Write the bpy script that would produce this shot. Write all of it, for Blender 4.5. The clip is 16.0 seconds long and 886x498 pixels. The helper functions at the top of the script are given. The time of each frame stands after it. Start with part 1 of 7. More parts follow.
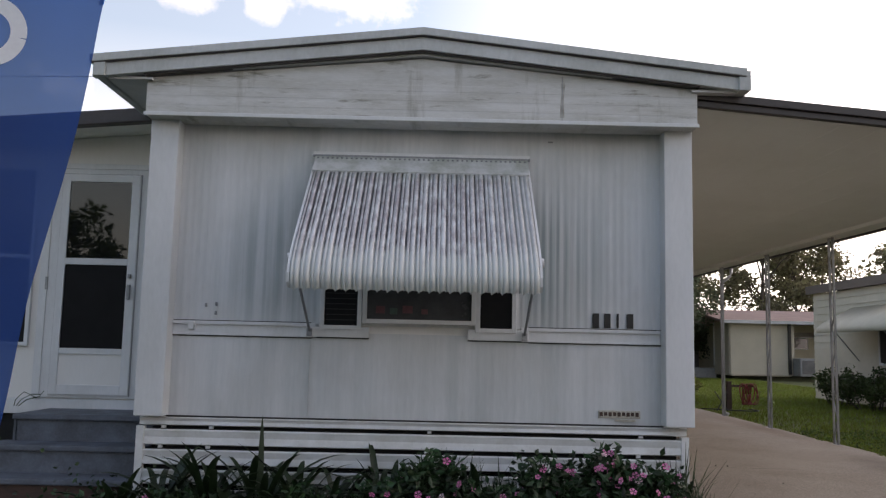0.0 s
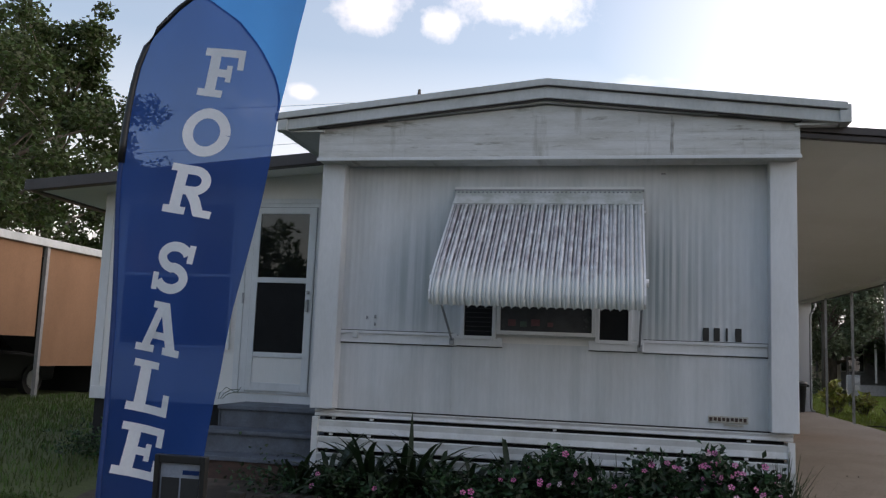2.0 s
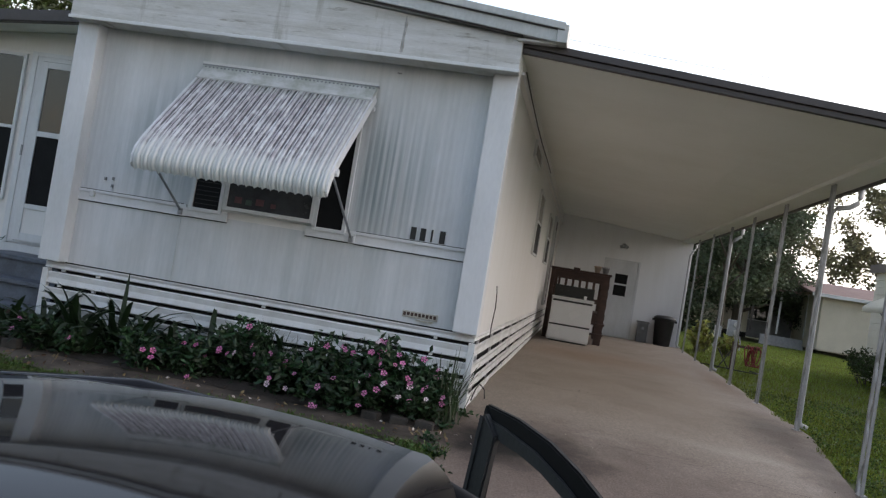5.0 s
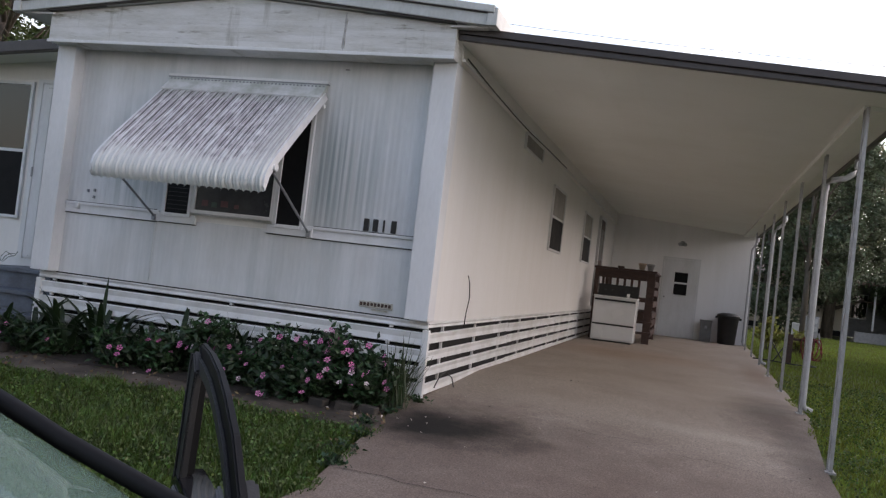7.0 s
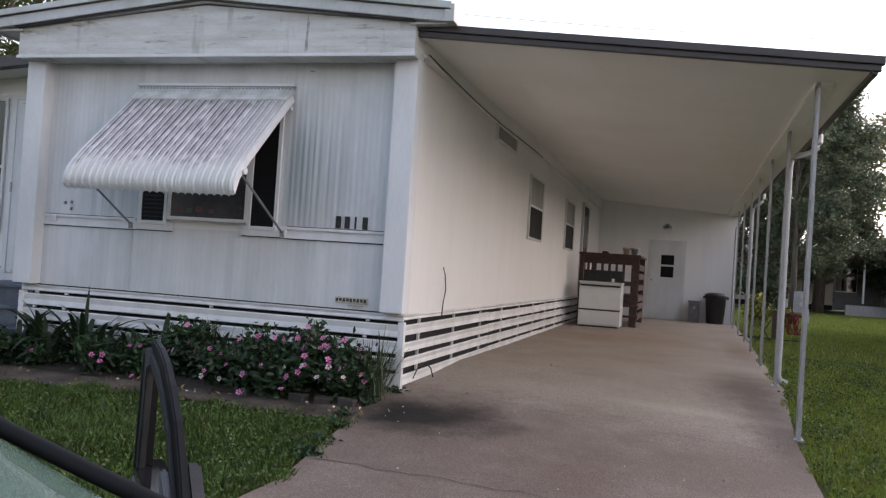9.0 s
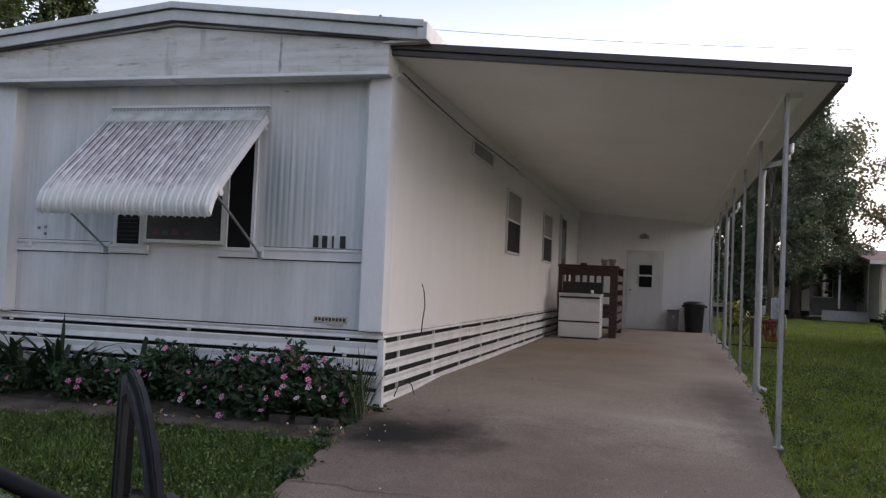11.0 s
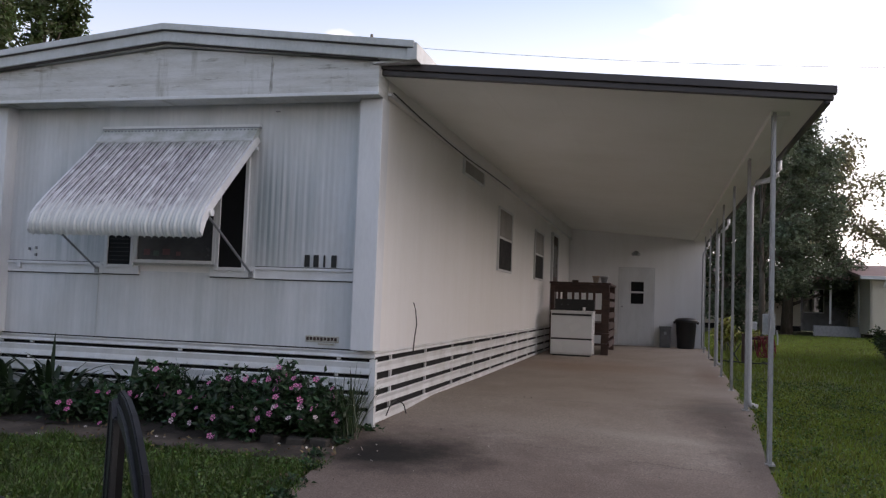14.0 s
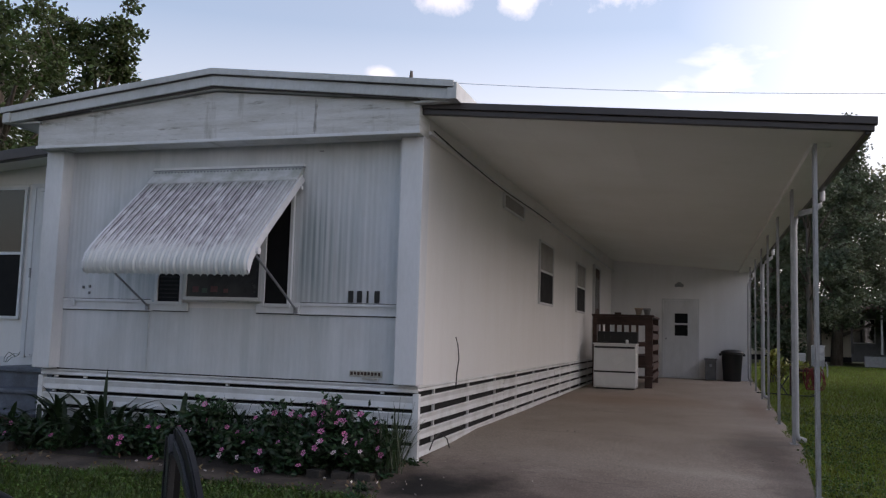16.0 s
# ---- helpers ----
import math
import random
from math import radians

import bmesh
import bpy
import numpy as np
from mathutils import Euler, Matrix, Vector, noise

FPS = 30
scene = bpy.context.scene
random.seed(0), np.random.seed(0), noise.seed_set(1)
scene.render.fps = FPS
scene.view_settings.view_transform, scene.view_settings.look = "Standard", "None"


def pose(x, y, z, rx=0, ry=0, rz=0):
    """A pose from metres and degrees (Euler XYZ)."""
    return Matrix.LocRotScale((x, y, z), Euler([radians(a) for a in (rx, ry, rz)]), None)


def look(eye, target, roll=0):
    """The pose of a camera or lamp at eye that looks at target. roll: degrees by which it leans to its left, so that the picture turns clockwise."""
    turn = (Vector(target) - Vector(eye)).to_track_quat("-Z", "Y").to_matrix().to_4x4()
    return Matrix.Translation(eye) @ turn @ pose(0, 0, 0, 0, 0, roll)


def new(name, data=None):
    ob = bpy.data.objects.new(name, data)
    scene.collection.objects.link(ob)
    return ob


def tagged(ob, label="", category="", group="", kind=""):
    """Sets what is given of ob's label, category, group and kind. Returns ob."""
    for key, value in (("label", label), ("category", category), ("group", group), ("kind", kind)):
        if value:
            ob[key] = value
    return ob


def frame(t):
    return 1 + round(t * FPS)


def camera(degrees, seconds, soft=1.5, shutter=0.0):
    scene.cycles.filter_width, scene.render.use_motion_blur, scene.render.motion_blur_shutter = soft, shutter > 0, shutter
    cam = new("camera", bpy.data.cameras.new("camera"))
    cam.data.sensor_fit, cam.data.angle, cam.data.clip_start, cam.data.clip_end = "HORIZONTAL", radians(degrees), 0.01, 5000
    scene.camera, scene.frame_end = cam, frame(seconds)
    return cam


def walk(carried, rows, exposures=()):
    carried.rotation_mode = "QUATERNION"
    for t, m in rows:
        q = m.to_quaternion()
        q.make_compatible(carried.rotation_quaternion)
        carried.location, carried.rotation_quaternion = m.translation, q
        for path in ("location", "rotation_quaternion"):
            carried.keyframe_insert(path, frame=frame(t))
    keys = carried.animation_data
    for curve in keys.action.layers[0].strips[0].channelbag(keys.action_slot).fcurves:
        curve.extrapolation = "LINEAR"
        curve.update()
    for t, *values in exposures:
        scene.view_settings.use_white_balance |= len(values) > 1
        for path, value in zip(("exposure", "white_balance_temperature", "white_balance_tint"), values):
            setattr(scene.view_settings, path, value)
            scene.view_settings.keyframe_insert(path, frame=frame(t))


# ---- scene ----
cam = camera(54.8, 16.0, soft=1.3)
PATH = [
    (0, (0.172, -6.788, 1.39), (0.177, -4.802, 1.623), 1.3),
    (0.5, (0.294, -7.183, 1.363), (0.256, -5.199, 1.613), 1.3),
    (1, (0.253, -7.477, 1.406), (0.17, -5.494, 1.654), 1.2),
    (1.5, (0.407, -7.652, 1.41), (0.246, -5.671, 1.635), 1.2),
    (2, (0.645, -7.83, 1.367), (0.244, -5.886, 1.614), 2.3),
    (2.2, (0.693, -7.84, 1.416), (0.286, -5.898, 1.665), 2.8),
    (2.5, (0.874, -7.864, 1.444), (0.602, -5.893, 1.647), 3.9),
    (3, (1.31, -7.832, 1.425), (1.161, -5.845, 1.597), 5.5),
    (3.5, (1.704, -7.824, 1.402), (1.62, -5.831, 1.549), 6.5),
    (4, (2.092, -7.744, 1.352), (1.981, -5.749, 1.427), 8.2),
    (4.2, (2.254, -7.662, 1.364), (2.115, -5.668, 1.408), 8.8),
    (4.5, (2.523, -7.624, 1.365), (2.229, -5.647, 1.432), 9.8),
    (5, (2.973, -7.621, 1.37), (2.644, -5.649, 1.415), 9.4),
    (5.2, (3.128, -7.599, 1.411), (2.779, -5.63, 1.441), 9.8),
    (7.3, (4.457, -7.384, 1.283), (3.884, -5.469, 1.345), 6.5),
    (7.5, (4.512, -7.402, 1.284), (3.943, -5.486, 1.352), 6.4),
    (8, (4.589, -7.474, 1.277), (4.027, -5.555, 1.33), 5.5),
    (8.5, (4.601, -7.487, 1.279), (4.032, -5.57, 1.326), 4.4),
    (9, (4.603, -7.486, 1.281), (4.05, -5.564, 1.324), 3.8),
    (11.5, (4.62, -7.497, 1.315), (4.114, -5.565, 1.405), 2.3),
    (12, (4.607, -7.502, 1.321), (4.099, -5.571, 1.421), 2.2),
    (12.5, (4.591, -7.502, 1.303), (4.085, -5.57, 1.407), 2.5),
    (13, (4.593, -7.501, 1.313), (4.09, -5.568, 1.419), 2.9),
    (13.5, (4.623, -7.512, 1.307), (4.122, -5.58, 1.42), 2.5),
    (14, (4.635, -7.512, 1.317), (4.143, -5.577, 1.437), 2.1),
    (14.5, (4.628, -7.507, 1.312), (4.116, -5.578, 1.445), 1.7),
    (15, (4.634, -7.514, 1.311), (4.075, -5.6, 1.457), 1.6),
    (15.5, (4.652, -7.54, 1.319), (4.082, -5.63, 1.485), 1.7),
    (16, (4.658, -7.611, 1.332), (4.073, -5.708, 1.525), 1.7),
]
EXPOSURES = [(0.0, -0.36, 7350, 21), (0.5, -0.87, 7130, 19), (1.0, -0.77, 7080, 19), (1.5, -0.44, 7050, 20), (2.2, -0.62, 6850, 16), (3.0, -0.52, 6720, 9), (3.5, -0.29, 6770, 7), (4.0, 0.25, 6900, 8), (4.5, 0.43, 7000, 13), (5.0, -0.06, 6970, 16), (7.5, -0.07, 7070, 22), (8.0, 0.15, 7080, 22), (9.0, 0.16, 7020, 22), (11.5, -0.35, 6870, 23), (13.0, -0.35, 6870, 23), (14.5, -0.40, 6870, 23), (16.0, -0.64, 6700, 22)]
walk(cam, [(t, look(eye, target, roll)) for t, eye, target, roll in PATH], EXPOSURES)

# ---- light and sky ----
SUN_AZ, SUN_EL = 66.0, 13.0      # degrees clockwise from +y, and above the horizon


def build_world():
    w = bpy.data.worlds.new("world")
    scene.world = w
    w.use_nodes = True
    nt = w.node_tree
    nt.nodes.clear()
    N, L = nt.nodes.new, nt.links.new
    out, bg = N("ShaderNodeOutputWorld"), N("ShaderNodeBackground")
    sky = N("ShaderNodeTexSky")
    sky.sky_type = "NISHITA"
    sky.sun_disc = False
    sky.sun_elevation, sky.sun_rotation = radians(SUN_EL), radians(SUN_AZ)
    sky.air_density, sky.dust_density, sky.ozone_density = 1.4, 0.3, 4.0
    co = N("ShaderNodeTexCoord")
    mp = N("ShaderNodeMapping")
    mp.inputs["Scale"].default_value = (1.0, 1.0, 2.6)
    mp.inputs["Location"].default_value = (0.35, 0.1, 0.55)
    L(co.outputs["Generated"], mp.inputs["Vector"])
    n = N("ShaderNodeTexNoise")
    n.inputs["Scale"].default_value, n.inputs["Detail"].default_value, n.inputs["Roughness"].default_value = 2.3, 8, 0.55
    L(mp.outputs[0], n.inputs["Vector"])
    r = N("ShaderNodeValToRGB")
    r.color_ramp.elements[0].position, r.color_ramp.elements[1].position = 0.56, 0.74
    L(n.outputs["Fac"], r.inputs["Fac"])
    # haze: the sky pales all round towards the horizon
    sep = N("ShaderNodeSeparateXYZ")
    L(co.outputs["Generated"], sep.inputs[0])
    hz = N("ShaderNodeMapRange")
    hz.inputs["From Min"].default_value, hz.inputs["From Max"].default_value = 0.02, 0.34
    hz.inputs["To Min"].default_value, hz.inputs["To Max"].default_value = 0.97, 0.20
    L(sep.outputs["Z"], hz.inputs["Value"])
    mx = N("ShaderNodeMath")
    mx.operation = "MAXIMUM"
    # fewer clouds overhead
    thin, many = N("ShaderNodeMapRange"), N("ShaderNodeMath")
    thin.inputs["From Min"].default_value, thin.inputs["From Max"].default_value = 0.45, 0.75
    thin.inputs["To Min"].default_value, thin.inputs["To Max"].default_value = 1.0, 0.35
    L(sep.outputs["Z"], thin.inputs["Value"])
    many.operation = "MULTIPLY"
    L(r.outputs["Color"], many.inputs[0])
    L(thin.outputs[0], many.inputs[1])
    # small heaped clouds: azimuth, elevation, half width and half height in degrees
    lump = N("ShaderNodeTexNoise")
    lump.inputs["Scale"].default_value, lump.inputs["Detail"].default_value, lump.inputs["Roughness"].default_value = 17.0, 8, 0.6
    L(co.outputs["Generated"], lump.inputs["Vector"])
    heaps = many.outputs[0]
    for az, el, wide, high in ((-17.5, 22.8, 2.6, 1.6), (-7.5, 23.4, 4.2, 2.0), (-21.5, 17.0, 1.1, 0.6), (-25.0, 15.5, 2.5, 1.3), (-33.0, 12.0, 3.0, 2.0), (-46.0, 14.0, 5.0, 2.5), (-12.5, 22.0, 1.4, 1.0)):
        a, e = radians(az), radians(el)
        sub, div, ln, ad, rg, top = N("ShaderNodeVectorMath"), N("ShaderNodeVectorMath"), N("ShaderNodeVectorMath"), N("ShaderNodeMath"), N("ShaderNodeMapRange"), N("ShaderNodeMath")
        sub.operation, div.operation, ln.operation, ad.operation, top.operation = "SUBTRACT", "DIVIDE", "LENGTH", "MULTIPLY_ADD", "MAXIMUM"
        L(co.outputs["Generated"], sub.inputs[0])
        sub.inputs[1].default_value = (math.sin(a) * math.cos(e), math.cos(a) * math.cos(e), math.sin(e))
        L(sub.outputs[0], div.inputs[0])
        div.inputs[1].default_value = (radians(wide), radians(wide), radians(high))
        L(div.outputs[0], ln.inputs[0])
        L(lump.outputs["Fac"], ad.inputs[0])
        ad.inputs[1].default_value = 3.0
        L(ln.outputs["Value"], ad.inputs[2])
        rg.inputs["From Min"].default_value, rg.inputs["From Max"].default_value = 1.9, 3.0
        rg.inputs["To Min"].default_value, rg.inputs["To Max"].default_value = 0.7, 0.0
        L(ad.outputs[0], rg.inputs["Value"])
        L(heaps, top.inputs[0])
        L(rg.outputs[0], top.inputs[1])
        heaps = top.outputs[0]
    # the haze thickens towards the sun
    near, both = N("ShaderNodeMapRange"), N("ShaderNodeMath")
    near.inputs["From Min"].default_value, near.inputs["From Max"].default_value = 0.12, 0.88
    near.inputs["To Min"].default_value, near.inputs["To Max"].default_value = 0.0, 0.9
    near.interpolation_type = "SMOOTHSTEP"
    both.operation = "MAXIMUM"
    L(hz.outputs[0], both.inputs[0])
    L(near.outputs[0], both.inputs[1])
    L(heaps, mx.inputs[0])
    L(both.outputs[0], mx.inputs[1])
    cl = N("ShaderNodeMix")
    cl.data_type = "RGBA"
    # the veil glows towards the low sun and dims away from it
    dot, glow, veil = N("ShaderNodeVectorMath"), N("ShaderNodeMapRange"), N("ShaderNodeVectorMath")
    dot.operation, veil.operation = "DOT_PRODUCT", "SCALE"
    L(co.outputs["Generated"], dot.inputs[0])
    dot.inputs[1].default_value = (math.sin(radians(SUN_AZ)), math.cos(radians(SUN_AZ)), 0)
    glow.inputs["From Min"].default_value, glow.inputs["From Max"].default_value = -1.0, 1.0
    glow.inputs["To Min"].default_value, glow.inputs["To Max"].default_value = 0.3, 1.75
    L(dot.outputs["Value"], glow.inputs["Value"])
    L(dot.outputs["Value"], near.inputs["Value"])
    veil.inputs[0].default_value = CLOUD
    L(glow.outputs[0], veil.inputs["Scale"])
    L(veil.outputs[0], cl.inputs["B"])
    L(mx.outputs[0], cl.inputs["Factor"])
    lift = N("ShaderNodeVectorMath")
    lift.operation = "SCALE"
    lift.inputs["Scale"].default_value = 2.5
    L(sky.outputs["Color"], lift.inputs[0])
    L(lift.outputs[0], cl.inputs["A"])
    # one heaped cloud, low over the street, that the last sun turns orange
    sub, div, ln, ad, rg, warm = N("ShaderNodeVectorMath"), N("ShaderNodeVectorMath"), N("ShaderNodeVectorMath"), N("ShaderNodeMath"), N("ShaderNodeMapRange"), N("ShaderNodeMix")
    sub.operation, div.operation, ln.operation, ad.operation = "SUBTRACT", "DIVIDE", "LENGTH", "MULTIPLY_ADD"
    a, e = radians(-149.0), radians(5.2)
    L(co.outputs["Generated"], sub.inputs[0])
    sub.inputs[1].default_value = (math.sin(a) * math.cos(e), math.cos(a) * math.cos(e), math.sin(e))
    L(sub.outputs[0], div.inputs[0])
    div.inputs[1].default_value = (radians(3.0), radians(3.0), radians(2.3))
    L(div.outputs[0], ln.inputs[0])
    L(lump.outputs["Fac"], ad.inputs[0])
    ad.inputs[1].default_value = 3.4
    L(ln.outputs["Value"], ad.inputs[2])
    rg.inputs["From Min"].default_value, rg.inputs["From Max"].default_value = 1.9, 2.7
    rg.inputs["To Min"].default_value, rg.inputs["To Max"].default_value = 1.0, 0.0
    L(ad.outputs[0], rg.inputs["Value"])
    warm.data_type = "RGBA"
    warm.inputs["B"].default_value = (14.0, 9.2, 5.4, 1)
    L(rg.outputs[0], warm.inputs["Factor"])
    L(cl.outputs["Result"], warm.inputs["A"])
    L(warm.outputs["Result"], bg.inputs["Color"])
    bg.inputs["Strength"].default_value = SKY
    L(bg.outputs[0], out.inputs[0])


SKY = 0.15
CLOUD = (14.0, 13.6, 13.4)
build_world()
sun_data = bpy.data.lights.new("sun", "SUN")
sun_data.energy, sun_data.angle, sun_data.color = 1.2, radians(25), (1.0, 0.93, 0.86)
sun = new("sun", sun_data)
a, e = radians(SUN_AZ), radians(SUN_EL)
sun.matrix_world = look((0, 0, 30), (-30 * math.sin(a) * math.cos(e), -30 * math.cos(a) * math.cos(e), 30 - 30 * math.sin(e)))


# ---- materials ----
def mat(name, base, rough=0.6, metal=0.0, other=None, scale=6.0, mix=0.5, fine=60.0, fine_mix=0.25, bump=0.15,
        stretch=(1, 1, 1), spread=0.0, coat=0.0, contrast=0.5, edge=0.12, spec=0.5, trans=0.0):
    """A surface with stains at a large scale, grain at a small one, and relief."""
    m = bpy.data.materials.new(name)
    m.use_nodes = True
    nt = m.node_tree
    N, L = nt.nodes.new, nt.links.new
    b = nt.nodes["Principled BSDF"]
    co, mp = N("ShaderNodeNewGeometry"), N("ShaderNodeMapping")
    mp.inputs["Scale"].default_value = stretch
    L(co.outputs["Position"], mp.inputs["Vector"])
    n1, n2 = N("ShaderNodeTexNoise"), N("ShaderNodeTexNoise")
    for n, s, d in ((n1, scale, 5), (n2, fine, 3)):
        n.inputs["Scale"].default_value, n.inputs["Detail"].default_value = s, d
        L(mp.outputs[0], n.inputs["Vector"])
    n1.inputs["Roughness"].default_value = 0.62
    r = N("ShaderNodeMapRange")
    r.inputs["From Min"].default_value, r.inputs["From Max"].default_value = contrast - edge, contrast + edge
    r.inputs["To Max"].default_value = mix
    L(n1.outputs["Fac"], r.inputs["Value"])
    c1, c2 = N("ShaderNodeMix"), N("ShaderNodeMix")
    c1.data_type = c2.data_type = "RGBA"
    c2.blend_type = "OVERLAY"
    c1.inputs["A"].default_value = (*base, 1)
    c1.inputs["B"].default_value = (*(other or [v * 0.7 for v in base]), 1)
    L(r.outputs[0], c1.inputs["Factor"])
    c2.inputs["Factor"].default_value = fine_mix
    L(c1.outputs["Result"], c2.inputs["A"])
    L(n2.outputs["Fac"], c2.inputs["B"])
    last = c2.outputs["Result"]
    if spread:
        info, h = N("ShaderNodeObjectInfo"), N("ShaderNodeHueSaturation")
        v = N("ShaderNodeMapRange")
        v.inputs["To Min"].default_value, v.inputs["To Max"].default_value = 1 - spread, 1 + spread
        L(info.outputs["Random"], v.inputs["Value"])
        L(v.outputs[0], h.inputs["Value"])
        L(last, h.inputs["Color"])
        last = h.outputs["Color"]
    L(last, b.inputs["Base Color"])
    rr = N("ShaderNodeMapRange")
    rr.inputs["To Min"].default_value, rr.inputs["To Max"].default_value = max(0.02, rough - 0.12), min(1, rough + 0.12)
    L(n1.outputs["Fac"], rr.inputs["Value"])
    L(rr.outputs[0], b.inputs["Roughness"])
    b.inputs["Metallic"].default_value, b.inputs["Coat Weight"].default_value = metal, coat
    b.inputs["Specular IOR Level"].default_value = spec
    if bump:
        bp = N("ShaderNodeBump")
        bp.inputs["Strength"].default_value, bp.inputs["Distance"].default_value = bump, 0.01
        L(n2.outputs["Fac"], bp.inputs["Height"])
        L(bp.outputs[0], b.inputs["Normal"])
    return m


def island(m, amount=0.35, hue=0.03):
    """Varies a material from leaf to leaf of one mesh."""
    nt = m.node_tree
    N, L = nt.nodes.new, nt.links.new
    b = nt.nodes["Principled BSDF"]
    src = b.inputs["Base Color"].links[0].from_socket
    g, h = N("ShaderNodeNewGeometry"), N("ShaderNodeHueSaturation")
    v, u = N("ShaderNodeMapRange"), N("ShaderNodeMapRange")
    v.inputs["To Min"].default_value, v.inputs["To Max"].default_value = 1 - amount, 1 + amount
    u.inputs["To Min"].default_value, u.inputs["To Max"].default_value = 0.5 - hue, 0.5 + hue
    L(g.outputs["Random Per Island"], v.inputs["Value"])
    L(g.outputs["Random Per Island"], u.inputs["Value"])
    L(v.outputs[0], h.inputs["Value"])
    L(u.outputs[0], h.inputs["Hue"])
    L(src, h.inputs["Color"])
    L(h.outputs["Color"], b.inputs["Base Color"])
    return m


def leafy(name, base, other, rough=0.55, amount=0.4, glow=0.25, patch=1.2):
    m = island(mat(name, base, rough, other=other, scale=patch, mix=0.8, fine=30, bump=0), amount)
    nt = m.node_tree
    N, L = nt.nodes.new, nt.links.new
    b, out = nt.nodes["Principled BSDF"], nt.nodes["Material Output"]
    t, mx = N("ShaderNodeBsdfTranslucent"), N("ShaderNodeMixShader")
    L(b.inputs["Base Color"].links[0].from_socket, t.inputs["Color"])
    mx.inputs[0].default_value = glow
    L(b.outputs[0], mx.inputs[1])
    L(t.outputs[0], mx.inputs[2])
    L(mx.outputs[0], out.inputs[0])
    return m


def streaks(m, colour, stretch, level, edge, amount, around=None):
    """Lays a second stain, drawn out along one way, over a material."""
    nt = m.node_tree
    N, L = nt.nodes.new, nt.links.new
    b = nt.nodes["Principled BSDF"]
    src = b.inputs["Base Color"].links[0].from_socket
    g, mp, n, r, mx = N("ShaderNodeNewGeometry"), N("ShaderNodeMapping"), N("ShaderNodeTexNoise"), N("ShaderNodeMapRange"), N("ShaderNodeMix")
    mp.inputs["Scale"].default_value = stretch
    mp.inputs["Location"].default_value = (3.7 * amount, 1.9, 5.3 * level)
    L(g.outputs["Position"], mp.inputs["Vector"])
    L(mp.outputs[0], n.inputs["Vector"])
    n.inputs["Scale"].default_value, n.inputs["Detail"].default_value, n.inputs["Roughness"].default_value = 1.0, 6, 0.6
    r.inputs["From Min"].default_value, r.inputs["From Max"].default_value = level - edge, level + edge
    r.inputs["To Max"].default_value = amount
    L(n.outputs["Fac"], r.inputs["Value"])
    factor = r.outputs[0]
    if around:
        sub, div, ln, fall, mul = N("ShaderNodeVectorMath"), N("ShaderNodeVectorMath"), N("ShaderNodeVectorMath"), N("ShaderNodeMapRange"), N("ShaderNodeMath")
        sub.operation, div.operation, ln.operation, mul.operation = "SUBTRACT", "DIVIDE", "LENGTH", "MULTIPLY"
        L(g.outputs["Position"], sub.inputs[0])
        sub.inputs[1].default_value = around[0]
        L(sub.outputs[0], div.inputs[0])
        div.inputs[1].default_value = around[1]
        L(div.outputs[0], ln.inputs[0])
        fall.inputs["From Min"].default_value, fall.inputs["From Max"].default_value = 0.3, 1.0
        fall.inputs["To Min"].default_value, fall.inputs["To Max"].default_value = 1.0, 0.0
        L(ln.outputs["Value"], fall.inputs["Value"])
        L(factor, mul.inputs[0])
        L(fall.outputs[0], mul.inputs[1])
        factor = mul.outputs[0]
    mx.data_type = "RGBA"
    mx.inputs["B"].default_value = (*colour, 1)
    L(factor, mx.inputs["Factor"])
    L(src, mx.inputs["A"])
    L(mx.outputs["Result"], b.inputs["Base Color"])
    return m


def by_piece(m, amount):
    """Shifts the stain level of a material from piece to piece."""
    nt = m.node_tree
    N, L = nt.nodes.new, nt.links.new
    info, v = N("ShaderNodeObjectInfo"), N("ShaderNodeMapRange")
    v.inputs["To Min"].default_value, v.inputs["To Max"].default_value = -amount, amount
    L(info.outputs["Random"], v.inputs["Value"])
    r = next(n for n in nt.nodes if n.type == "MAP_RANGE")
    src = r.inputs["Value"].links[0].from_socket
    ad = N("ShaderNodeMath")
    L(src, ad.inputs[0])
    L(v.outputs[0], ad.inputs[1])
    L(ad.outputs[0], r.inputs["Value"])
    return m


def glass(name, tint=(0.02, 0.022, 0.025), rough=0.02, alpha=0.55):
    """A thin pane: part of it lets the view through, all of it mirrors."""
    m = bpy.data.materials.new(name)
    m.use_nodes = True
    nt = m.node_tree
    N, L = nt.nodes.new, nt.links.new
    b, out = nt.nodes["Principled BSDF"], nt.nodes["Material Output"]
    b.inputs["Base Color"].default_value = (*tint, 1)
    b.inputs["Roughness"].default_value = rough
    b.inputs["Specular IOR Level"].default_value = 0.9
    tr, mx = N("ShaderNodeBsdfTransparent"), N("ShaderNodeMixShader")
    tr.inputs["Color"].default_value = (0.75, 0.85, 0.8, 1)
    mx.inputs[0].default_value = 1 - alpha
    L(b.outputs[0], mx.inputs[1])
    L(tr.outputs[0], mx.inputs[2])
    L(mx.outputs[0], out.inputs[0])
    return m


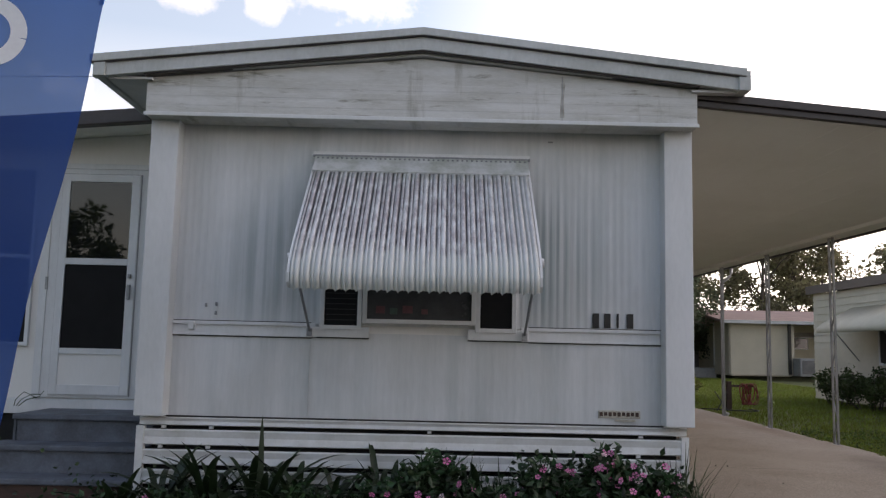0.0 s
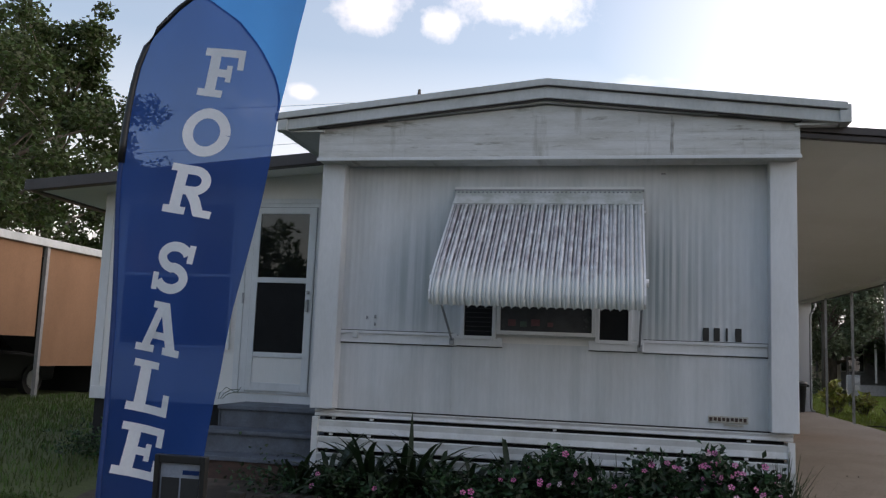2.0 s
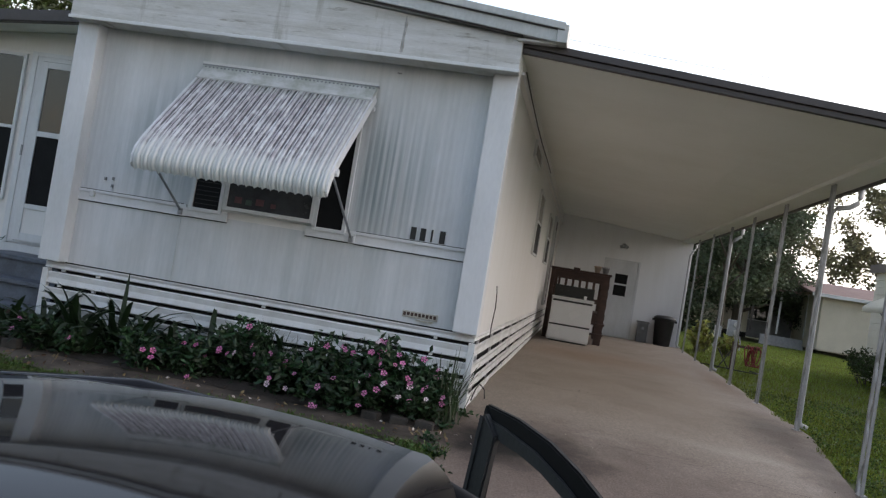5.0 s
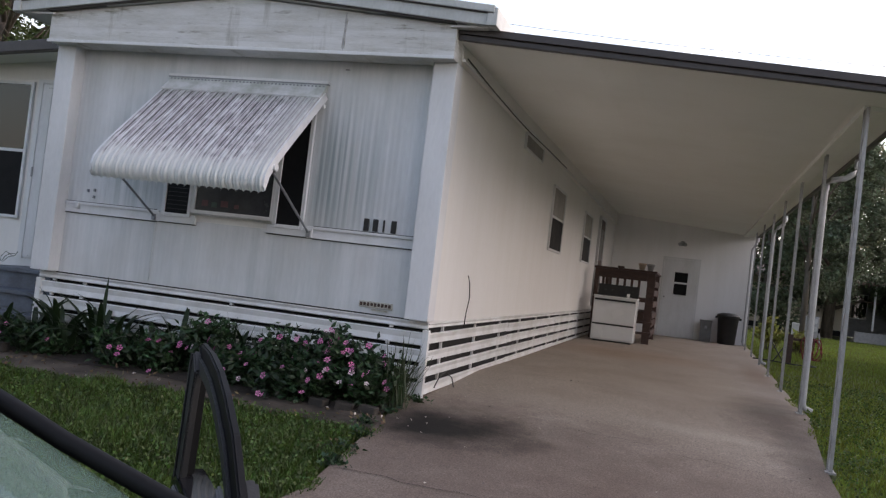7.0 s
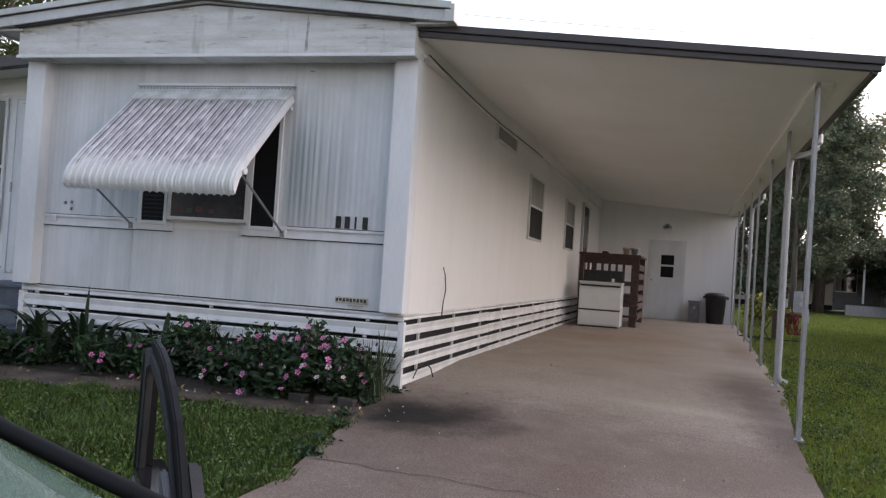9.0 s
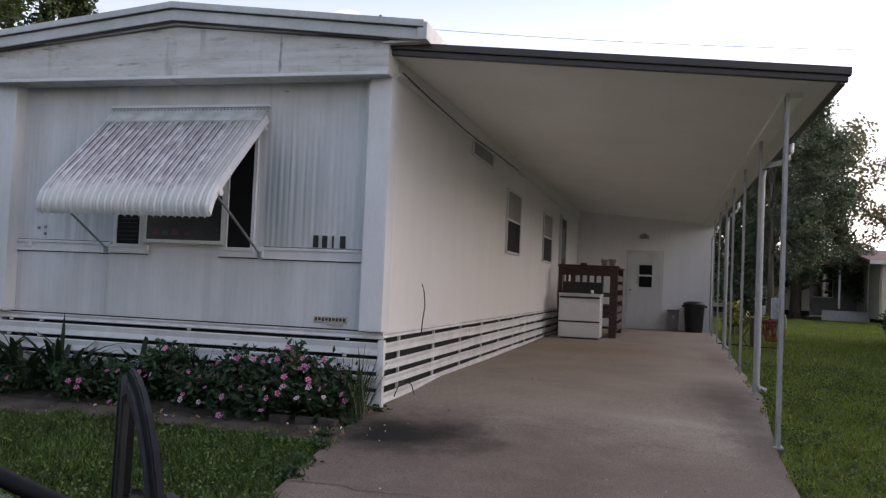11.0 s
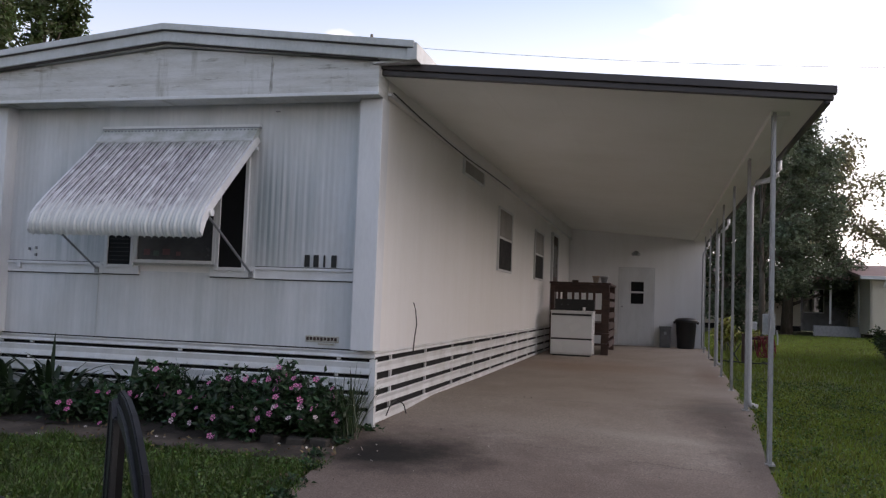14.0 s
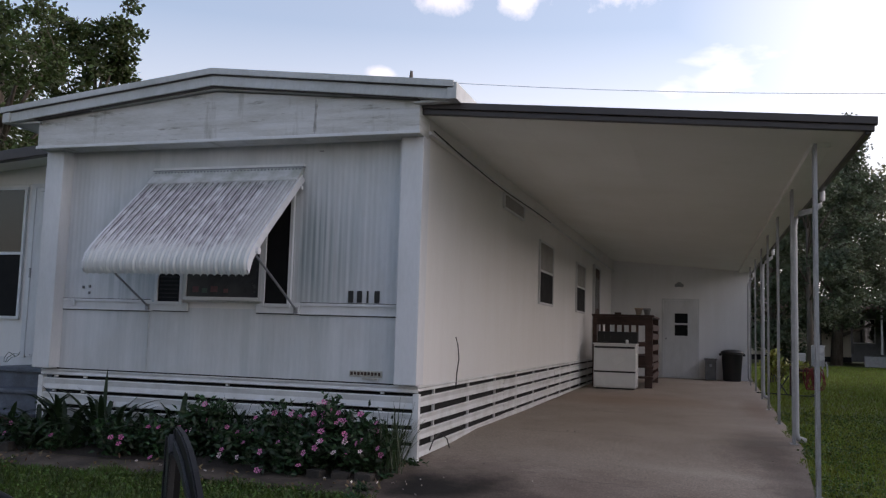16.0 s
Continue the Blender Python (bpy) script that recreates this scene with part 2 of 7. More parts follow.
M_WALL = mat("white_siding", (0.645, 0.658, 0.668), 0.5, other=(0.40, 0.43, 0.43), scale=1.9, mix=0.48, fine=40, fine_mix=0.12, bump=0.05, stretch=(1.6, 1, 0.22), contrast=0.55, edge=0.15)
streaks(M_WALL, (0.34, 0.41, 0.415), (9.0, 1.0, 0.16), 0.57, 0.12, 0.25)
streaks(M_WALL, (0.22, 0.29, 0.30), (17.0, 1.0, 0.2), 0.49, 0.09, 0.75, ((1.05, 0.0, 2.1), (0.6, 1.0, 0.85)))
streaks(M_WALL, (0.25, 0.31, 0.31), (14.0, 1.0, 0.2), 0.5, 0.10, 0.6, ((-1.15, 0.0, 2.0), (0.55, 1.0, 0.8)))
streaks(M_WALL, (0.45, 0.44, 0.41), (2.2, 1.0, 1.6), 0.58, 0.12, 0.3)
M_HEADER = mat("weathered_white_paint", (0.63, 0.635, 0.625), 0.6, other=(0.40, 0.395, 0.35), scale=2.4, mix=0.6, fine=30, fine_mix=0.18, bump=0.06, stretch=(0.7, 1, 4.5), contrast=0.52, edge=0.14)
streaks(M_HEADER, (0.16, 0.15, 0.10), (7.0, 1.0, 1.1), 0.65, 0.07, 0.5)
streaks(M_HEADER, (0.14, 0.13, 0.085), (3.0, 1.0, 16.0), 0.655, 0.05, 0.7)
M_TRIM = mat("white_trim", (0.67, 0.682, 0.692), 0.45, other=(0.5, 0.51, 0.5), scale=2.5, mix=0.5, fine=50, fine_mix=0.12, bump=0.05, stretch=(1, 1, 0.3))
M_SIDE = mat("cream_white_siding", (0.74, 0.73, 0.71), 0.5, other=(0.6, 0.57, 0.5), scale=1.2, mix=0.22, fine=40, fine_mix=0.1, bump=0.05, stretch=(1, 1, 0.2))
M_MILDEW = mat("grey_brown_mildew", (0.28, 0.27, 0.235), 0.8, other=(0.5, 0.49, 0.46), scale=14, mix=0.9, bump=0)
M_LOUVRE = mat("dim_louvre", (0.02, 0.02, 0.022), 0.6, bump=0)
M_SKIRT = mat("white_skirting", (0.72, 0.73, 0.73), 0.5, other=(0.45, 0.44, 0.4), scale=3.0, mix=0.5, fine=45, fine_mix=0.15, bump=0.08, spread=0.06)
# near-black paint that stands in for shade in hollows and openings
M_DARK = mat("painted_shade_black", (0.012, 0.012, 0.012), 0.9, bump=0)
M_ROOF = mat("roof_coating", (0.6, 0.61, 0.62), 0.6, other=(0.4, 0.4, 0.4), scale=1.5)
M_EDGE = mat("roof_edge_paint", (0.55, 0.57, 0.57), 0.5, other=(0.36, 0.38, 0.36), scale=2.0, mix=0.6, fine=40, fine_mix=0.15, stretch=(1, 1, 0.5))
M_AWNCLEAN = mat("white_aluminium", (0.74, 0.75, 0.76), 0.35, other=(0.55, 0.56, 0.55), scale=6, mix=0.4, fine=50, fine_mix=0.1, bump=0.04)
M_STEEL = mat("grey_metal", (0.3, 0.31, 0.32), 0.45, 0.7, scale=12, mix=0.4)
M_POST = mat("post_aluminium", (0.31, 0.31, 0.31), 0.42, 0.3, other=(0.22, 0.22, 0.215), scale=11, mix=0.8, fine=60, fine_mix=0.3, bump=0.08, contrast=0.56, edge=0.1, stretch=(1, 1, 0.35))
M_SPOUT = mat("white_downspout", (0.44, 0.44, 0.44), 0.4, scale=4, mix=0.25, bump=0.03)
M_BROWN = mat("dark_brown_gutter", (0.035, 0.028, 0.028), 0.4, other=(0.06, 0.05, 0.05), scale=3, mix=0.6, bump=0.03)
# cream with a green tint that stands in for light bounced off grass
M_CEIL = mat("cream_ceiling_panel", (0.82, 0.83, 0.78), 0.55, other=(0.73, 0.735, 0.67), scale=0.6, mix=0.5, fine=25, fine_mix=0.06, bump=0.03)
M_GLASSDARK = glass("dark_glass", (0.010, 0.011, 0.012), 0.02, 0.8)
M_SCREEN = mat("black_insect_screen", (0.010, 0.010, 0.011), 0.6, bump=0.1, fine=300, spec=0.15)
# opaque pane: the dim curtain behind is put into its grey
M_DIMPANE = mat("grey_curtained_pane", (0.06, 0.063, 0.067), 0.25, other=(0.02, 0.02, 0.022), scale=3, mix=0.6, fine_mix=0.1, bump=0, spec=0.3)
M_DULLRED = mat("dim_red", (0.10, 0.035, 0.042), 0.6, scale=20, mix=0.7)
M_DULLGREEN = mat("dim_green", (0.04, 0.07, 0.055), 0.6, scale=20, mix=0.7)
# lighter copy of the siding, raised for light lacking at the carport's end
M_STORE = mat("brightened_store_siding", (0.80, 0.80, 0.805), 0.5, other=(0.66, 0.65, 0.63), scale=1.4, mix=0.35, fine=40, fine_mix=0.08, bump=0.04, stretch=(1.5, 1, 0.25))
M_SEAL = mat("matt_black_seal", (0.006, 0.006, 0.0065), 0.5, spec=0.2, bump=0)
M_FLASH = mat("stained_flashing", (0.64, 0.65, 0.65), 0.4, other=(0.32, 0.35, 0.29), scale=6, mix=0.65, fine=40, fine_mix=0.2, bump=0.04, contrast=0.52)
M_SHADE = mat("grey_window_shade", (0.30, 0.29, 0.27), 0.7, scale=3)
M_BLACK = mat("black_paint", (0.012, 0.012, 0.012), 0.4, bump=0)
M_PLATE = mat("gold_plate", (0.42, 0.39, 0.32), 0.45, 0.4, other=(0.55, 0.54, 0.5), scale=40, mix=0.8)
M_STEP = mat("blue_grey_step_paint", (0.11, 0.127, 0.157), 0.6, other=(0.06, 0.065, 0.075), scale=4, mix=0.7, fine=60, fine_mix=0.3)
M_BROWNWOOD = mat("dark_stained_wood", (0.07, 0.035, 0.026), 0.6, other=(0.035, 0.02, 0.016), scale=6, mix=0.7, fine=40, stretch=(1, 1, 4), spread=0.15)
M_ENAMEL = mat("white_enamel", (0.76, 0.76, 0.75), 0.25, other=(0.66, 0.65, 0.62), scale=4, mix=0.3, fine_mix=0.05, bump=0.01)
M_PLASTIC = mat("black_plastic", (0.016, 0.017, 0.018), 0.5, other=(0.03, 0.03, 0.03), scale=6, mix=0.5)
M_GREYBIN = mat("grey_plastic", (0.17, 0.17, 0.17), 0.55, other=(0.09, 0.09, 0.09), scale=5)
M_TERRA = mat("beige_pot", (0.42, 0.33, 0.26), 0.8, scale=12)
M_RED = mat("red_hose", (0.20, 0.02, 0.025), 0.45, scale=12)
M_METER = mat("grey_meter_box", (0.33, 0.34, 0.35), 0.5, 0.2, scale=9)
M_BARK = mat("bark", (0.08, 0.06, 0.045), 0.9, other=(0.14, 0.12, 0.10), scale=5, mix=0.7, fine=25, fine_mix=0.5, bump=0.6, stretch=(1, 1, 0.25))
M_LEAF = leafy("tree_leaves", (0.07, 0.10, 0.028), (0.034, 0.052, 0.016), glow=0.4)
M_LEAFDARK = leafy("dark_conifer_leaves", (0.108, 0.135, 0.078), (0.062, 0.085, 0.048), glow=0.35)
# olive lightened so that backlight and distance haze sit in the colour
M_LEAFHAZY = leafy("hazed_olive_leaves", (0.24, 0.22, 0.13), (0.14, 0.135, 0.075), glow=0.6)
M_LILY = leafy("strap_leaves", (0.026, 0.052, 0.02), (0.014, 0.03, 0.011), 0.4)
M_VINCA = leafy("glossy_leaves", (0.036, 0.076, 0.028), (0.016, 0.036, 0.013), 0.45, 0.6)
M_TUFT = leafy("grassy_tuft", (0.06, 0.085, 0.035), (0.03, 0.05, 0.018), 0.5)
M_PINK = leafy("pink_petals", (0.80, 0.17, 0.43), (0.72, 0.28, 0.5), 0.6, 0.2, 0.35)
M_PALE = leafy("pale_petals", (0.75, 0.5, 0.6), (0.75, 0.62, 0.62), 0.6, 0.15)
M_YELLOW = leafy("yellow_croton_leaves", (0.34, 0.32, 0.07), (0.10, 0.14, 0.035), 0.5, 0.55, 0.25, 4.0)
M_GRASSBLADE = leafy("grass_blades", (0.070, 0.124, 0.018), (0.034, 0.054, 0.009), 0.55, 0.45, 0.25, 3.2)
# right-hand lawn: finer grass, its colour also raised for the light there
M_LITGRASS = leafy("brightened_yellow_green_grass", (0.20, 0.25, 0.036), (0.135, 0.175, 0.028), 0.55, 0.4, 0.4)
M_CLOVER = leafy("clover_leaves", (0.085, 0.14, 0.024), (0.04, 0.072, 0.014), 0.5, 0.4)
M_PAINTCAR = mat("black_car_paint", (0.012, 0.012, 0.014), -0.06, other=(0.014, 0.014, 0.016), coat=0.0, bump=0, spec=0.17)
M_RUBBER = mat("rubber", (0.018, 0.018, 0.018), 0.65, bump=0.05)
M_RIM = mat("alloy", (0.45, 0.46, 0.47), 0.3, 0.9)
M_WINDSHIELD = glass("green_windshield", (0.17, 0.27, 0.24), 0.02, 0.5)
M_BRICK = mat("edging_stone", (0.05, 0.042, 0.034), 0.9, other=(0.022, 0.02, 0.017), scale=9, mix=0.7, bump=0.5, spread=0.2)
M_CREAM = mat("cream_lap_siding", (0.54, 0.50, 0.40), 0.6, other=(0.44, 0.41, 0.32), scale=1.5, mix=0.4, bump=0.05)
M_AWNTAN = mat("cream_awning_paint", (0.60, 0.565, 0.45), 0.75, other=(0.5, 0.47, 0.37), scale=2, mix=0.5, bump=0.03, spec=0.2)
M_PINKROOF = mat("faded_red_roof", (0.27, 0.18, 0.16), 0.8, other=(0.2, 0.14, 0.13), scale=1.5, mix=0.5)
M_TAN = mat("tan_shade_cloth", (0.25, 0.13, 0.065), 0.8, other=(0.19, 0.10, 0.05), scale=1.2, mix=0.5, fine=80, stretch=(1, 1, 0.4))
M_BLUECAR = mat("blue_car_paint", (0.02, 0.16, 0.32), 0.25, coat=1.0, bump=0)
M_CABLE = mat("cable", (0.02, 0.02, 0.02), 0.6, bump=0)
M_POLE = mat("weathered_pole", (0.14, 0.12, 0.10), 0.9, scale=3)


def concrete_material():
    m = mat("stained_concrete", (0.335, 0.282, 0.236), 0.7, other=(0.20, 0.16, 0.13), scale=1.3, mix=0.55, fine=45, fine_mix=0.4, bump=0.14, contrast=0.5, edge=0.25, spec=0.25)
    nt = m.node_tree
    N, L = nt.nodes.new, nt.links.new
    b = nt.nodes["Principled BSDF"]
    src = b.inputs["Base Color"].links[0].from_socket
    co, n = N("ShaderNodeTexCoord"), N("ShaderNodeTexNoise")
    n.inputs["Scale"].default_value, n.inputs["Detail"].default_value, n.inputs["Roughness"].default_value = 2.6, 7, 0.65
    L(co.outputs["Object"], n.inputs["Vector"])
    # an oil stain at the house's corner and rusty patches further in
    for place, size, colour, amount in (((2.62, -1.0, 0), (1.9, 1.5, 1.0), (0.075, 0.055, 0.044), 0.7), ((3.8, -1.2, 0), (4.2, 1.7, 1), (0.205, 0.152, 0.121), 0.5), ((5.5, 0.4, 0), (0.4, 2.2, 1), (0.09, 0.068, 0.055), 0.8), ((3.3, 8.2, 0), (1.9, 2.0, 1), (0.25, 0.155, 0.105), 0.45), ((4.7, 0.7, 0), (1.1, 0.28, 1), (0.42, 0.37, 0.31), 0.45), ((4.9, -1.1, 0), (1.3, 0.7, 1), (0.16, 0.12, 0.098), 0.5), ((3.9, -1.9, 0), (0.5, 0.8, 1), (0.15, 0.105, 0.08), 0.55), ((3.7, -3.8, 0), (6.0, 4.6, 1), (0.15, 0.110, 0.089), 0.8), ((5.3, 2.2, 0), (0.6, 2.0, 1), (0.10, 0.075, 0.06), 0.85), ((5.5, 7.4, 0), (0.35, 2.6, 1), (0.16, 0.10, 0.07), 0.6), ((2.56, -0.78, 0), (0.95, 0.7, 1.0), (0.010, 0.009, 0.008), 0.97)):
        s, d, q, mx = N("ShaderNodeVectorMath"), N("ShaderNodeVectorMath"), N("ShaderNodeVectorMath"), N("ShaderNodeMix")
        s.operation, d.operation, q.operation = "SUBTRACT", "DIVIDE", "LENGTH"
        L(co.outputs["Object"], s.inputs[0])
        s.inputs[1].default_value = place
        L(s.outputs[0], d.inputs[0])
        d.inputs[1].default_value = (size[0], size[1], 50)
        L(d.outputs[0], q.inputs[0])
        ad, rg = N("ShaderNodeMath"), N("ShaderNodeMapRange")
        ad.operation = "MULTIPLY_ADD"
        ad.inputs[1].default_value = 1.2
        L(n.outputs["Fac"], ad.inputs[0])
        L(q.outputs["Value"], ad.inputs[2])
        rg.inputs["From Min"].default_value, rg.inputs["From Max"].default_value = 0.85, 1.60
        rg.inputs["To Min"].default_value, rg.inputs["To Max"].default_value = amount, 0.0
        L(ad.outputs[0], rg.inputs["Value"])
        mx.data_type = "RGBA"
        mx.inputs["B"].default_value = (*colour, 1)
        L(rg.outputs[0], mx.inputs["Factor"])
        L(src, mx.inputs["A"])
        src = mx.outputs["Result"]
    # exposed grit
    grit, lev, mul = N("ShaderNodeTexNoise"), N("ShaderNodeMapRange"), N("ShaderNodeMix")
    grit.inputs["Scale"].default_value, grit.inputs["Detail"].default_value = 85.0, 3
    L(co.outputs["Object"], grit.inputs["Vector"])
    lev.inputs["From Min"].default_value, lev.inputs["From Max"].default_value = 0.36, 0.66
    lev.inputs["To Min"].default_value, lev.inputs["To Max"].default_value = 0.62, 1.36
    L(grit.outputs["Fac"], lev.inputs["Value"])
    mul.data_type, mul.blend_type = "RGBA", "MULTIPLY"
    mul.inputs["Factor"].default_value = 0.8
    L(src, mul.inputs["A"])
    L(lev.outputs[0], mul.inputs["B"])
    src = mul.outputs["Result"]
    L(src, b.inputs["Base Color"])
    return m


M_CONCRETE = concrete_material()
M_PATH = mat("sandy_concrete", (0.125, 0.095, 0.072), 0.9, other=(0.022, 0.016, 0.011), scale=1.7, mix=0.9, contrast=0.47, fine=25, fine_mix=0.35, bump=0.3)
M_SOIL = mat("dark_soil", (0.045, 0.033, 0.025), 0.95, other=(0.025, 0.02, 0.016), scale=6, mix=0.7, fine=50, fine_mix=0.5, bump=0.8)
M_LAWN = mat("lawn", (0.06, 0.082, 0.016), 0.9, other=(0.055, 0.06, 0.02), scale=0.8, mix=0.6, fine=30, fine_mix=0.6, bump=0.7)
M_ROAD = mat("asphalt", (0.06, 0.06, 0.06), 0.9, other=(0.045, 0.045, 0.045), scale=1.0, fine=80, fine_mix=0.4, bump=0.4)


# ---- mesh helpers ----
def box(bm, x0, x1, y0, y1, z0, z1):
    v = [bm.verts.new((x, y, z)) for z in (z0, z1) for y in (y0, y1) for x in (x0, x1)]
    for f in ((0, 2, 3, 1), (4, 5, 7, 6), (0, 1, 5, 4), (2, 6, 7, 3), (0, 4, 6, 2), (1, 3, 7, 5)):
        bm.faces.new([v[i] for i in f])
    return v


def boxes(*sizes, bevel=0.0):
    bm = bmesh.new()
    for s in sizes:
        box(bm, *s)
    if bevel:
        bmesh.ops.bevel(bm, geom=bm.edges[:], offset=bevel, segments=2, affect="EDGES", profile=0.6)
    return bm


def prism(points, along, a, b, bevel=0.0):
    """A closed outline, in the two axes other than the one named, drawn out from a to b."""
    bm = bmesh.new()
    put = {"x": lambda p, q, s: (s, p, q), "y": lambda p, q, s: (p, s, q), "z": lambda p, q, s: (p, q, s)}[along]
    lo, hi = [bm.verts.new(put(p, q, a)) for p, q in points], [bm.verts.new(put(p, q, b)) for p, q in points]
    n = len(points)
    bm.faces.new(lo), bm.faces.new(hi[::-1])
    for i in range(n):
        bm.faces.new((lo[i], hi[i], hi[(i + 1) % n], lo[(i + 1) % n]))
    bmesh.ops.recalc_face_normals(bm, faces=bm.faces[:])
    if bevel:
        bmesh.ops.bevel(bm, geom=bm.edges[:], offset=bevel, segments=2, affect="EDGES", profile=0.6)
    return bm


def tube(bm, points, radius, sides=8, end=None):
    """A round bar along points; the radius may fall to end."""
    points = [Vector(p) for p in points]
    rings = []
    for i, p in enumerate(points):
        d = (points[min(i + 1, len(points) - 1)] - points[max(i - 1, 0)]).normalized()
        u = d.cross(Vector((0, 0, 1)) if abs(d.z) < 0.9 else Vector((1, 0, 0))).normalized()
        v = d.cross(u)
        r = radius if end is None else radius + (end - radius) * i / (len(points) - 1)
        rings.append([bm.verts.new(p + r * (math.cos(2 * math.pi * k / sides) * u + math.sin(2 * math.pi * k / sides) * v)) for k in range(sides)])
    for a, b in zip(rings, rings[1:]):
        for k in range(sides):
            bm.faces.new((a[k], a[(k + 1) % sides], b[(k + 1) % sides], b[k]))
    bm.faces.new(rings[0][::-1]), bm.faces.new(rings[-1])
    return bm


def lathe(profile, centre, sides=24):
    """Rings of (radius, z) round an upright line."""
    bm = bmesh.new()
    rings = [[bm.verts.new((centre[0] + r * math.cos(2 * math.pi * k / sides), centre[1] + r * math.sin(2 * math.pi * k / sides), z)) for k in range(sides)] for r, z in profile]
    for a, b in zip(rings, rings[1:]):
        for k in range(sides):
            bm.faces.new((a[k], a[(k + 1) % sides], b[(k + 1) % sides], b[k]))
    bm.faces.new(rings[0][::-1]), bm.faces.new(rings[-1])
    return bm


def sheet(points, rows, cols):
    """A grid of quads from rows x cols points."""
    bm = bmesh.new()
    v = [bm.verts.new(p) for p in points]
    for r in range(rows - 1):
        for c in range(cols - 1):
            bm.faces.new((v[r * cols + c], v[r * cols + c + 1], v[(r + 1) * cols + c + 1], v[(r + 1) * cols + c]))
    return bm


def to_mesh(name, bm, material, smooth=False):
    me = bpy.data.meshes.new(name)
    bm.to_mesh(me)
    bm.free()
    me.materials.append(material)
    if smooth:
        me.shade_smooth()
    return me


def thing(name, place, label, category, group="", kind=""):
    """An empty at a thing's base, to parent its parts."""
    ob = new(name)
    ob.location = place
    ob.empty_display_size = 0.1
    return tagged(ob, label, category, group, kind)


def under(ob, parent):
    """Parents ob, built in place, to a thing or a part that stands at the world's origin or is an empty."""
    ob.parent = parent
    top = parent
    while top.parent:
        top = top.parent
    if parent.type == "EMPTY":
        ob.matrix_parent_inverse = Matrix.Translation(parent.location).inverted()
    return ob


def part(name, bm, material, parent, label="", smooth=False):
    ob = under(new(name, to_mesh(name, bm, material, smooth)), parent)
    return tagged(ob, label)


def solid(name, bm, material, label, category, group="", kind="", smooth=False):
    return tagged(new(name, to_mesh(name, bm, material, smooth)), label, category, group, kind)


def cloud_mesh(name, verts, faces, material):
    me = bpy.data.meshes.new(name)
    me.from_pydata(verts, [], faces)
    me.materials.append(material)
    return me


GROUND = ([-400, -6.0, 0.0, 0.4, 2.2, 6.0, 10.0, 17.3, 40.0, 60.0], [-0.39, -0.39, 0.12, 0.145, 0.212, 0.205, 0.225, 0.235, 0.42, 0.5])


def gz(y):
    """The ground's height: nearly level beside the house, falling to the street."""
    return np.interp(y, *GROUND) if np.ndim(y) else float(np.interp(y, *GROUND))


def tilt(x, y):
    """The slab and the lawn beside it dip at the carport's outer front corner."""
    return -0.10 * np.clip((x - 3.4) / 2.2, 0, 1.2) * np.clip((2.3 - y) / 1.6, 0, 1) * np.clip((y + 3.6) / 2.4, 0, 1)


# ---- the setting ----
ys = [-400, -120, -40, -15, -9, -7, -6, -5, -4, -3, -2, -1, 0, 1, 2, 4, 6, 8, 10, 14, 18, 24, 32, 40, 60, 120, 400]
xs = [-400, -120, -50, -25, -16, -12, -8, -6, -4.5, -3.5, -2.5, -1.2, 0, 1.2, 2.0, 3.8, 5.5, 5.8, 6.4, 7.2, 8.5, 10, 13, 18, 25, 50, 120, 400]
ground = solid("ground", sheet([(x, y, gz(y) + tilt(x, y) - 0.03) for y in ys for x in xs], len(ys), len(xs)), M_LAWN, "green lawn of mown grass and clover round the house", "ground", kind="structure", smooth=True)
solid("road", sheet([(x, y, gz(y) - 0.018) for y in (-12.5, -9, -7, -5.5) for x in (-60, -20, -5, 0, 5, 20, 60)], 4, 7), M_ROAD, "dark asphalt street along the front lawn", "road", kind="structure")


def joint_strip():
    bm = bmesh.new()
    for y, dy, a, b in ((-2.17, 0.12, 2.25, 3.9), (-0.28, 0.04, 4.35, 5.4), (-0.20, -0.05, 3.3, 4.2), (2.4, 0.1, 2.6, 4.0), (5.5, 0.1, 3.0, 4.4)):
        n = 14
        rows = []
        for k in range(n + 1):
            x = a + (b - a) * k / n
            q = y - dy * k / n + 0.012 * math.sin(k * 2.7) + 0.02 * math.sin(k * 5.1 + y)
            rows.append((bm.verts.new((x, q - 0.004, gz(q) + tilt(x, q) + 0.0165)), bm.verts.new((x, q + 0.004, gz(q) + tilt(x, q) + 0.0165))))
        for p, q in zip(rows, rows[1:]):
            bm.faces.new((p[0], q[0], q[1], p[1]))
    return bm


